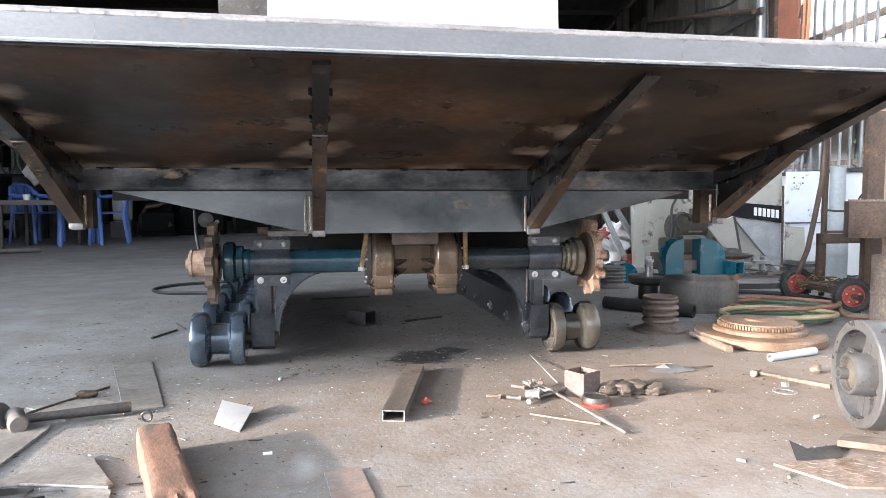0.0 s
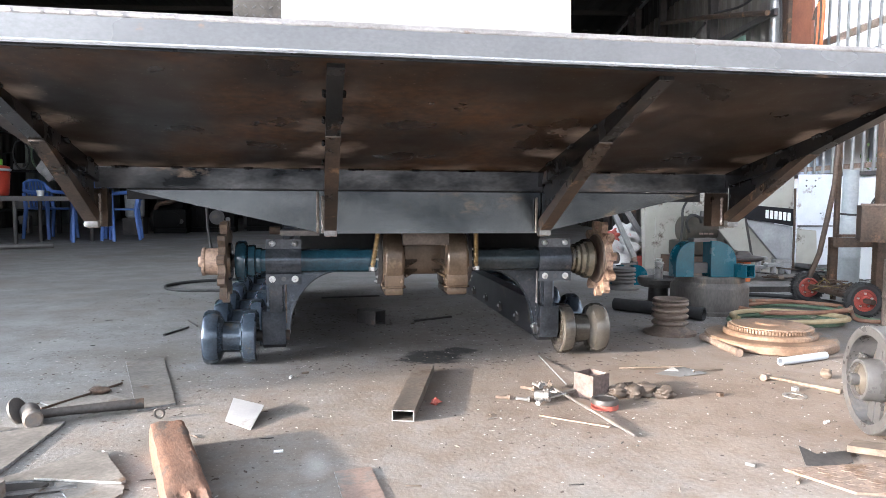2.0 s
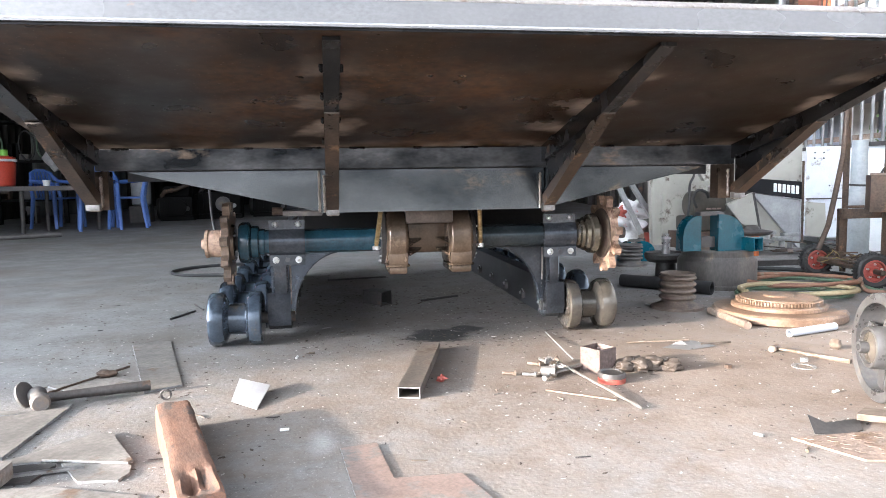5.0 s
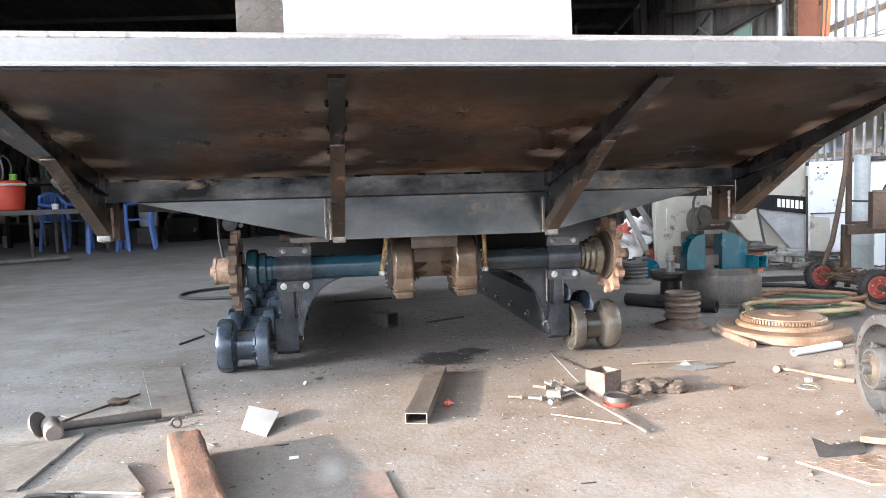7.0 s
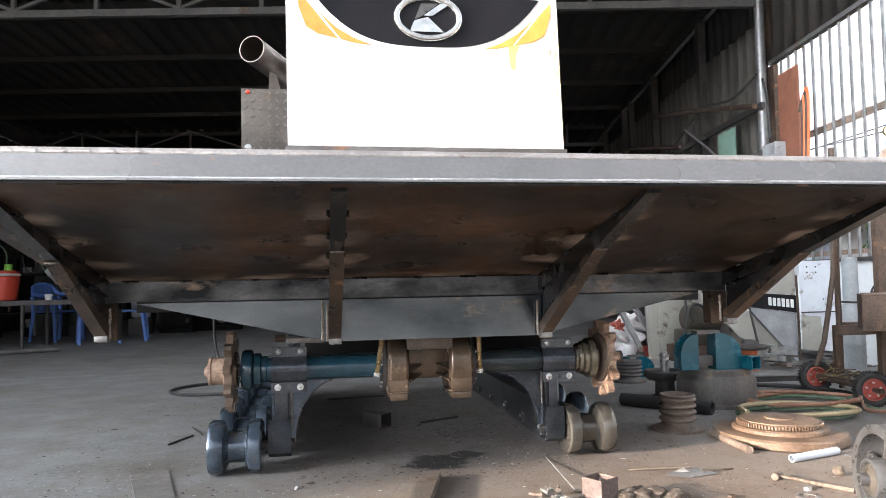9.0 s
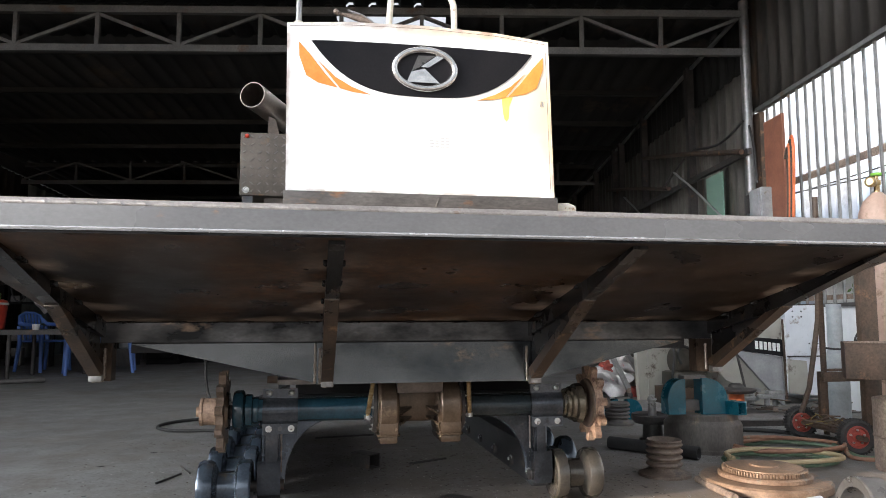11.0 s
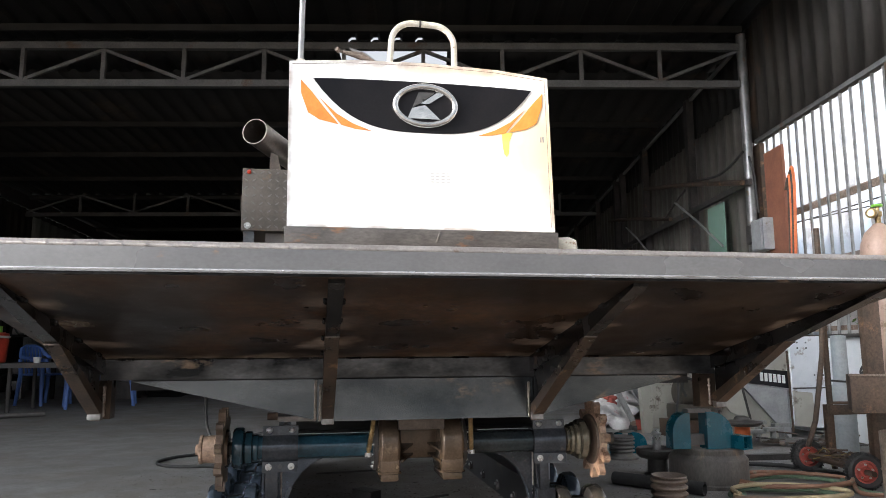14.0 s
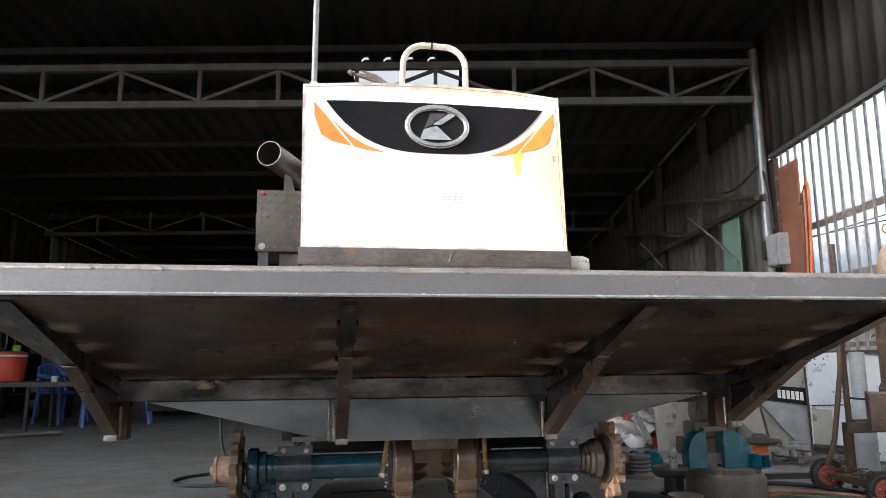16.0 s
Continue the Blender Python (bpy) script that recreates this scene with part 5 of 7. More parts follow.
def groove_pulley(at, r, h, base, n, material):
    prof = [(base, 0), (base, 0.012), (base * 0.72, 0.022), (r * 0.86, 0.032)]
    for k in range(n):
        z = 0.04 + (h - 0.04) * k / n
        s = (h - 0.04) / n
        prof += [(r * 0.82, z), (r * 0.98, z + s * 0.26), (r, z + s * 0.36), (r, z + s * 0.56), (r * 0.98, z + s * 0.66), (r * 0.82, z + s * 0.9)]
    prof += [(r * 0.98, h), (r * 0.93, h + 0.006), (r * 0.82, h), (r * 0.30, h - 0.03)]
    return solid("grooved_pulley", B().lathe(prof, at, (0, 0, 1), 40), material, "dusty cast multi-groove pulley standing on its flange", "pulley", "pulleys", at=at)


groove_pulley((1.21, 2.70, 0), 0.081, 0.155, 0.117, 4, "grooved_brown")
groove_pulley((1.66, 4.22, 0), 0.085, 0.14, 0.11, 4, "grey_iron")
solid("black_pipe", B().pipe((1.235, 3.37, 0.034), (1.545, 2.985, 0.034), 0.033, 0.007), "black_rubber", "short black plastic pipe offcut on the floor", "pipe", at=(1.39, 3.18, 0))

GC = (1.52, 2.42, 0)
fd = thing("flywheel_disc", GC, "rusty flywheel with a toothed ring lying flat", "flywheel")
part("base_disc", B().lathe([(0.252, 0.0), (0.262, 0.006), (0.262, 0.032), (0.254, 0.040), (0.0, 0.042)], GC, (0, 0, 1), 48), "flywheel_rust", fd)
part("step_disc", B().lathe([(0.186, 0.043), (0.186, 0.056), (0.178, 0.062), (0.0, 0.063)], GC, (0, 0, 1), 48), "flywheel_rust", fd)
gear = []
n = 84
for k in range(n):
    for da, r in ((-0.5, 0.160), (-0.22, 0.160), (-0.18, 0.168), (0.18, 0.168), (0.22, 0.160)):
        a = 2 * math.pi * (k + da) / n
        gear.append((GC[0] + r * math.cos(a), GC[1] + r * math.sin(a)))
part("gear_ring", B().prism(gear, xy, 0.064, 0.080), "flywheel_rust", fd)
part("face_plate", B().lathe([(0.152, 0.0805), (0.150, 0.085), (0.06, 0.087), (0.055, 0.093), (0.02, 0.093), (0.0, 0.088)], GC, (0, 0, 1), 40), "flywheel_rust", fd)


def hose(pts, r, material, label, group="gas hoses"):
    fine = []
    m = len(pts)
    for i in range(m - 1):
        p0, p1, p2, p3 = (Vector(pts[max(i - 1, 0)]), Vector(pts[i]), Vector(pts[i + 1]), Vector(pts[min(i + 2, m - 1)]))
        for k in range(6):
            t = k / 6
            fine.append(0.5 * ((2 * p1) + (p2 - p0) * t + (2 * p0 - 5 * p1 + 4 * p2 - p3) * t * t + (3 * p1 - p0 - 3 * p2 + p3) * t ** 3))
    fine.append(Vector(pts[-1]))
    return solid("hose", B().sweep(fine, r, 8), material, label, "hose", group, at=(pts[0][0], pts[0][1], 0))


def loop(cx, cy, rx, ry, z, turns, start, n=10):
    out = []
    for k in range(int(n * turns) + 1):
        a = start + 2 * math.pi * k / n
        w = 1 + 0.06 * math.sin(2.3 * a)
        out.append((cx + rx * w * math.cos(a), cy + ry * w * math.sin(a), z + 0.006 * math.sin(1.7 * a) + 0.010 * k / n))
    return out


hose(loop(2.10, 3.10, 0.28, 0.20, 0.012, 1.9, 0.4) + [(2.35, 2.86, 0.012), (2.45, 2.78, 0.012)], 0.0105, "green_hose", "dusty green gas hose coiled on the floor")
hose(loop(2.11, 3.08, 0.30, 0.21, 0.034, 1.8, 0.9) + [(2.30, 2.84, 0.012), (2.50, 2.74, 0.012)], 0.0105, "red_hose", "faded red gas hose coiled on the floor")
hose(loop(1.88, 2.82, 0.27, 0.16, 0.013, 1.3, 2.2), 0.0115, "green_hose", "dusty green gas hose coiled on the floor")
hose(loop(1.89, 2.80, 0.28, 0.165, 0.036, 1.1, 2.6), 0.0115, "tan_hose", "tan rubber hose looped on the floor")
hose([(1.98, 3.55, 0.02), (2.2, 3.72, 0.02), (2.42, 3.62, 0.02), (2.55, 3.36, 0.02), (2.52, 3.16, 0.02)], 0.013, "black_rubber", "dark rubber hose beside the bottle cart")

# gas bottle cart
ct = thing("bottle_cart", (2.5, 3.25, 0), "rusty two-wheeled gas bottle cart with red rims", "cart")
for wx, y in ((2.50, 3.49), (2.42, 2.955)):
    wc = (wx, y, 0.0935)
    wh = part("wheel", B().lathe([(0.0560, -0.0224), (0.0762, -0.0291), (0.0885, -0.0202), (0.0918, 0.0000), (0.0885, 0.0202), (0.0762, 0.0291), (0.0560, 0.0224)], wc, (-0.25, -1, 0), 40, False), "black_rubber", ct, "black rubber tyre")
    part("rim", B().lathe([(0.0582, -0.0235), (0.0582, 0.0235), (0.0504, 0.0269), (0.0448, 0.0134), (0.0269, 0.0157), (0.0213, 0.0314), (0.0000, 0.0314)], wc, (-0.25, -1, 0), 32), "red_paint", wh, "red painted rim")
    tr = B()
    for k in range(34):
        a = 2 * math.pi * k / 34
        for s_ in (-1, 1):
            tr.box((-0.004, 0.002 if s_ > 0 else -0.027, 0.0857), (0.004, 0.027 if s_ > 0 else -0.002, 0.0932), Matrix.Translation(wc) @ Matrix.Rotation(-0.245, 4, "Z") @ Matrix.Rotation(a + 0.05 * s_, 4, "Y"))
    tagged(part("tread", tr, "black_rubber", wh), kind="stuff")
    wm = Matrix.Translation(wc) @ Matrix.Rotation(-0.245, 4, "Z")
    for k in range(5):
        a = 2 * math.pi * k / 5 + 0.3
        part("rim_bolt", B().cyl(wm @ Vector((0.036 * math.cos(a), -0.013, 0.036 * math.sin(a))), wm @ Vector((0.036 * math.cos(a), -0.024, 0.036 * math.sin(a))), 0.0058, n=8), "bolt", wh)
part("axle", B().cyl((2.40, 2.86, 0.0935), (2.51, 3.56, 0.0935), 0.014, n=12), "rust", ct)
part("upright", B().cyl((2.65, 3.46, 0.02), (2.65, 3.46, 1.45), 0.017, n=14), "rust", ct, "rusty pipe upright")
part("axle_stub", B().cyl((2.49, 3.46, 0.10), (2.66, 3.24, 0.085), 0.017, n=12), "rust", ct)
part("upright", B().box((2.535, 3.005, 0.02), (2.640, 3.045, 1.06), bev=0.006), "rust", ct, "broad rusty upright")
part("bent_handle", B().sweep([(2.44, 3.40, 0.16), (2.50, 3.40, 0.30), (2.545, 3.41, 0.48), (2.595, 3.42, 0.70), (2.618, 3.43, 0.95), (2.632, 3.44, 1.25)], 0.015, 12), "rust", ct, "curved brown handle bar")
part("cross_board", B().box((2.570, 3.36, 0.337), (2.87, 3.385, 0.394), bev=0.006), "rust", ct, "dark timber cross board")
part("base_frame", B().box((2.46, 3.05, 0.09), (2.90, 3.42, 0.115), bev=0.004), "rust", ct)
part("cross_board", B().box((2.600, 3.350, 0.398), (2.80, 3.392, 0.412), bev=0.003), "rust", ct)
part("side_plate", B().box((2.572, 3.40, 0.115), (2.612, 3.425, 0.394), bev=0.003), "rust", ct)
random.seed(35)
for nm, mt, cnt, r in (("wire_tangle", "rust", 26, 0.0045), ("straw", "straw", 9, 0.0026)):
    wt = B()
    for k in range(cnt):
        p = Vector((random.uniform(2.47, 2.62), random.uniform(3.06, 3.40), random.uniform(0.085, 0.14)))
        d = Vector((random.uniform(-1, 1), random.uniform(-1, 1), random.uniform(-0.2, 0.35))).normalized() * random.uniform(0.03, 0.09)
        wt.sweep([p - d, p + Vector((0, 0, random.uniform(0, 0.03))), p + d], r, 6)
    tagged(part(nm, wt, mt, ct), kind="stuff")


def bottle(at, r, h, material, label):
    t = thing("gas_bottle", at, label, "gas bottle", "gas bottles")
    part("shell", B().lathe([(r * 0.92, 0), (r, 0.02), (r, h * 0.86), (r * 0.93, h * 0.91), (r * 0.70, h * 0.96), (r * 0.34, h * 0.99), (0.024, h)], at, (0, 0, 1), 32), material, t)
    x, y, z = at
    v = part("valve", B().lathe([(0.016, h + 0.0005), (0.016, h + 0.04), (0.024, h + 0.045), (0.024, h + 0.07), (0.012, h + 0.075), (0.012, h + 0.10)], at, (0, 0, 1), 16), "brass", t, "brass valve")
    part("hand_wheel", B().lathe([(0.03, h + 0.10), (0.032, h + 0.115), (0.01, h + 0.118)], at, (0, 0, 1), 16), "green_plastic", v, "green hand wheel")
    part("regulator", B().lathe([(0.03, 0), (0.032, 0.03), (0.02, 0.04)], (x - 0.05, y - 0.02, z + h + 0.055), (-0.8, -0.5, 0), 20), "brass", v, "brass regulator gauge")
    return t


bottle((2.93, 3.28, 0.116), 0.112, 1.34, "pink_paint", "faded pink tall gas bottle with brass valve")
solid("steel_can", B().lathe([(0.070, 0), (0.073, 0.01), (0.073, 0.235), (0.0745, 0.240), (0.0745, 0.252), (0.073, 0.257), (0.073, 0.435), (0.068, 0.458), (0.054, 0.485), (0.047, 0.505), (0.046, 0.80), (0.0, 0.805)], (2.998, 3.78, 0), (0, 0, 1), 32), "pale_can", "tall pale blue-grey steel can behind the cart", "can", at=(2.998, 3.78, 0))
hose([(2.65, 3.435, 0.53), (2.70, 3.40, 0.525), (2.76, 3.38, 0.53), (2.80, 3.36, 0.57), (2.83, 3.36, 0.62), (2.86, 3.36, 0.58), (2.82, 3.36, 0.53), (2.79, 3.36, 0.58), (2.83, 3.36, 0.63), (2.87, 3.36, 0.57)], 0.006, "black_rubber", "thin black cable looped on the cart", "cables")

# rusty trough on its stand and the cut drum under it
TG = Matrix.Translation((2.232, 2.78, 0)) @ Matrix.Rotation(radians(-36), 4, "Z") @ Matrix.Translation((-2.13, -2.70, 0))
tg = thing("steel_trough", (2.48, 2.78, 0), "rusty sheet-steel trough on angle-iron legs", "trough")
part("front_sheet", B().box((2.135, 2.70, 0.408), (2.95, 2.705, 0.585)).moved(TG), "rust", tg, bev=0.001)
part("side_sheet", B().box((2.135, 2.706, 0.408), (2.14, 3.0, 0.585)).moved(TG), "rust", tg)
part("bottom_sheet", B().box((2.141, 2.706, 0.409), (2.95, 3.0, 0.414)).moved(TG), "rust", tg)
part("back_sheet", B().box((2.141, 2.995, 0.415), (2.95, 3.0, 0.585)).moved(TG), "rust", tg)
part("rim", B().box((2.13, 2.692, 0.5855), (2.95, 2.712, 0.595)).moved(TG), "rust_light", tg)
for x, y in ((2.68, 2.97), (2.9, 2.97), (2.9, 2.74), (2.68, 2.74)):
    part("leg", B().box((x - 0.015, y - 0.015, 0), (x + 0.015, y + 0.015, 0.4075)).moved(TG), "rust", tg)
cd = thing("cut_drum", (2.40, 2.56, 0), "rusty cut-down steel drum under the trough", "drum")
part("shell", B().pipe((2.40, 2.56, 0.0), (2.40, 2.56, 0.33), 0.165, 0.004, 36), "rust_light", cd)
part("bottom", B().cyl((2.40, 2.56, 0.002), (2.40, 2.56, 0.008), 0.160, n=36), "rust_light", cd)
part("hoop", B().lathe([(0.1655, 0.150), (0.170, 0.156), (0.1655, 0.162)], (2.40, 2.56, 0), (0, 0, 1), 36), "rust_light", cd)
part("branch", B().sweep([(2.26, 2.42, 0.30), (2.235, 2.385, 0.22), (2.25, 2.36, 0.14), (2.28, 2.37, 0.06)], [0.010, 0.012, 0.010, 0.006], 8), "rust_light", cd, "bent strap")

# harvester hopper and the panels leaning by the wall
hpz = thing("grain_hopper", (2.9, 5.0, 0), "cream harvester grain hopper with a black name board", "hopper")
part("upper_panel", B().prism([(2.60, 0.555), (3.445, 0.535), (3.445, 0.86), (2.75, 0.98), (2.45, 0.80)], xz, 4.95, 5.00), "hopper", hpz, bev=0.004)
sb = part("name_board", B().prism([(2.90, 0.473), (2.998, 0.459), (3.446, 0.394), (3.451, 0.534), (3.129, 0.559), (2.90, 0.577)], xz, 4.935, 4.949), "decal_dark", hpz, "black name board")
for k in range(6):
    x = 3.190 + 0.0395 * k
    z = 0.499 - 0.112 * (x - 3.129)
    part("letter_bar", B().prism([(x, z - 0.032), (x + 0.026, z - 0.035), (x + 0.026, z + 0.031), (x, z + 0.034)], xz, 4.930, 4.9345), "white_plastic", sb, "plain pale block")
part("funnel_panel", B().prism([(3.015, 0.452), (3.447, 0.389), (3.455, 0.0), (3.440, 0.0), (3.242, 0.212)], xz, 4.955, 4.985), "grey_box", hpz, "grey sloping funnel plate", bev=0.004)
part("funnel_panel", B().prism([(2.780, 0.365), (3.005, 0.456), (3.072, 0.159), (2.915, 0.212)], xz, 4.925, 4.950), "hopper", hpz, bev=0.004)
part("funnel_panel", B().prism([(3.03, 0.44), (3.072, 0.159), (3.10, 0.0), (3.43, 0.0), (3.30, 0.40)], xz, 4.990, 5.015), "hopper", hpz, bev=0.003)
part("edge_strip", B().beam((3.008, 4.922, 0.452), (3.075, 4.922, 0.155), 0.010, 0.016), "dark_iron", hpz)
part("edge_strip", B().beam((3.440, 4.925, 0.70), (3.452, 4.925, 0.05), 0.012, 0.014), "rust", hpz)
part("rear_body", B().box((3.02, 5.02, 0.0), (3.42, 5.45, 0.40)), "hopper", hpz)
wp = thing("leaning_sheet", (3.6, 4.92, 0), "chipped white steel panel with bolt holes", "panel")
part("sheet", B().prism([(3.452, 0.10), (3.62, 0.08), (3.80, 0.08), (3.80, 0.818), (3.452, 0.812)], xz, 4.90, 4.915), "white_panel", wp, bev=0.002)
part("fold", B().prism([(3.452, 0.10), (3.64, 0.08), (3.62, 0.36), (3.452, 0.375)], xz, 4.888, 4.8995), "hopper", wp)
part("batten", B().box((3.452, 4.89, 0.392), (3.80, 4.8995, 0.402)), "dark_iron", wp)
for x in (3.52, 3.60):
    for z in (0.72, 0.765):
        part("bolt_hole", B().cyl((x, 4.896, z), (x, 4.9005, z), 0.007, n=10), "black_rubber", wp)
    part("bolt_hole", B().cyl((x + 0.14, 4.896, 0.50), (x + 0.14, 4.9005, 0.50), 0.006, n=10), "black_rubber", wp)

ds = thing("disc_on_can", (2.76, 4.55, 0), "dark iron disc resting on an orange can", "disc")
part("can", B().cyl((2.76, 4.55, 0), (2.76, 4.55, 0.145), 0.055, n=24), "orange_paint", ds, "orange painted can")
part("disc", B().lathe([(0.05, 0.1455), (0.12, 0.155), (0.145, 0.170), (0.145, 0.182), (0.06, 0.196), (0.05, 0.215), (0.03, 0.225), (0.0, 0.225)], (2.76, 4.55, 0), (0, 0, 1), 36), "dark_iron", ds)

en = thing("engine_block", (2.72, 5.1, 0), "dusty dark engine on a low cradle", "engine")
part("block", B().box((2.56, 5.12, 0.14), (2.86, 5.34, 0.27), bev=0.03), "olive_iron", en)
part("cover", B().lathe([(0.04, -0.150), (0.095, -0.147), (0.110, -0.135), (0.113, -0.12), (0.113, 0.12), (0.110, 0.135), (0.095, 0.147), (0.04, 0.150)], (2.755, 5.22, 0.356), (1, 0, 0), 36), "olive_iron", en)
part("cradle", B().box((2.52, 5.08, 0.0), (2.92, 5.38, 0.138)), "rust", en)
part("cap", B().cyl((2.80, 5.20, 0.460), (2.80, 5.20, 0.51), 0.026, n=16), "grey_iron", en)
for k in range(3):
    part("mark_bar", B().box((2.715 + 0.045 * k, 5.104, 0.318), (2.750 + 0.045 * k, 5.114, 0.332)), "pink_plate", en)
hose([(2.60, 5.06, 0.34), (2.55, 5.02, 0.42), (2.58, 5.0, 0.48), (2.66, 5.02, 0.46), (2.70, 5.06, 0.42)], 0.012, "black_rubber", "black rubber hose looping over the engine", "cables")
hose([(2.70, 5.30, 0.72), (2.66, 5.22, 0.60), (2.57, 5.12, 0.52), (2.53, 5.05, 0.36), (2.50, 5.04, 0.20)], 0.010, "black_rubber", "black cable hanging to the engine", "cables")
solid("cream_cover", B().prism([(2.44, 0.0), (2.41, 0.62), (2.50, 0.72), (2.98, 0.72), (2.99, 0.0)], xz, 5.50, 5.56).prism([(2.52, 0.05), (2.52, 0.45), (2.78, 0.42), (2.74, 0.05)], xz, 5.485, 5.4995), "hopper", "cream sheet-metal machine cover leaning upright", "cover", bev=0.006, at=(2.7, 5.53, 0))
for k, (a, c) in enumerate((((2.39, 5.62, 0.09), (2.14, 5.60, 0.56)), ((2.63, 5.72, 0.09), (2.26, 5.66, 0.60)))):
    pt = thing("caster_stand", (a[0], a[1], 0), "grey steel leg with a small caster", "leg", "caster legs")
    part("bar", B().beam(a, c, 0.035, 0.04), "galv", pt)
    part("fork", B().box((a[0] - 0.018, a[1] - 0.02, 0.025), (a[0] + 0.018, a[1] + 0.02, 0.095)), "rust_light", pt)
    part("caster", B().lathe([(0.015, -0.026), (0.030, -0.024), (0.030, 0.024), (0.015, 0.026)], (a[0], a[1], 0.030), (1, 0.2, 0), 18), "dark_iron", pt)
sk = thing("sack_heap", (2.45, 5.95, 0), "heap of white and red cloth sacks", "sacks")
for k, (x, y, z, r) in enumerate(((2.36, 5.90, 0.17, 0.15), (2.56, 5.98, 0.18, 0.15), (2.45, 5.92, 0.28, 0.11), (2.66, 5.94, 0.26, 0.08), (2.25, 5.98, 0.13, 0.12), (2.30, 5.86, 0.25, 0.07))):
    part("sack", B().blob((x, y, z), r, k, 0.9, 4, (1.15, 0.9, 0.85)), "cloth" if k not in (1, 5) else ("hopper" if k == 1 else "red_paint"), sk)
bl = thing("crate_row", (2.6, 6.1, 0), "row of dull red low crates", "crate")
part("crate", B().box((2.45, 5.74, 0.0), (2.80, 5.84, 0.09)), "red_paint", bl, bev=0.004)

# scrap plates and small metal by the hopper
random.seed(21)
for k in range(34):
    a = random.uniform(0, math.pi)
    x, y, z = random.uniform(2.95, 3.62), random.uniform(4.15, 4.80), 0.004 + 0.0035 * k * random.random()
    l, w = random.uniform(0.06, 0.22), random.uniform(0.02, 0.07)
    m = Matrix.Translation((x, y, z + 0.01)) @ Matrix.Rotation(a, 4, "Z") @ Matrix.Rotation(random.uniform(-0.2, 0.2), 4, "X")
    solid("scrap_strip", B().box((-l / 2, -w / 2, -0.003), (l / 2, w / 2, 0.003)), random.choice(("rust", "dark_iron", "grey_iron", "rust", "rust_light")), "flat scrap strip in the heap by the hopper", "scrap", "scrap strips", m=m)
for k, (x, y) in enumerate(((2.98, 4.72), (3.10, 4.68), (3.22, 4.75), (3.05, 4.80))):
    solid("alloy_part", B().box((x - 0.07, y - 0.03, 0.07 + 0.02 * k), (x + 0.07, y + 0.03, 0.10 + 0.02 * k), bev=0.008).cyl((x, y, 0.02), (x, y, 0.075 + 0.02 * k), 0.022, n=14), "galv", "pale alloy machine part on the scrap heap", "machine part", "alloy parts", at=(x, y, 0))
solid("long_bar", B().beam((2.0, 4.00, 0.018), (3.25, 3.92, 0.018), 0.05, 0.035), "dark_iron", "dark steel bar lying on the floor", "bar", at=(2.6, 3.96, 0))

# grey spoked flywheel standing on its rim
FC = Vector((1.086, 1.330, 0.1425))
fw = thing("spoked_pulley", (FC.x, FC.y, 0), "grey cast spoked pulley standing on its rim", "pulley")
FA = Vector((-0.962, 0.273, 0.02)).normalized()
part("rim", B().lathe([(0.116, -0.033), (0.1385, -0.034), (0.1425, -0.030), (0.1425, 0.030), (0.1385, 0.034), (0.116, 0.033), (0.121, 0.0), (0.116, -0.033)], FC, FA, 72, False), "pulley_grey", fw)
hb = part("hub", B().lathe([(0.040, -0.17), (0.055, -0.168), (0.056, 0.046), (0.053, 0.054), (0.0455, 0.055), (0.0435, 0.046), (0.0, 0.046)], FC, FA, 48), "pulley_grey", fw, "long hub barrel")
part("bearing_cap", B().lathe([(0.042, 0.0465), (0.040, 0.050), (0.026, 0.053), (0.020, 0.056), (0.0, 0.056)], FC, FA, 36), "warm_steel", hb, "dull bearing cap")
part("shaft_end", B().pipe(FC + FA * 0.0565, FC + FA * 0.078, 0.0155, 0.006, 24), "pulley_grey", hb)
side = FA.cross(Vector((0, 0, 1))).normalized()
for k in range(4):
    a = radians(-10 + 90 * k)
    d = side * math.sin(a) + Vector((0, 0, 1)) * math.cos(a)
    e = FA.cross(d)
    for q in (-1, 1):
        part("spoke", B().beam(FC + d * 0.052 + e * 0.015 * q, FC + d * 0.1195 + e * 0.013 * q, 0.008, 0.034), "pulley_grey", fw)
    part("spoke_web", B().beam(FC + d * 0.052 - FA * 0.005, FC + d * 0.1195 - FA * 0.005, 0.023, 0.008), "pulley_grey", fw)

# ---- loose things on the open floor ----
def plate(name, pts, h, material, label, category, group="", z=0.0):
    """A flat offcut with a slightly ragged outline; the cut sides are brighter."""
    out = []
    for a, c in zip(pts, pts[1:] + pts[:1]):
        a, c = Vector(a), Vector(c)
        n = max(1, int((c - a).length / 0.012))
        for k in range(n):
            p = a.lerp(c, k / n)
            j = 0.0011 if k else 0.0
            out.append((p.x + random.uniform(-j, j), p.y + random.uniform(-j, j)))
    ob = solid(name, B().prism(out, xy, z + 0.0005, z + h), material, label, category, group, at=(pts[0][0], pts[0][1], 0))
    ob.data.materials.append(M["cut_edge" if material in ("flat_steel", "pink_plate") else material])
    for f in ob.data.polygons:
        if abs(f.normal.z) < 0.5:
            f.material_index = 1
    return ob


random.seed(55)
tb = thing("box_tube_offcut", (-0.06, 1.92, 0), "rust-brown rectangular steel tube offcut on the floor", "tube")
part("tube", B().hollow((-0.137, 1.615, 0.0165), (0.000, 2.135, 0.0165), 0.062, 0.031, 0.003), "tube_scale", tb)
part("cut_rim", B().hollow((-0.1378, 1.612, 0.0165), (-0.1371, 1.6146, 0.0165), 0.0622, 0.0312, 0.0032), "cut_edge", tb, "bright sawn end")
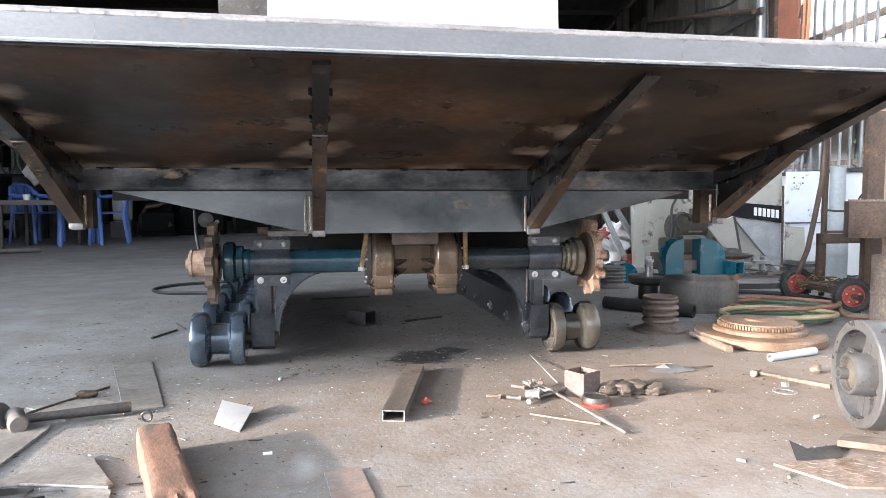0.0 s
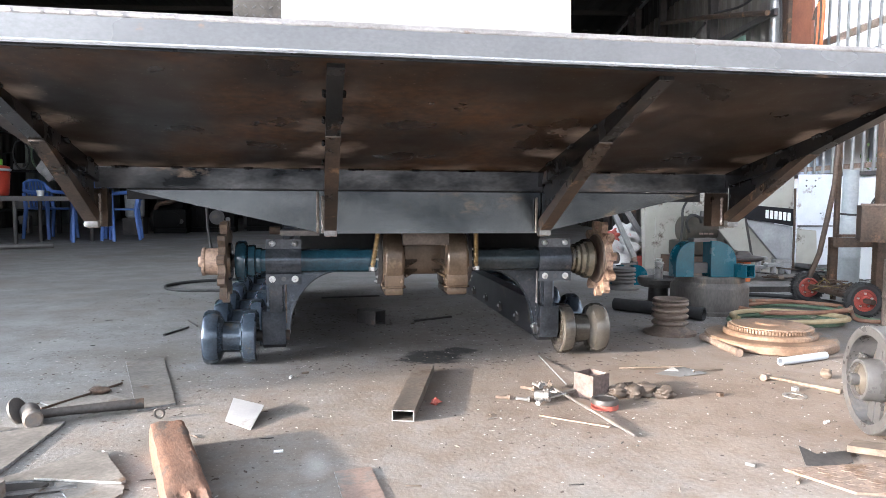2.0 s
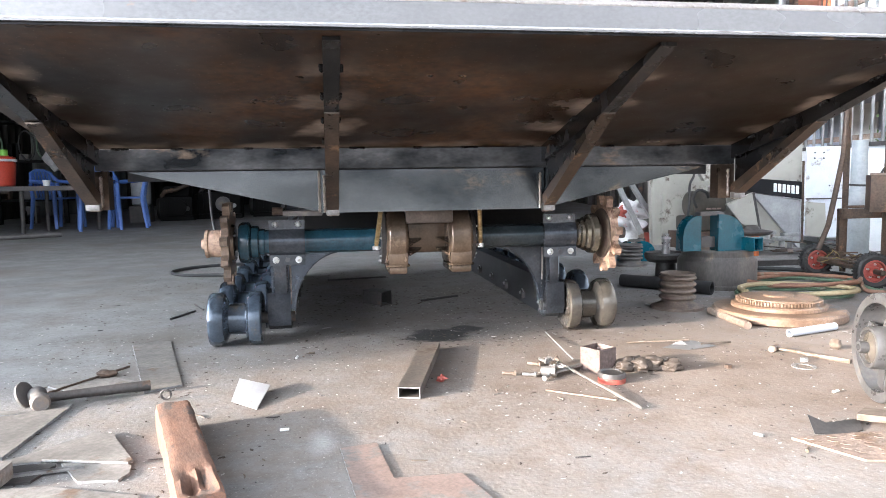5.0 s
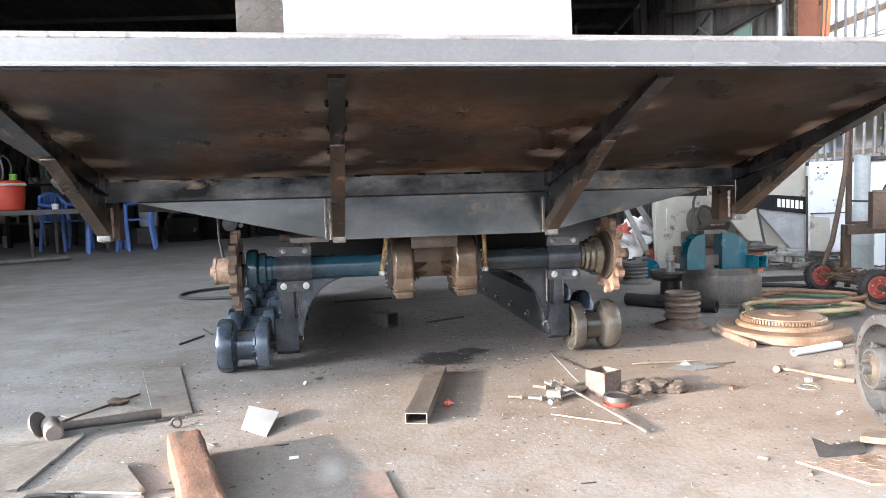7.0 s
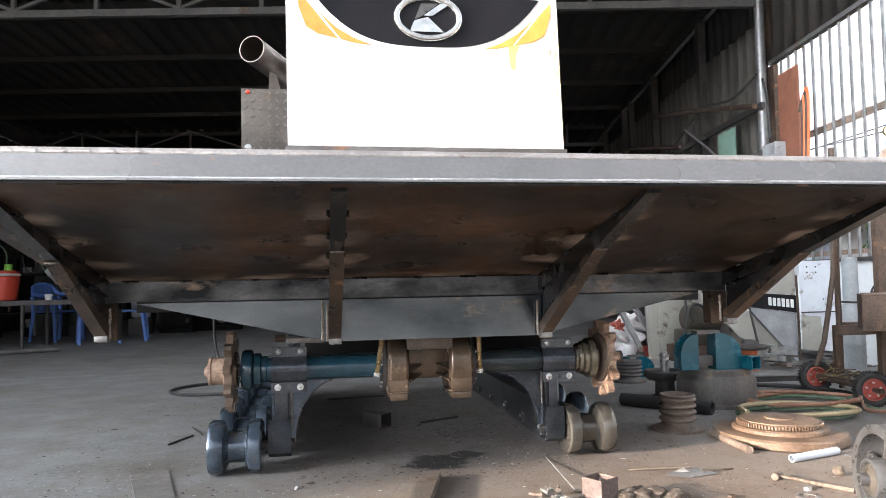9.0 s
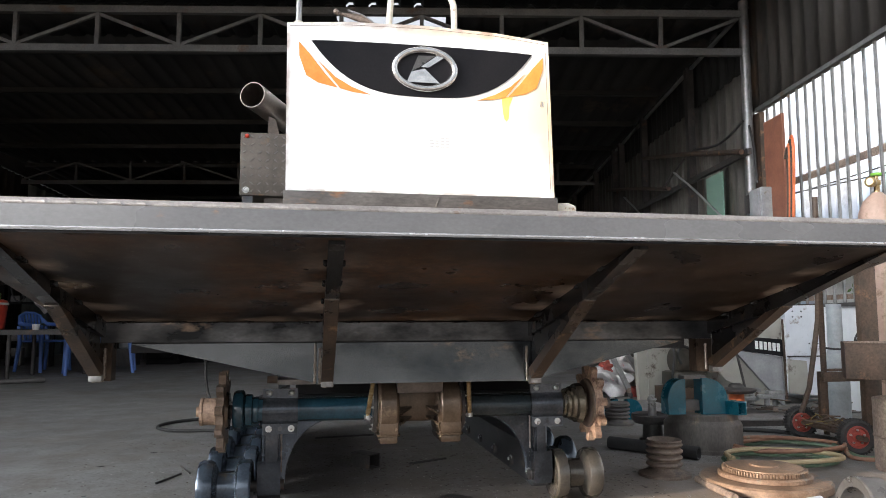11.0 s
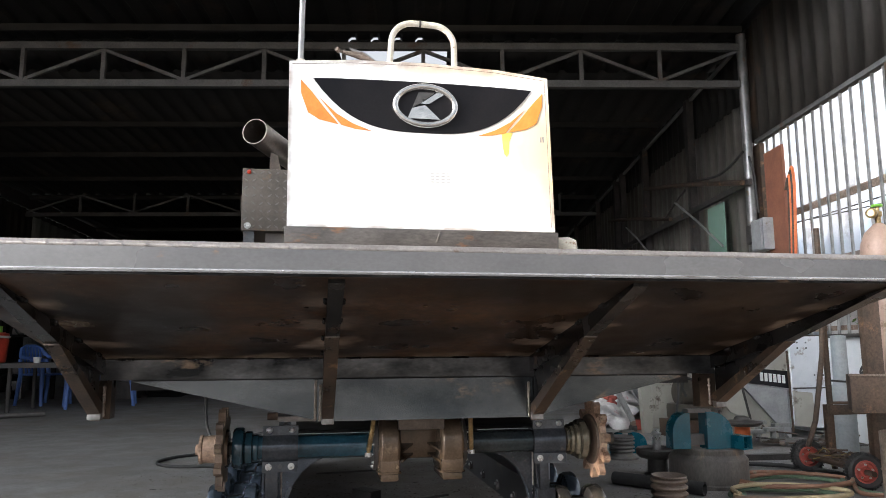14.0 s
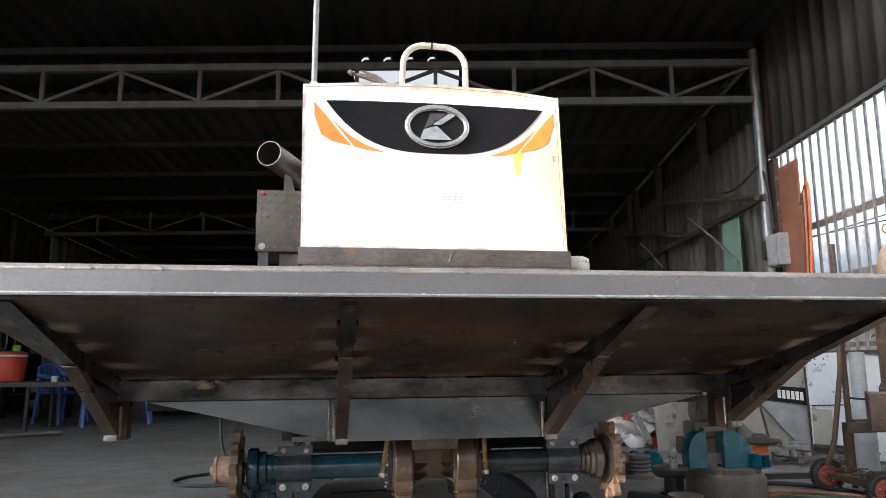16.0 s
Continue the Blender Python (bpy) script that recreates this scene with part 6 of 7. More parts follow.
solid("square_tube_stub", B().hollow((-0.155, 3.19, 0.034), (-0.075, 3.09, 0.034), 0.068, 0.066, 0.004), "dark_iron", "short dark square tube stub under the carrier", "tube", at=(-0.12, 3.14, 0))
plate("scrap_plate", [(-1.06, 2.44), (-0.98, 2.50), (-0.935, 2.48), (-0.778, 1.87), (-0.872, 1.815)], 0.006, "flat_steel", "flat rectangular steel plate offcut on the floor", "plate", "plate offcuts")
plate("scrap_plate", [(-1.17, 1.94), (-1.0, 2.0), (-0.90, 1.92), (-0.87, 1.86), (-1.02, 1.80)], 0.005, "flat_steel", "flat steel plate offcut under the sledgehammer", "plate", "plate offcuts")
plate("scrap_plate", [(-1.035, 1.735), (-1.032, 1.700), (-1.055, 1.360), (-1.50, 1.25), (-1.50, 1.60), (-1.14, 1.665)], 0.008, "flat_steel", "large tapered steel plate offcut on the floor", "plate", "plate offcuts")
plate("scrap_plate", [(-1.145, 1.672), (-1.50, 1.61), (-1.50, 1.72), (-1.16, 1.70)], 0.008, "flat_steel", "narrow steel plate offcut beside another", "plate", "plate offcuts")
plate("scrap_plate", [(-0.96, 1.318), (-0.900, 1.478), (-0.845, 1.444), (-0.838, 1.420), (-0.765, 1.276), (-0.772, 1.266)], 0.006, "flat_steel", "pointed steel plate offcut lying on another", "plate", "plate offcuts", 0.0065)
plate("scrap_plate", [(-1.06, 1.318), (-0.895, 1.500), (-0.915, 1.440), (-0.965, 1.325)], 0.005, "flat_steel", "thin pointed steel plate offcut on the floor", "plate", "plate offcuts")
plate("scrap_plate", [(-0.915, 1.30), (-0.860, 1.335), (-0.765, 1.262), (-0.758, 1.222), (-0.772, 1.190), (-0.850, 1.198)], 0.006, "flat_steel", "small steel plate offcut partly under another", "plate", "plate offcuts")
plate("scrap_plate", [(-1.08, 1.300), (-0.985, 1.310), (-0.925, 1.300), (-0.945, 1.215), (-1.10, 1.215)], 0.006, "dark_iron", "dark steel plate offcut on the floor", "plate", "plate offcuts")
plate("scrap_plate", [(-1.04, 1.190), (-0.905, 1.185), (-0.710, 1.105), (-0.715, 0.97), (-1.02, 0.96)], 0.006, "flat_steel", "flat steel plate offcut on the floor", "plate", "plate offcuts")
plate("scrap_plate", [(-0.33, 1.275), (-0.248, 1.29), (-0.228, 1.092), (-0.092, 1.092), (-0.055, 0.97), (-0.30, 0.96)], 0.005, "pink_plate", "L-shaped flame-cut steel plate on the floor", "plate", "plate offcuts")
bsh = B()
grid = []
for k in range(7):
    row = []
    for q in range(7):
        a, c = k / 6, q / 6
        lo_, hi_ = Vector((-0.615, 1.685, 0.0015)).lerp(Vector((-0.54, 1.60, 0.0015)), a), Vector((-0.605, 1.795, 0.034)).lerp(Vector((-0.515, 1.735, 0.026)), a)
        row.append(bsh.bm.verts.new(lo_.lerp(hi_, c)))
    grid.append(row)
for k in range(6):
    for q in range(6):
        bsh.bm.faces.new((grid[k][q], grid[k + 1][q], grid[k + 1][q + 1], grid[k][q + 1]))
bsh = thick(solid("bent_sheet", bsh, "flat_sheet", "pale bent square of sheet metal", "sheet metal", at=(-0.57, 1.69, 0)), 0.002)
bsh.data.polygons.foreach_set("use_smooth", [False] * len(bsh.data.polygons))

bc = thing("bent_channel", (-1.10, 1.24, 0), "folded pale grey sheet-steel channel on the plates", "channel")
part("top", B().prism([(-1.36, 1.31), (-1.066, 1.275), (-0.985, 1.242), (-0.990, 1.186), (-1.34, 1.20)], xy, 0.036, 0.040), "flat_steel", bc)
part("side", B().raw([(-0.985, 1.242, 0.0355), (-0.990, 1.186, 0.0355), (-0.990, 1.186, 0.007), (-0.985, 1.242, 0.007), (-0.989, 1.242, 0.0355), (-0.994, 1.186, 0.0355), (-0.994, 1.186, 0.007), (-0.989, 1.242, 0.007)], [(0, 1, 2, 3), (7, 6, 5, 4), (0, 4, 5, 1), (1, 5, 6, 2), (2, 6, 7, 3), (3, 7, 4, 0)]), "flat_steel", bc)
part("front", B().raw([(-1.34, 1.20, 0.0355), (-0.995, 1.186, 0.0355), (-0.995, 1.186, 0.007), (-1.34, 1.20, 0.007), (-1.34, 1.204, 0.0355), (-0.995, 1.190, 0.0355), (-0.995, 1.190, 0.007), (-1.34, 1.204, 0.007)], [(3, 2, 1, 0), (4, 5, 6, 7), (0, 1, 5, 4), (1, 2, 6, 5), (2, 3, 7, 6), (3, 0, 4, 7)]), "flat_steel", bc)

# timber block
wd = B()
L, W, H = 0.575, 0.080, 0.070
cells, ring = 60, []
CROSS = [(-1, 0.0), (-1.01, 0.35), (-1, 0.72), (-0.93, 0.94), (-0.7, 1.0), (-0.45, 1.0), (-0.2, 1.0), (0.05, 1.0), (0.3, 1.0), (0.55, 1.0), (0.78, 0.99), (0.95, 0.92), (1, 0.7), (1.01, 0.35), (1, 0.0)]
for k in range(cells + 1):
    u = k / cells
    row = []
    for du, dv in CROSS:
        n1 = noise.noise(Vector((du * 1.3, u * 9, dv * 2)))
        n2 = noise.noise(Vector((du * 5, u * 40, dv * 6)))
        px = du * W / 2 * (1 + 0.015 * math.sin(9 * u)) + 0.0016 * n1 + 0.0007 * n2
        pz = dv * H * (1 - 0.02 * math.sin(7 * u)) + (0.0016 * n1 + 0.0011 * n2 if dv > 0 else 0)
        if u < 0.26 and dv > 0.97:
            pz -= max(0.0, 0.020 * math.sin(math.pi * min(1, u / 0.26)) * (0.4 + noise.noise(Vector((du * 4.5, u * 5, 7)))) * (1 - abs(du + 0.1)) * 2)
        row.append(wd.bm.verts.new((px, -L / 2 + L * u + (0.006 * noise.noise(Vector((du * 3, dv * 3, 1))) if k in (0, cells) else 0), max(pz, 0.0))))
    ring.append(row)
for a, c in zip(ring, ring[1:]):
    for k in range(len(CROSS)):
        q = (k + 1) % len(CROSS)
        wd.bm.faces.new((a[k], a[q], c[q], c[k]))
wd.bm.faces.new(ring[0][::-1])
wd.bm.faces.new(ring[-1])
m = Matrix.Translation((-0.645, 1.213, 0)) @ Matrix.Rotation(radians(16), 4, "Z")
solid("timber_block", wd, "wood", "weathered reddish timber block with split end", "timber", m=m)

# sledgehammer
hm = thing("sledgehammer", (-1.12, 1.78, 0), "sledgehammer with a worn dark handle on the floor", "hammer")
part("head", B().lathe([(0.0, -0.052), (0.020, -0.052), (0.0245, -0.046), (0.0245, -0.026), (0.020, -0.018), (0.020, 0.018), (0.0245, 0.026), (0.0245, 0.046), (0.020, 0.052), (0, 0.052)], (-1.118, 1.735, 0.0255), (0.42, -0.9, 0), 24), "grey_iron", hm)
part("handle", B().sweep([(-1.12, 1.735, 0.026), (-1.03, 1.765, 0.026), (-0.94, 1.795, 0.024), (-0.855, 1.822, 0.022)], [0.013, 0.012, 0.014, 0.015], 12), "dark_iron", hm)
solid("iron_disc", B().lathe([(0.0, -0.003), (0.036, -0.003), (0.036, 0.003), (0, 0.003)], (-1.163, 1.765, 0.031), (0.9, -0.2, 0.35), 32), "grey_iron", "small pale steel disc leaning by the hammer", "disc", at=(-1.165, 1.765, 0))
solid("thin_rod", B().cyl((-1.14, 1.86, 0.006), (-0.99, 2.12, 0.006), 0.004, n=8), "rust", "thin rusty rod on the floor", "rod", "thin rods", at=(-1.06, 1.99, 0))
solid("iron_lump", B().blob((-1.03, 2.02, 0.012), 0.021, 3, 0.5, 3, (1.4, 0.8, 0.6)), "rust", "small rusty iron lump", "scrap", at=(-1.03, 2.02, 0))
ringp = [(-0.795 + 0.013 * math.cos(a / 10 * 2 * math.pi), 1.735, 0.017 + 0.013 * math.sin(a / 10 * 2 * math.pi)) for a in range(10)]
solid("steel_ring", B().sweep(ringp, 0.0035, 8, True), "dark_iron", "small dark steel ring on the floor", "ring", at=(-0.795, 1.735, 0))
solid("flat_bar", B().beam((-1.15, 1.215, 0.008), (-0.86, 1.27, 0.008), 0.012, 0.006), "dull_zinc", "pale thin flat bar across the plates", "bar", at=(-1.0, 1.24, 0))

# heap by the upright tube stub
ub = thing("upright_tube_stub", (0.47, 1.78, 0), "pinkish rusty square tube stub standing upright", "tube")
ubm = Matrix.Translation((0.468, 1.775, 0)) @ Matrix.Rotation(radians(28), 4, "Z")
part("stub", B().hollow((0, 0, 0), (0, 0, 0.075), 0.076, 0.076, 0.004).moved(ubm), "stub_pink", ub)
tp = thing("tape_roll", (0.462, 1.655, 0), "red tape roll with a dark grit-covered rim", "tape")
part("roll", B().pipe((0.462, 1.655, 0), (0.462, 1.655, 0.014), 0.040, 0.010, 32), "red_paint", tp)
part("grit_rim", B().lathe([(0.029, 0.0145), (0.0405, 0.0145), (0.0405, 0.024), (0.038, 0.029), (0.032, 0.030), (0.029, 0.026)], (0.462, 1.655, 0), (0, 0, 1), 32), "dark_iron", tp)
part("grit", B().lathe([(0.0, 0.014), (0.0295, 0.016), (0.0295, 0.018), (0, 0.020)], (0.462, 1.655, 0), (0, 0, 1), 24), "paper", tp)
for k, (x, y, r) in enumerate(((0.545, 1.745, 0.030), (0.590, 1.735, 0.030), (0.628, 1.745, 0.034), (0.685, 1.725, 0.028), (0.60, 1.79, 0.026), (0.655, 1.78, 0.022))):
    solid("clay_lump", B().blob((x, y, r * 0.62), r, k + 5, 0.5, 3, (1.2, 0.85, 0.72)), "lump", "dry brown clay lump on the floor", "lump", "clay lumps", at=(x, y, 0))
solid("welding_rod", B().cyl((0.475, 2.33, 0.003), (0.395, 1.80, 0.035), 0.0025, n=6), "galv", "thin pale welding rod", "rod", "thin rods", at=(0.43, 2.05, 0))
rr = B()
random.seed(8)
pr = [Vector((0.345, 1.89, 0.022)).lerp(Vector((0.432, 1.385, 0.008)), k / 24) for k in range(25)]
rr.sweep(pr, [0.0045 + random.uniform(-0.0014, 0.0014) for _ in pr], 8)
solid("crusted_rod", rr, "grey_iron", "slag-crusted steel rod on the floor", "rod", "thin rods", at=(0.39, 1.64, 0))
solid("angle_strip", B().beam((0.247, 1.60, 0.005), (0.402, 1.475, 0.005), 0.013, 0.004), "rust_light", "rusty flat strip on the floor", "strip", at=(0.32, 1.54, 0))
solid("pipe_fitting", B().lathe([(0.011, -0.024), (0.0145, -0.024), (0.0145, 0.006), (0.0175, 0.008), (0.0175, 0.020), (0.0115, 0.021), (0.009, -0.01)], (0.302, 1.742, 0.0178), (0.85, -0.5, 0.1), 24), "dull_zinc", "short pale pipe fitting on the floor", "fitting", at=(0.295, 1.745, 0))
random.seed(31)
for k, (x, y, z, ang) in enumerate(((0.20, 1.775, 0.007, 2.9), (0.255, 1.745, 0.007, 2.7), (0.33, 1.80, 0.012, 0.5), (0.352, 1.83, 0.026, 1.2), (0.335, 1.86, 0.018, 0.2), (0.36, 1.79, 0.012, 2.2), (0.30, 1.85, 0.010, 2.6), (0.31, 1.80, 0.030, 1.9), (0.275, 1.70, 0.008, 0.9))):
    d = Vector((math.cos(ang), math.sin(ang), 0.05))
    bt = thing("loose_bolt", (x, y, 0), "loose pale hex bolt in the small heap", "bolt", "loose bolts")
    part("shank", B().cyl(Vector((x, y, z)), Vector((x, y, z)) + d * 0.036, 0.0050, n=10), "dull_zinc" if k % 3 else "rust_light", bt)
    part("head", B().lathe([(0.0085, -0.007), (0.0085, 0.0)], (x, y, z + 0.002), d, 6), "dull_zinc" if k % 3 else "rust_light", bt)
solid("steel_strip", B().beam((0.315, 1.735, 0.014), (0.44, 1.80, 0.020), 0.016, 0.006), "flat_steel", "short flat steel strip in the small heap", "strip", at=(0.37, 1.77, 0))
pp = thing("paper_scrap", (0.9, 2.0, 0), "crumpled grey paper scrap with a stick", "paper")
part("sheet", B().raw([(0.79, 2.00, 0.002), (0.86, 1.95, 0.002), (0.98, 1.975, 0.004), (0.92, 2.03, 0.014), (0.87, 2.02, 0.020), (0.84, 2.03, 0.004), (0.88, 1.99, 0.010)], [(0, 1, 6), (1, 2, 6), (2, 3, 6), (3, 4, 6), (4, 5, 6), (5, 0, 6)]), "paper", pp)
part("stick", B().cyl((0.70, 2.09, 0.004), (0.90, 2.01, 0.022), 0.003, n=6), "plywood", pp)
part("stick", B().cyl((0.93, 1.99, 0.010), (1.06, 2.02, 0.004), 0.003, n=6), "plywood", pp)
solid("brown_pipe", B().cyl((1.275, 2.53, 0.016), (1.245, 2.205, 0.016), 0.0155, n=16), "rust_light", "short tan pipe on the floor", "pipe", "short pipes", at=(1.26, 2.37, 0))
solid("white_pipe", B().pipe((1.315, 2.056, 0.015), (1.556, 2.126, 0.015), 0.0145, 0.003, 20), "white_panel", "short white painted pipe on the floor", "pipe", "short pipes", at=(1.43, 2.09, 0))
mal = thing("club_hammer", (1.14, 1.87, 0), "old hammer with a tan wooden handle", "hammer")
part("head", B().lathe([(0.010, 0.0), (0.0125, 0.003), (0.0125, 0.014), (0.010, 0.018), (0.010, 0.030), (0.0125, 0.034), (0.0125, 0.045), (0.010, 0.048)], (1.110, 1.858, 0.0125), (0.85, 0.53, 0), 16), "rust_light", mal)
part("handle", B().sweep([(1.131, 1.871, 0.0125), (1.165, 1.82, 0.012), (1.200, 1.765, 0.010), (1.257, 1.673, 0.009)], [0.005, 0.0055, 0.0065, 0.0085], 10), "plywood", mal)
solid("wooden_knob", B().blob((1.353, 1.863, 0.017), 0.018, 2, 0.2, 3), "plywood", "small tan wooden knob on the floor", "knob", at=(1.353, 1.863, 0))
solid("steel_washer", B().pipe((1.10, 1.68, 0), (1.10, 1.68, 0.003), 0.036, 0.012, 30), "flat_steel", "flat steel washer on the floor", "washer", at=(1.10, 1.68, 0))
solid("hex_nut", B().lathe([(0.006, 0), (0.012, 0), (0.012, 0.010), (0.006, 0.010)], (0.87, 1.72, 0), (0, 0, 1), 6), "rust", "small rusty hex nut on the floor", "nut", "loose nuts", at=(0.87, 1.72, 0))
solid("hex_nut", B().lathe([(0.006, 0), (0.013, 0), (0.013, 0.011), (0.006, 0.011)], (1.145, 1.74, 0), (0, 0, 1), 6), "galv", "small pale hex nut on the floor", "nut", "loose nuts", at=(1.145, 1.74, 0))
ck = thing("checker_plate_offcut", (0.672, 1.135, 0), "rusty tan checker-plate offcut lying on the floor", "plate")
part("plate", B().prism([(0.672, 1.135), (0.74, 0.99), (0.86, 0.96), (1.10, 1.01), (1.05, 1.13)], xy, 0.0005, 0.006), "rust_light", ck, bev=0.001)
for r in range(7):
    for c in range(14):
        px, py, a = 0.70 + 0.029 * c + 0.0145 * (r % 2), 0.985 + 0.022 * r, radians(20 if (r + c) % 2 else -40)
        if px < 0.685 + (1.135 - py) * 0.47 or px > 1.03 or py > 1.122 or (px < 0.86 and py < 1.0):
            continue
        d, e = Vector((math.cos(a), math.sin(a))) * 0.010, Vector((-math.sin(a), math.cos(a))) * 0.0026
        part("tread_bar", B().prism([(px - d.x, py - d.y), (px + e.x, py + e.y), (px + d.x, py + d.y), (px - e.x, py - e.y)], xy, 0.006, 0.0069), "rust_light", ck)
solid("bent_plate", B().raw([(0.745, 1.155, 0.001), (0.765, 1.21, 0.028), (0.80, 1.19, 0.012), (0.90, 1.205, 0.010), (0.865, 1.15, 0.004), (0.80, 1.13, 0.001), (0.745, 1.155, -0.001), (0.767, 1.212, 0.025), (0.802, 1.192, 0.009), (0.902, 1.207, 0.007), (0.867, 1.152, 0.001), (0.80, 1.13, -0.001)], [(0, 1, 2, 5), (2, 3, 4, 5), (6, 11, 8, 7), (8, 11, 10, 9), (0, 6, 7, 1), (1, 7, 8, 2), (2, 8, 9, 3), (3, 9, 10, 4), (4, 10, 11, 5), (5, 11, 6, 0)]), "dark_iron", "bent dark sheet-metal scrap", "scrap", at=(0.82, 1.17, 0))
plate("board_offcut", [(0.88, 1.19), (0.93, 1.225), (1.08, 1.13), (1.05, 1.07)], 0.016, "plywood", "pale brown board offcut on the floor", "board", z=0.012)
for k, (x, y, a, c) in enumerate(((0.655, 1.06, 0.8, "plywood"), (-0.42, 2.18, 0.3, "plywood"), (-0.46, 2.12, 1.4, "white_plastic"), (-0.47, 1.42, 0.1, "white_plastic"), (0.62, 1.16, 2.2, "paper"), (1.0, 1.42, 0.4, "white_plastic"))):
    d = Vector((math.cos(a), math.sin(a), 0)) * 0.022
    solid("stub", B().cyl((x, y, 0.0042), Vector((x, y, 0.0042)) + d, 0.004, n=8), c, "tiny pale stub lying on the floor", "stub", "floor stubs", at=(x, y, 0))
solid("red_wrapper", B().blob((-0.025, 1.755, 0.010), 0.015, 4, 0.9, 2, (1, 0.8, 0.7)), "red_paint", "small red and white wrapper on the floor", "wrapper", at=(-0.025, 1.795, 0))
for k, (a, c, r) in enumerate((((-1.03, 2.94, 0.005), (-0.955, 3.10, 0.008), 0.005), ((-0.99, 3.30, 0.006), (-0.90, 3.00, 0.03), 0.004), ((0.10, 3.15, 0.004), (0.30, 3.25, 0.004), 0.006), ((-0.35, 4.0, 0.005), (0.0, 4.05, 0.005), 0.006))):
    solid("thin_rod", B().cyl(a, c, r, n=8), "dark_iron", "thin dark rod on the floor", "rod", "thin rods", at=(a[0], a[1], 0))
hose([(-0.88, 4.35, 0.012), (-1.05, 4.38, 0.012), (-1.25, 4.42, 0.012), (-1.36, 4.60, 0.012), (-1.28, 4.82, 0.012), (-1.05, 4.95, 0.012), (-0.80, 4.98, 0.012), (-0.6, 4.9, 0.012)], 0.0105, "black_rubber", "black cable looped on the floor", "cables")
hose([(-0.84, 2.9, 0.70), (-0.835, 2.9, 0.57), (-0.83, 2.9, 0.45), (-0.81, 2.88, 0.37), (-0.76, 2.80, 0.34), (-0.72, 2.70, 0.36), (-0.50, 2.62, 0.42), (-0.44, 2.62, 0.51)], 0.006, "black_rubber", "thin black cable hanging from the carrier", "cables")

# floor grit
def grit(count, seed, x0, x1, y0, y1, sizes, bias):
    random.seed(seed)
    gr = B()
    for k in range(count):
        x, y = random.uniform(x0, x1), random.uniform(y0, y1)
        if random.random() > bias + 0.65 * noise.noise(Vector((x * 2.1, y * 2.1, seed))):
            continue
        s = random.choice(sizes)
        a = random.uniform(0, 6.28)
        c_, s_ = math.cos(a), math.sin(a)
        l = s * random.uniform(1, 2.6)
        p = [(x + c_ * l, y + s_ * l, 0), (x - s_ * s, y + c_ * s, 0), (x - c_ * l, y - s_ * l, 0), (x + s_ * s, y - c_ * s, 0), (x, y, s * 0.4)]
        gr.raw(p, [(0, 1, 4), (1, 2, 4), (2, 3, 4), (3, 0, 4)])
    return gr


solid("floor_grit", grit(8200, 77, -1.6, 1.7, 0.75, 3.6, (0.0008, 0.0010, 0.0012, 0.0015, 0.002, 0.0024, 0.0032), 0.3), "chip", "pale grit and metal chips scattered on the floor", "grit", kind="stuff")
solid("dark_swarf", grit(14000, 41, -1.5, 1.7, 1.0, 4.4, (0.0008, 0.0009, 0.0010, 0.0014, 0.0018, 0.0024, 0.0032, 0.0045), 0.36), "lump", "dark swarf and dirt crumbs scattered on the floor", "swarf", kind="stuff")

solid("dirt_crumbs", grit(3600, 43, -0.45, 1.05, 2.15, 3.5, (0.0014, 0.0018, 0.0024, 0.0032, 0.0045, 0.006), 0.34), "lump", "dark dirt crumbs round the oil stain under the carrier", "dirt", kind="stuff")

# splinters and snipped wire
random.seed(64)
for nm, mt, lab, cnt, sd in (("wood_splinters", "plywood", "pale wood splinters and straw scattered on the floor", 70, 0.0016), ("wire_snips", "dark_iron", "dark wire snips scattered on the floor", 80, 0.0014), ("bright_slivers", "dull_zinc", "bright metal slivers scattered on the floor", 60, 0.0013)):
    db = B()
    for k in range(cnt):
        p = Vector((random.gauss(0.0, 0.9), random.uniform(1.05, 3.8), 0.0025))
        a, l = random.uniform(0, 6.28), random.choice((0.006, 0.008, 0.010, 0.014, 0.02, 0.035))
        q = p + Vector((math.cos(a) * l, math.sin(a) * l, random.uniform(0, 0.003)))
        mid = p.lerp(q, 0.5) + Vector((random.uniform(-1, 1), random.uniform(-1, 1), 0)) * l * 0.12
        db.sweep([p, mid, q], [sd, sd * 1.2, sd * 0.7], 5)
    solid(nm, db, mt, lab, "debris", kind="stuff")

# ---- far left of the workshop ----
tbl = thing("steel_table", (-4.3, 8.95, 0), "low steel table with a thin top", "table")
part("tabletop", B().box((-5.6, 8.85, 0.53), (-3.22, 9.75, 0.585)), "dark_iron", tbl)
for x, y in ((-3.92, 8.90), (-5.5, 8.90), (-3.92, 9.68), (-5.5, 9.68), (-3.30, 9.68)):
    part("leg", B().cyl((x, y, 0), (x, y, 0.529), 0.024, n=12), "dark_iron", tbl)
cl = thing("water_cooler", (-4.30, 9.15, 0.586), "red water cooler with a white lid band", "cooler")
CW = (-4.30, 9.15, 0)
part("body", B().lathe([(0.20, 0.587), (0.215, 0.60), (0.235, 0.86), (0.225, 0.885)], CW, (0, 0, 1), 32), "red_plastic", cl)
part("lid_band", B().lathe([(0.242, 0.886), (0.248, 0.892), (0.248, 0.908), (0.242, 0.915)], CW, (0, 0, 1), 32), "white_plastic", cl)
part("lid", B().lathe([(0.236, 0.916), (0.232, 0.94), (0.19, 0.955), (0.0, 0.955)], CW, (0, 0, 1), 32), "red_plastic", cl)
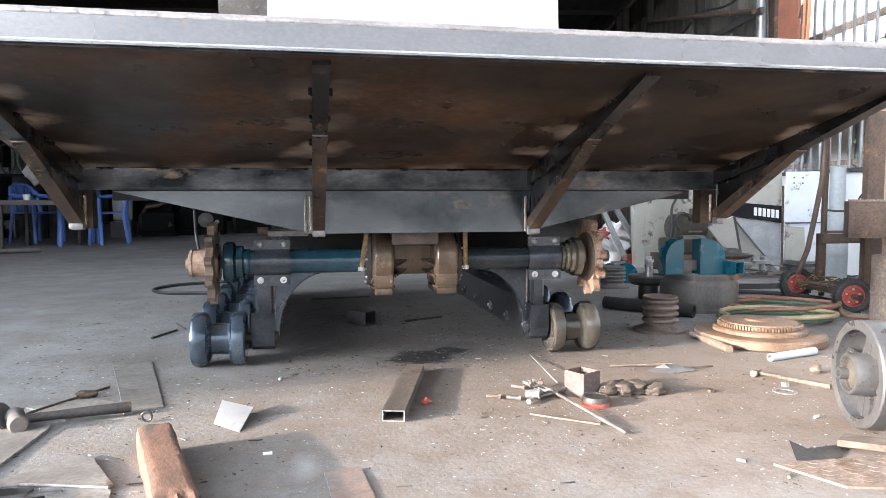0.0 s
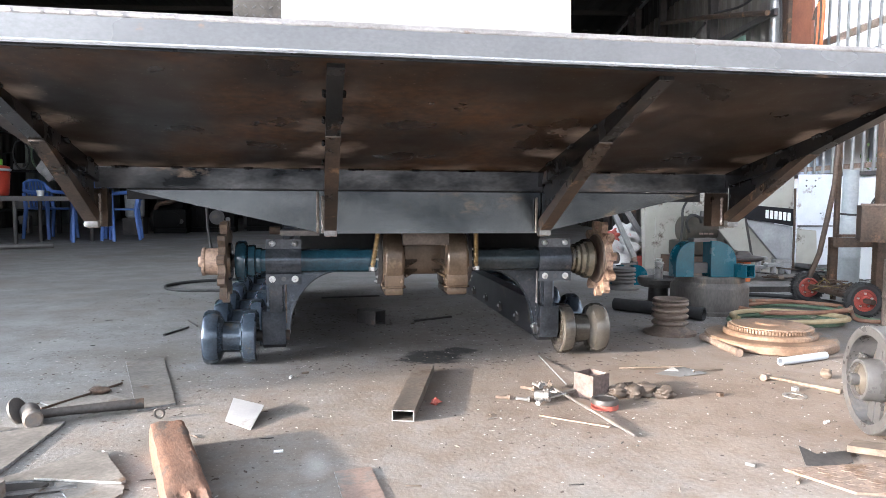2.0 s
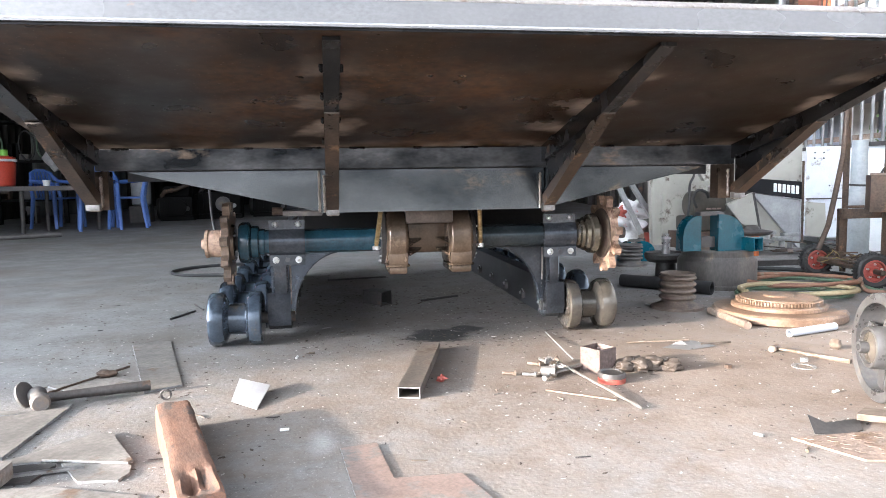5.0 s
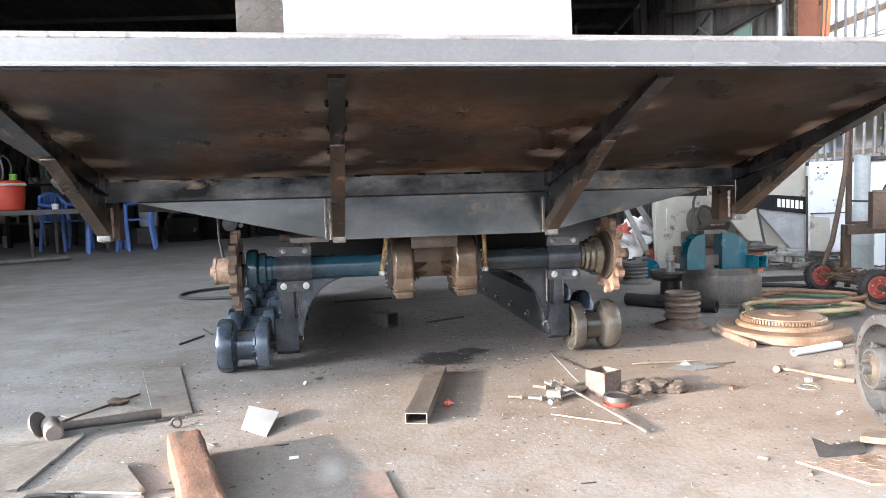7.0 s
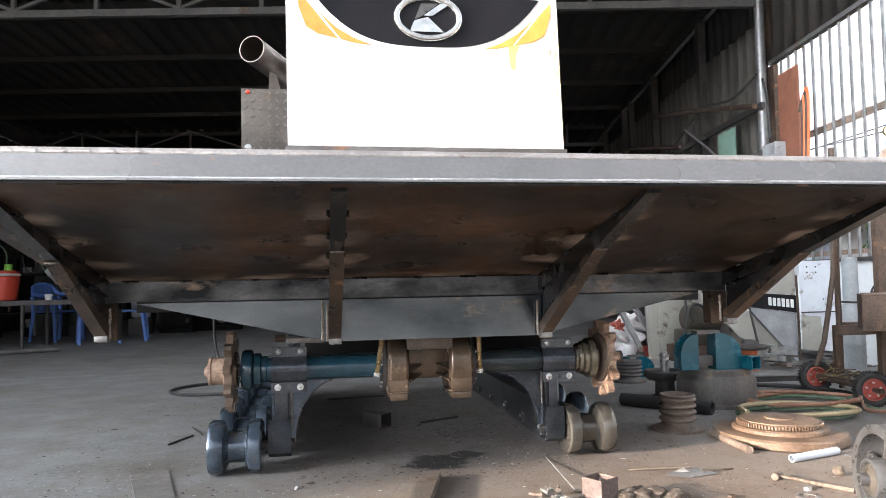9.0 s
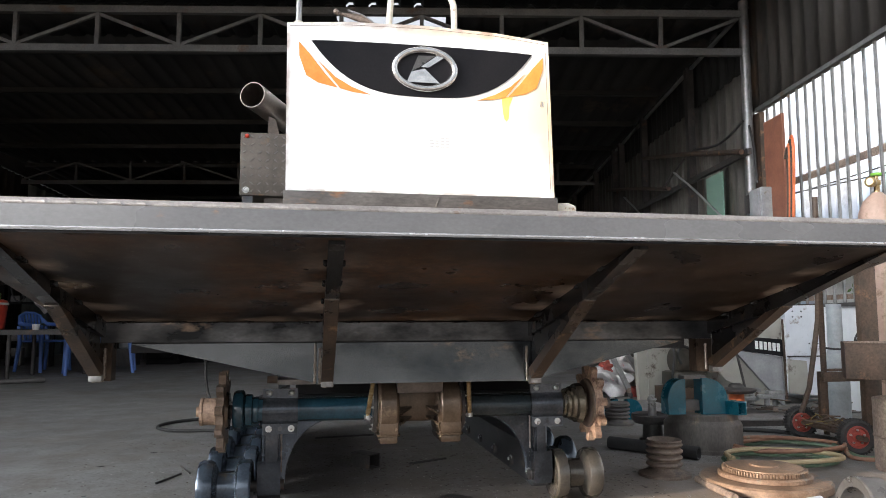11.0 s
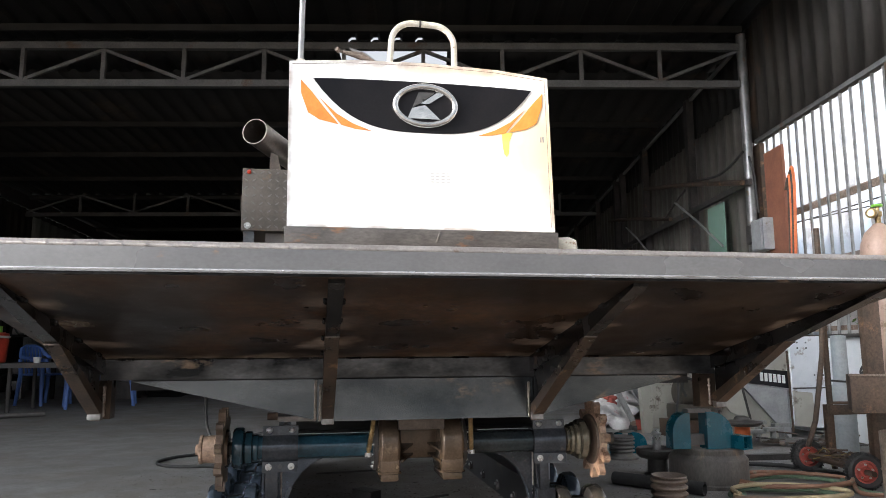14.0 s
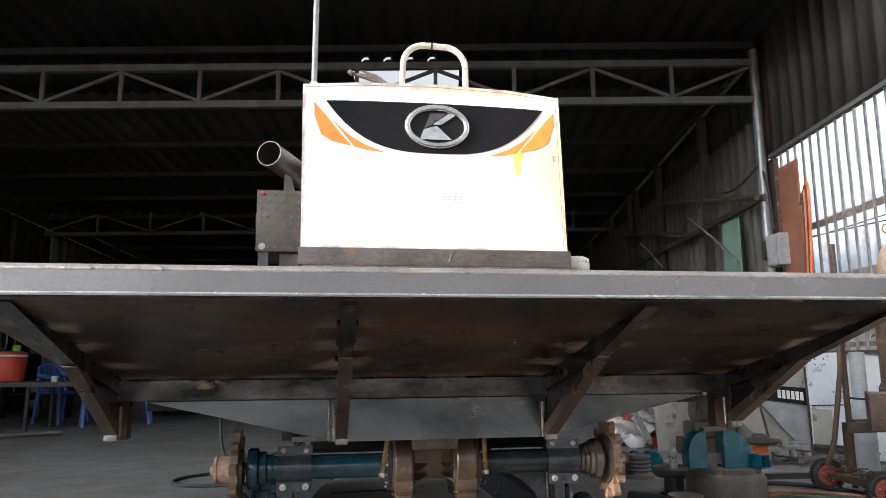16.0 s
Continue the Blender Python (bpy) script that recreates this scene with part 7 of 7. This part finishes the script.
part("tap", B().cyl((-4.28, 8.945, 0.63), (-4.28, 8.89, 0.63), 0.018, n=12), "plywood", cl)
solid("green_mug", B().pipe((-4.18, 9.15, 0.956), (-4.18, 9.15, 1.03), 0.045, 0.005, 20), "green_plastic", "small bright green plastic mug on the cooler", "mug", at=(-4.18, 9.15, 0.956))
solid("paper_cup", B().cyl((-3.66, 8.98, 0.586), (-3.66, 8.98, 0.655), 0.036, 0.044, 16), "white_plastic", "small white cup on the table", "cup", at=(-3.66, 8.98, 0.586))


def plastic_chair(at, yaw):
    """A moulded plastic armchair with a slatted back."""
    m = Matrix.Translation(at) @ Matrix.Rotation(yaw, 4, "Z")
    t = thing("plastic_chair", at, "blue moulded plastic armchair with a slatted back", "chair", "plastic chairs")

    def P(name, b):
        return part(name, b.moved(m), "blue_plastic", t)

    P("seat", B().box((-0.21, -0.20, 0.40), (0.21, 0.20, 0.425), bev=0.008))
    for x in (-0.22, 0.22):
        P("leg", B().sweep([(x * 1.08, -0.22, 0), (x, -0.19, 0.40), (x * 1.02, -0.20, 0.60)], [0.022, 0.028, 0.022], 8))
        P("leg", B().sweep([(x * 1.08, 0.25, 0), (x, 0.20, 0.41), (x * 0.97, 0.24, 0.62)], [0.022, 0.028, 0.024], 8))
        P("armrest", B().sweep([(x * 1.02, -0.20, 0.61), (x * 1.08, 0.0, 0.63), (x * 1.0, 0.22, 0.65), (x * 0.8, 0.27, 0.72)], [0.020, 0.026, 0.026, 0.022], 8))
    P("back_rail", B().sweep([(-0.19, 0.26, 0.66), (-0.16, 0.29, 0.76), (-0.07, 0.31, 0.80), (0.07, 0.31, 0.80), (0.16, 0.29, 0.76), (0.19, 0.26, 0.66)], 0.022, 8))
    for k in range(6):
        x = -0.125 + 0.05 * k
        P("slat", B().beam((x, 0.215, 0.42), (x, 0.295, 0.785), 0.030, 0.012))
    return t


plastic_chair((-4.02, 10.35, 0), radians(60))
plastic_chair((-3.30, 9.70, 0), radians(200))
plastic_chair((-3.02, 10.0, 0), radians(-80))
solid("floor_bar", B().cyl((-4.3, 7.9, 0.03), (-3.35, 8.45, 0.03), 0.028, n=10), "grey_iron", "grey pipe lying on the floor by the table", "pipe", at=(-3.8, 8.2, 0))

rk = thing("parts_rack", (-5.4, 11.6, 0), "dark steel rack crowded with hanging hoses and parts", "rack")
for x in (-6.3, -5.3, -4.35):
    part("post", B().box((x - 0.03, 11.6, 0), (x + 0.03, 11.66, 1.9)), "near_black_iron", rk)
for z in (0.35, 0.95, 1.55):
    part("shelf", B().box((-6.32, 11.58, z), (-4.33, 12.0, z + 0.03)), "near_black_iron", rk)
random.seed(12)
for k in range(10):
    cx = random.uniform(-6.2, -4.5)
    hose([(cx + 0.16 * math.sin(a) * 0.7, 11.52 - 0.012 * k, 1.42 - 0.22 + 0.22 * math.cos(a) + random.uniform(-0.02, 0.02)) for a in [2 * math.pi * q / 9 for q in range(10)]], 0.014, random.choice(("black_rubber", "galv", "green_hose", "black_rubber")), "coiled hose hanging on the rack", "hanging hoses")
for k in range(16):
    x, z = random.uniform(-6.2, -4.5), random.choice((0.381, 0.981, 0.0))
    w, h = random.uniform(0.08, 0.22), random.uniform(0.08, 0.28)
    solid("machine_part", B().box((x - w / 2, 11.62, z), (x + w / 2, 11.62 + w, z + h), bev=0.02), random.choice(("near_black_iron", "dark_iron", "rust", "grey_iron", "near_black_iron")), "assorted dull machine part on the rack", "machine part", "rack parts", at=(x, 11.7, z))
solid("white_sack", B().blob((-4.25, 11.35, 1.08), 0.24, 8, 0.6, 3, (1, 0.8, 1)), "cloth", "crumpled pale sack on the rack end", "sack", at=(-4.25, 11.35, 0.981))
jg = thing("plastic_jug", (-3.2, 11.5, 0), "pale grey plastic jug on a stool", "jug")
part("body", B().lathe([(0.10, 0.25), (0.14, 0.28), (0.15, 0.60), (0.09, 0.70), (0.05, 0.74)], (-3.2, 11.5, 0), (0, 0, 1), 20), "grey_box", jg)
part("stool", B().box((-3.35, 11.35, 0.0), (-3.05, 11.65, 0.2495)), "dark_iron", jg)
for k, (x, y, w, h) in enumerate(((-2.7, 11.8, 0.5, 0.55), (-2.1, 12.2, 0.7, 0.62), (-1.3, 12.6, 0.6, 0.5), (-0.5, 13.2, 0.8, 0.7), (0.6, 13.0, 0.7, 0.55))):
    e2 = thing("old_engine", (x, y, 0), "old dark engine on the floor by the rear wall", "engine", "old engines")
    part("block", B().box((x - w / 2, y - 0.25, 0.08), (x + w / 2, y + 0.25, h * 0.7), bev=0.03), "near_black_iron", e2)
    part("head", B().box((x - w * 0.4, y - 0.18, h * 0.7 + 0.001), (x + w * 0.4, y + 0.18, h), bev=0.03), "near_black_iron", e2)
    part("pulley", B().lathe([(0.05, 0), (0.12, 0.005), (0.12, 0.04), (0.05, 0.045)], (x + w * 0.1, y - 0.251, h * 0.4), (0, -1, 0), 24), "grey_iron" if k % 2 else "near_black_iron", e2)
    part("cap", B().cyl((x + w * 0.35, y - 0.251, h * 0.35), (x + w * 0.35, y - 0.29, h * 0.35), 0.035, n=18), "grey_box" if k == 1 else "dark_iron", e2)
    part("skid", B().box((x - w / 2, y - 0.2, 0), (x + w / 2, y + 0.2, 0.079)), "near_black_iron", e2)
    for q in range(5):
        part("fin", B().box((x - w * 0.38 + w * 0.15 * q, y - 0.262, h * 0.30), (x - w * 0.38 + w * 0.15 * q + 0.02, y - 0.2505, h * 0.66)), "near_black_iron", e2)
    part("manifold", B().sweep([(x - w * 0.42, y - 0.22, h * 0.72), (x - w * 0.30, y - 0.30, h * 0.85), (x + w * 0.05, y - 0.31, h * 0.90), (x + w * 0.40, y - 0.24, h * 1.05)], 0.035, 12), ("rust", "dark_iron", "near_black_iron")[k % 3], e2)
    part("flywheel", B().lathe([(0.03, -0.03), (h * 0.30, -0.03), (h * 0.32, 0.0), (h * 0.30, 0.03), (0.03, 0.04)], (x - w * 0.5 - 0.035, y, h * 0.36), (-1, 0, 0), 24), "dark_iron", e2)
    part("breather", B().cyl((x + w * 0.2, y, h), (x + w * 0.2, y, h + 0.12), 0.03, n=12), "near_black_iron", e2)

# ---- things on the right-hand wall ----
def on_wall(name, b, material, label, category, group="", bev=0.0, at=(0, 0, 0)):
    return solid(name, b, material, label, category, group, bev=bev, at=at, m=ROOM)


on_wall("brown_board", B().box((2.90, 5.78, 1.20), (2.925, 6.12, 2.56)), "brown_board", "red-brown board hung on the window bars", "board", bev=0.003, at=(2.91, 5.95, 1.2))
swb = thing("switch_box", (2.86, 6.18, 1.62), "grey electric switch box on the column", "switch box", m=ROOM)
part("body", B().box((2.80, 6.02, 1.63), (2.91, 6.25, 1.93), bev=0.012), "grey_box", swb)
part("door", B().box((2.785, 6.035, 1.645), (2.799, 6.235, 1.915), bev=0.004), "grey_box", swb)
part("isolator", B().box((2.80, 6.27, 1.72), (2.90, 6.38, 1.90), bev=0.01), "dark_iron", swb)
for k in range(4):
    pts = [(2.90, 5.66 + 0.03 * k, 2.25 - 0.04 * k), (2.89, 5.60 + 0.03 * k, 2.30 - 0.03 * k), (2.88, 5.56 + 0.035 * k, 2.15), (2.885, 5.60 + 0.03 * k, 1.80), (2.88, 5.66 + 0.03 * k, 1.2)]
    h = hose(pts, 0.013, "orange_paint" if k % 2 == 0 else "rust", "orange cable hanging beside the window", "wall cables")
    h.matrix_world = ROOM @ h.matrix_world
on_wall("green_glass_sheet", B().box((2.86, 7.0, 1.30), (2.872, 7.44, 2.28)), "glass", "pale green glass sheet leaning on the wall", "glass sheet", at=(2.86, 7.2, 1.3))
for k, (a, c, r, mt) in enumerate((((2.83, 9.59, 3.01), (2.83, 6.45, 2.36), 0.028, "rust"), ((2.83, 11.67, 2.92), (2.83, 8.58, 2.38), 0.026, "rust"), ((2.82, 8.36, 2.55), (2.84, 7.03, 1.80), 0.013, "galv"), ((2.82, 8.74, 2.42), (2.83, 8.02, 2.64), 0.015, "dark_iron"), ((2.82, 10.62, 2.62), (2.83, 9.6, 2.10), 0.013, "galv"))):
    on_wall("wall_rod", B().sweep([a, Vector(a).lerp(Vector(c), 0.5) + Vector((0, 0, 0.02)), c], r, 8), mt, "long steel rod hung along the sheet wall", "rod", "wall rods", at=a)
h = hose([(2.86, 6.46, 2.68), (2.86, 6.8, 2.61), (2.86, 7.17, 2.60), (2.86, 7.8, 2.70)], 0.014, "black_rubber", "dark cable slung along the wall", "wall cables")
h.matrix_world = ROOM @ h.matrix_world
h = hose([(2.90, 6.42, 2.62), (2.88, 6.3, 2.4), (2.88, 6.28, 2.2), (2.90, 6.3, 2.02)], 0.012, "black_rubber", "dark cable down to the switch box", "wall cables")
h.matrix_world = ROOM @ h.matrix_world

# ---- outside the window ----
nb = thing("neighbour_house", (9.5, 13, 0), "tall white neighbouring house with a low brown lean-to", "house", m=ROOM)
part("wall", B().box((9.0, -2.0, -0.05), (9.3, 26.0, 9.0)), "white_wall", nb)
part("roof", B().prism([(8.7, 9.001), (12.0, 9.9), (12.0, 10.0), (8.7, 9.1)], lambda u, v, t: Vector((u, t, v)), -2.4, 26.4), "asbestos", nb)
part("lean_to_roof", B().prism([(7.4, 2.2), (8.99, 2.75), (8.99, 2.80), (7.4, 2.25)], lambda u, v, t: Vector((u, t, v)), 9.0, 20.4), "rust", nb, "brown sheet lean-to roof")
for y in (5.0, 8.0, 11.0, 14.0, 17.0):
    part("pilaster", B().box((8.80, y - 0.22, -0.05), (8.999, y + 0.22, 8.99)), "pale_blue_wall", nb, bev=0.01)
    wn_ = part("window", B().box((8.97, y + 0.8, 1.0), (8.999, y + 2.0, 2.1)), "asbestos", nb)
    part("frame", B().box((8.955, y + 0.76, 0.96), (8.969, y + 2.04, 1.0)), "white_plastic", wn_)
for k, (a, c) in enumerate((((7.0, 2.0, 3.05), (7.6, 16.0, 3.5)), ((7.1, 2.0, 3.6), (7.4, 16.0, 3.35)))):
    h = hose([a, Vector(a).lerp(Vector(c), 0.5) + Vector((0, 0, -0.25)), c], 0.012, "black_rubber", "black overhead wire outside the window", "overhead wires")
    h.matrix_world = ROOM @ h.matrix_world


def shrub(at, h, seed):
    """A leafy shrub: a short trunk, limbs and many small leaves."""
    t = thing("garden_tree", at, "small green garden tree outside the window", "tree", "garden trees", m=ROOM)
    random.seed(seed)
    x, y, z = at
    part("trunk", B().sweep([(x, y, z), (x + 0.04, y, z + h * 0.3), (x, y + 0.05, z + h * 0.6)], [0.05, 0.04, 0.02], 8), "bark", t)
    cr = B()
    for k in range(9):
        a, e = random.uniform(0, 6.28), random.uniform(0.3, 1.2)
        q = Vector((x, y, z + h * random.uniform(0.3, 0.55)))
        tip = q + Vector((math.cos(a) * math.cos(e), math.sin(a) * math.cos(e), math.sin(e))) * h * random.uniform(0.25, 0.5)
        part("limb", B().sweep([q, q.lerp(tip, 0.5) + Vector((0, 0, 0.03)), tip], [0.02, 0.014, 0.006], 6), "bark", t)
        for j in range(130):
            c = q.lerp(tip, random.uniform(0.35, 1.1)) + Vector((random.gauss(0, 0.13), random.gauss(0, 0.13), random.gauss(0, 0.13))) * h * 0.55
            n = Vector((random.gauss(0, 1), random.gauss(0, 1), random.gauss(0, 1))).normalized()
            u = n.orthogonal().normalized() * random.uniform(0.03, 0.06)
            v = n.cross(u).normalized() * 0.02
            cr.raw([c - u, c + v, c + u, c - v], [(0, 1, 2, 3)])
    tagged(part("crown", cr, "leaf", t), kind="stuff")
    return t


shrub((5.6, 7.6, -0.05), 1.6, 5)
shrub((6.3, 9.4, -0.05), 1.9, 6)
shrub((5.4, 5.3, -0.05), 1.5, 7)

# old tongs lying open on top of the hood
tg = thing("metal_tongs", (-0.17, 2.22, 1.803), "old brown metal tongs lying open on the hood", "tongs", "")
part("lever", B().cyl((-0.150, 2.225, 1.810), (-0.300, 2.250, 1.868), 0.0065, n=10), "rust", tg)
part("knob", B().lathe([(0.0, -0.012), (0.009, -0.009), (0.010, 0.0), (0.009, 0.009), (0.0, 0.012)], (-0.305, 2.250, 1.870), (-0.6, -0.7, 0.3), 16), "rust_light", tg, "pale round knob")
part("jaw", B().sweep([(-0.155, 2.222, 1.812), (-0.215, 2.235, 1.846), (-0.285, 2.245, 1.862)], [0.006, 0.015, 0.005], 10), "rust_light", tg)
part("jaw", B().sweep([(-0.150, 2.220, 1.812), (-0.205, 2.230, 1.852), (-0.262, 2.240, 1.876)], [0.005, 0.006, 0.004], 10), "dull_zinc", tg)
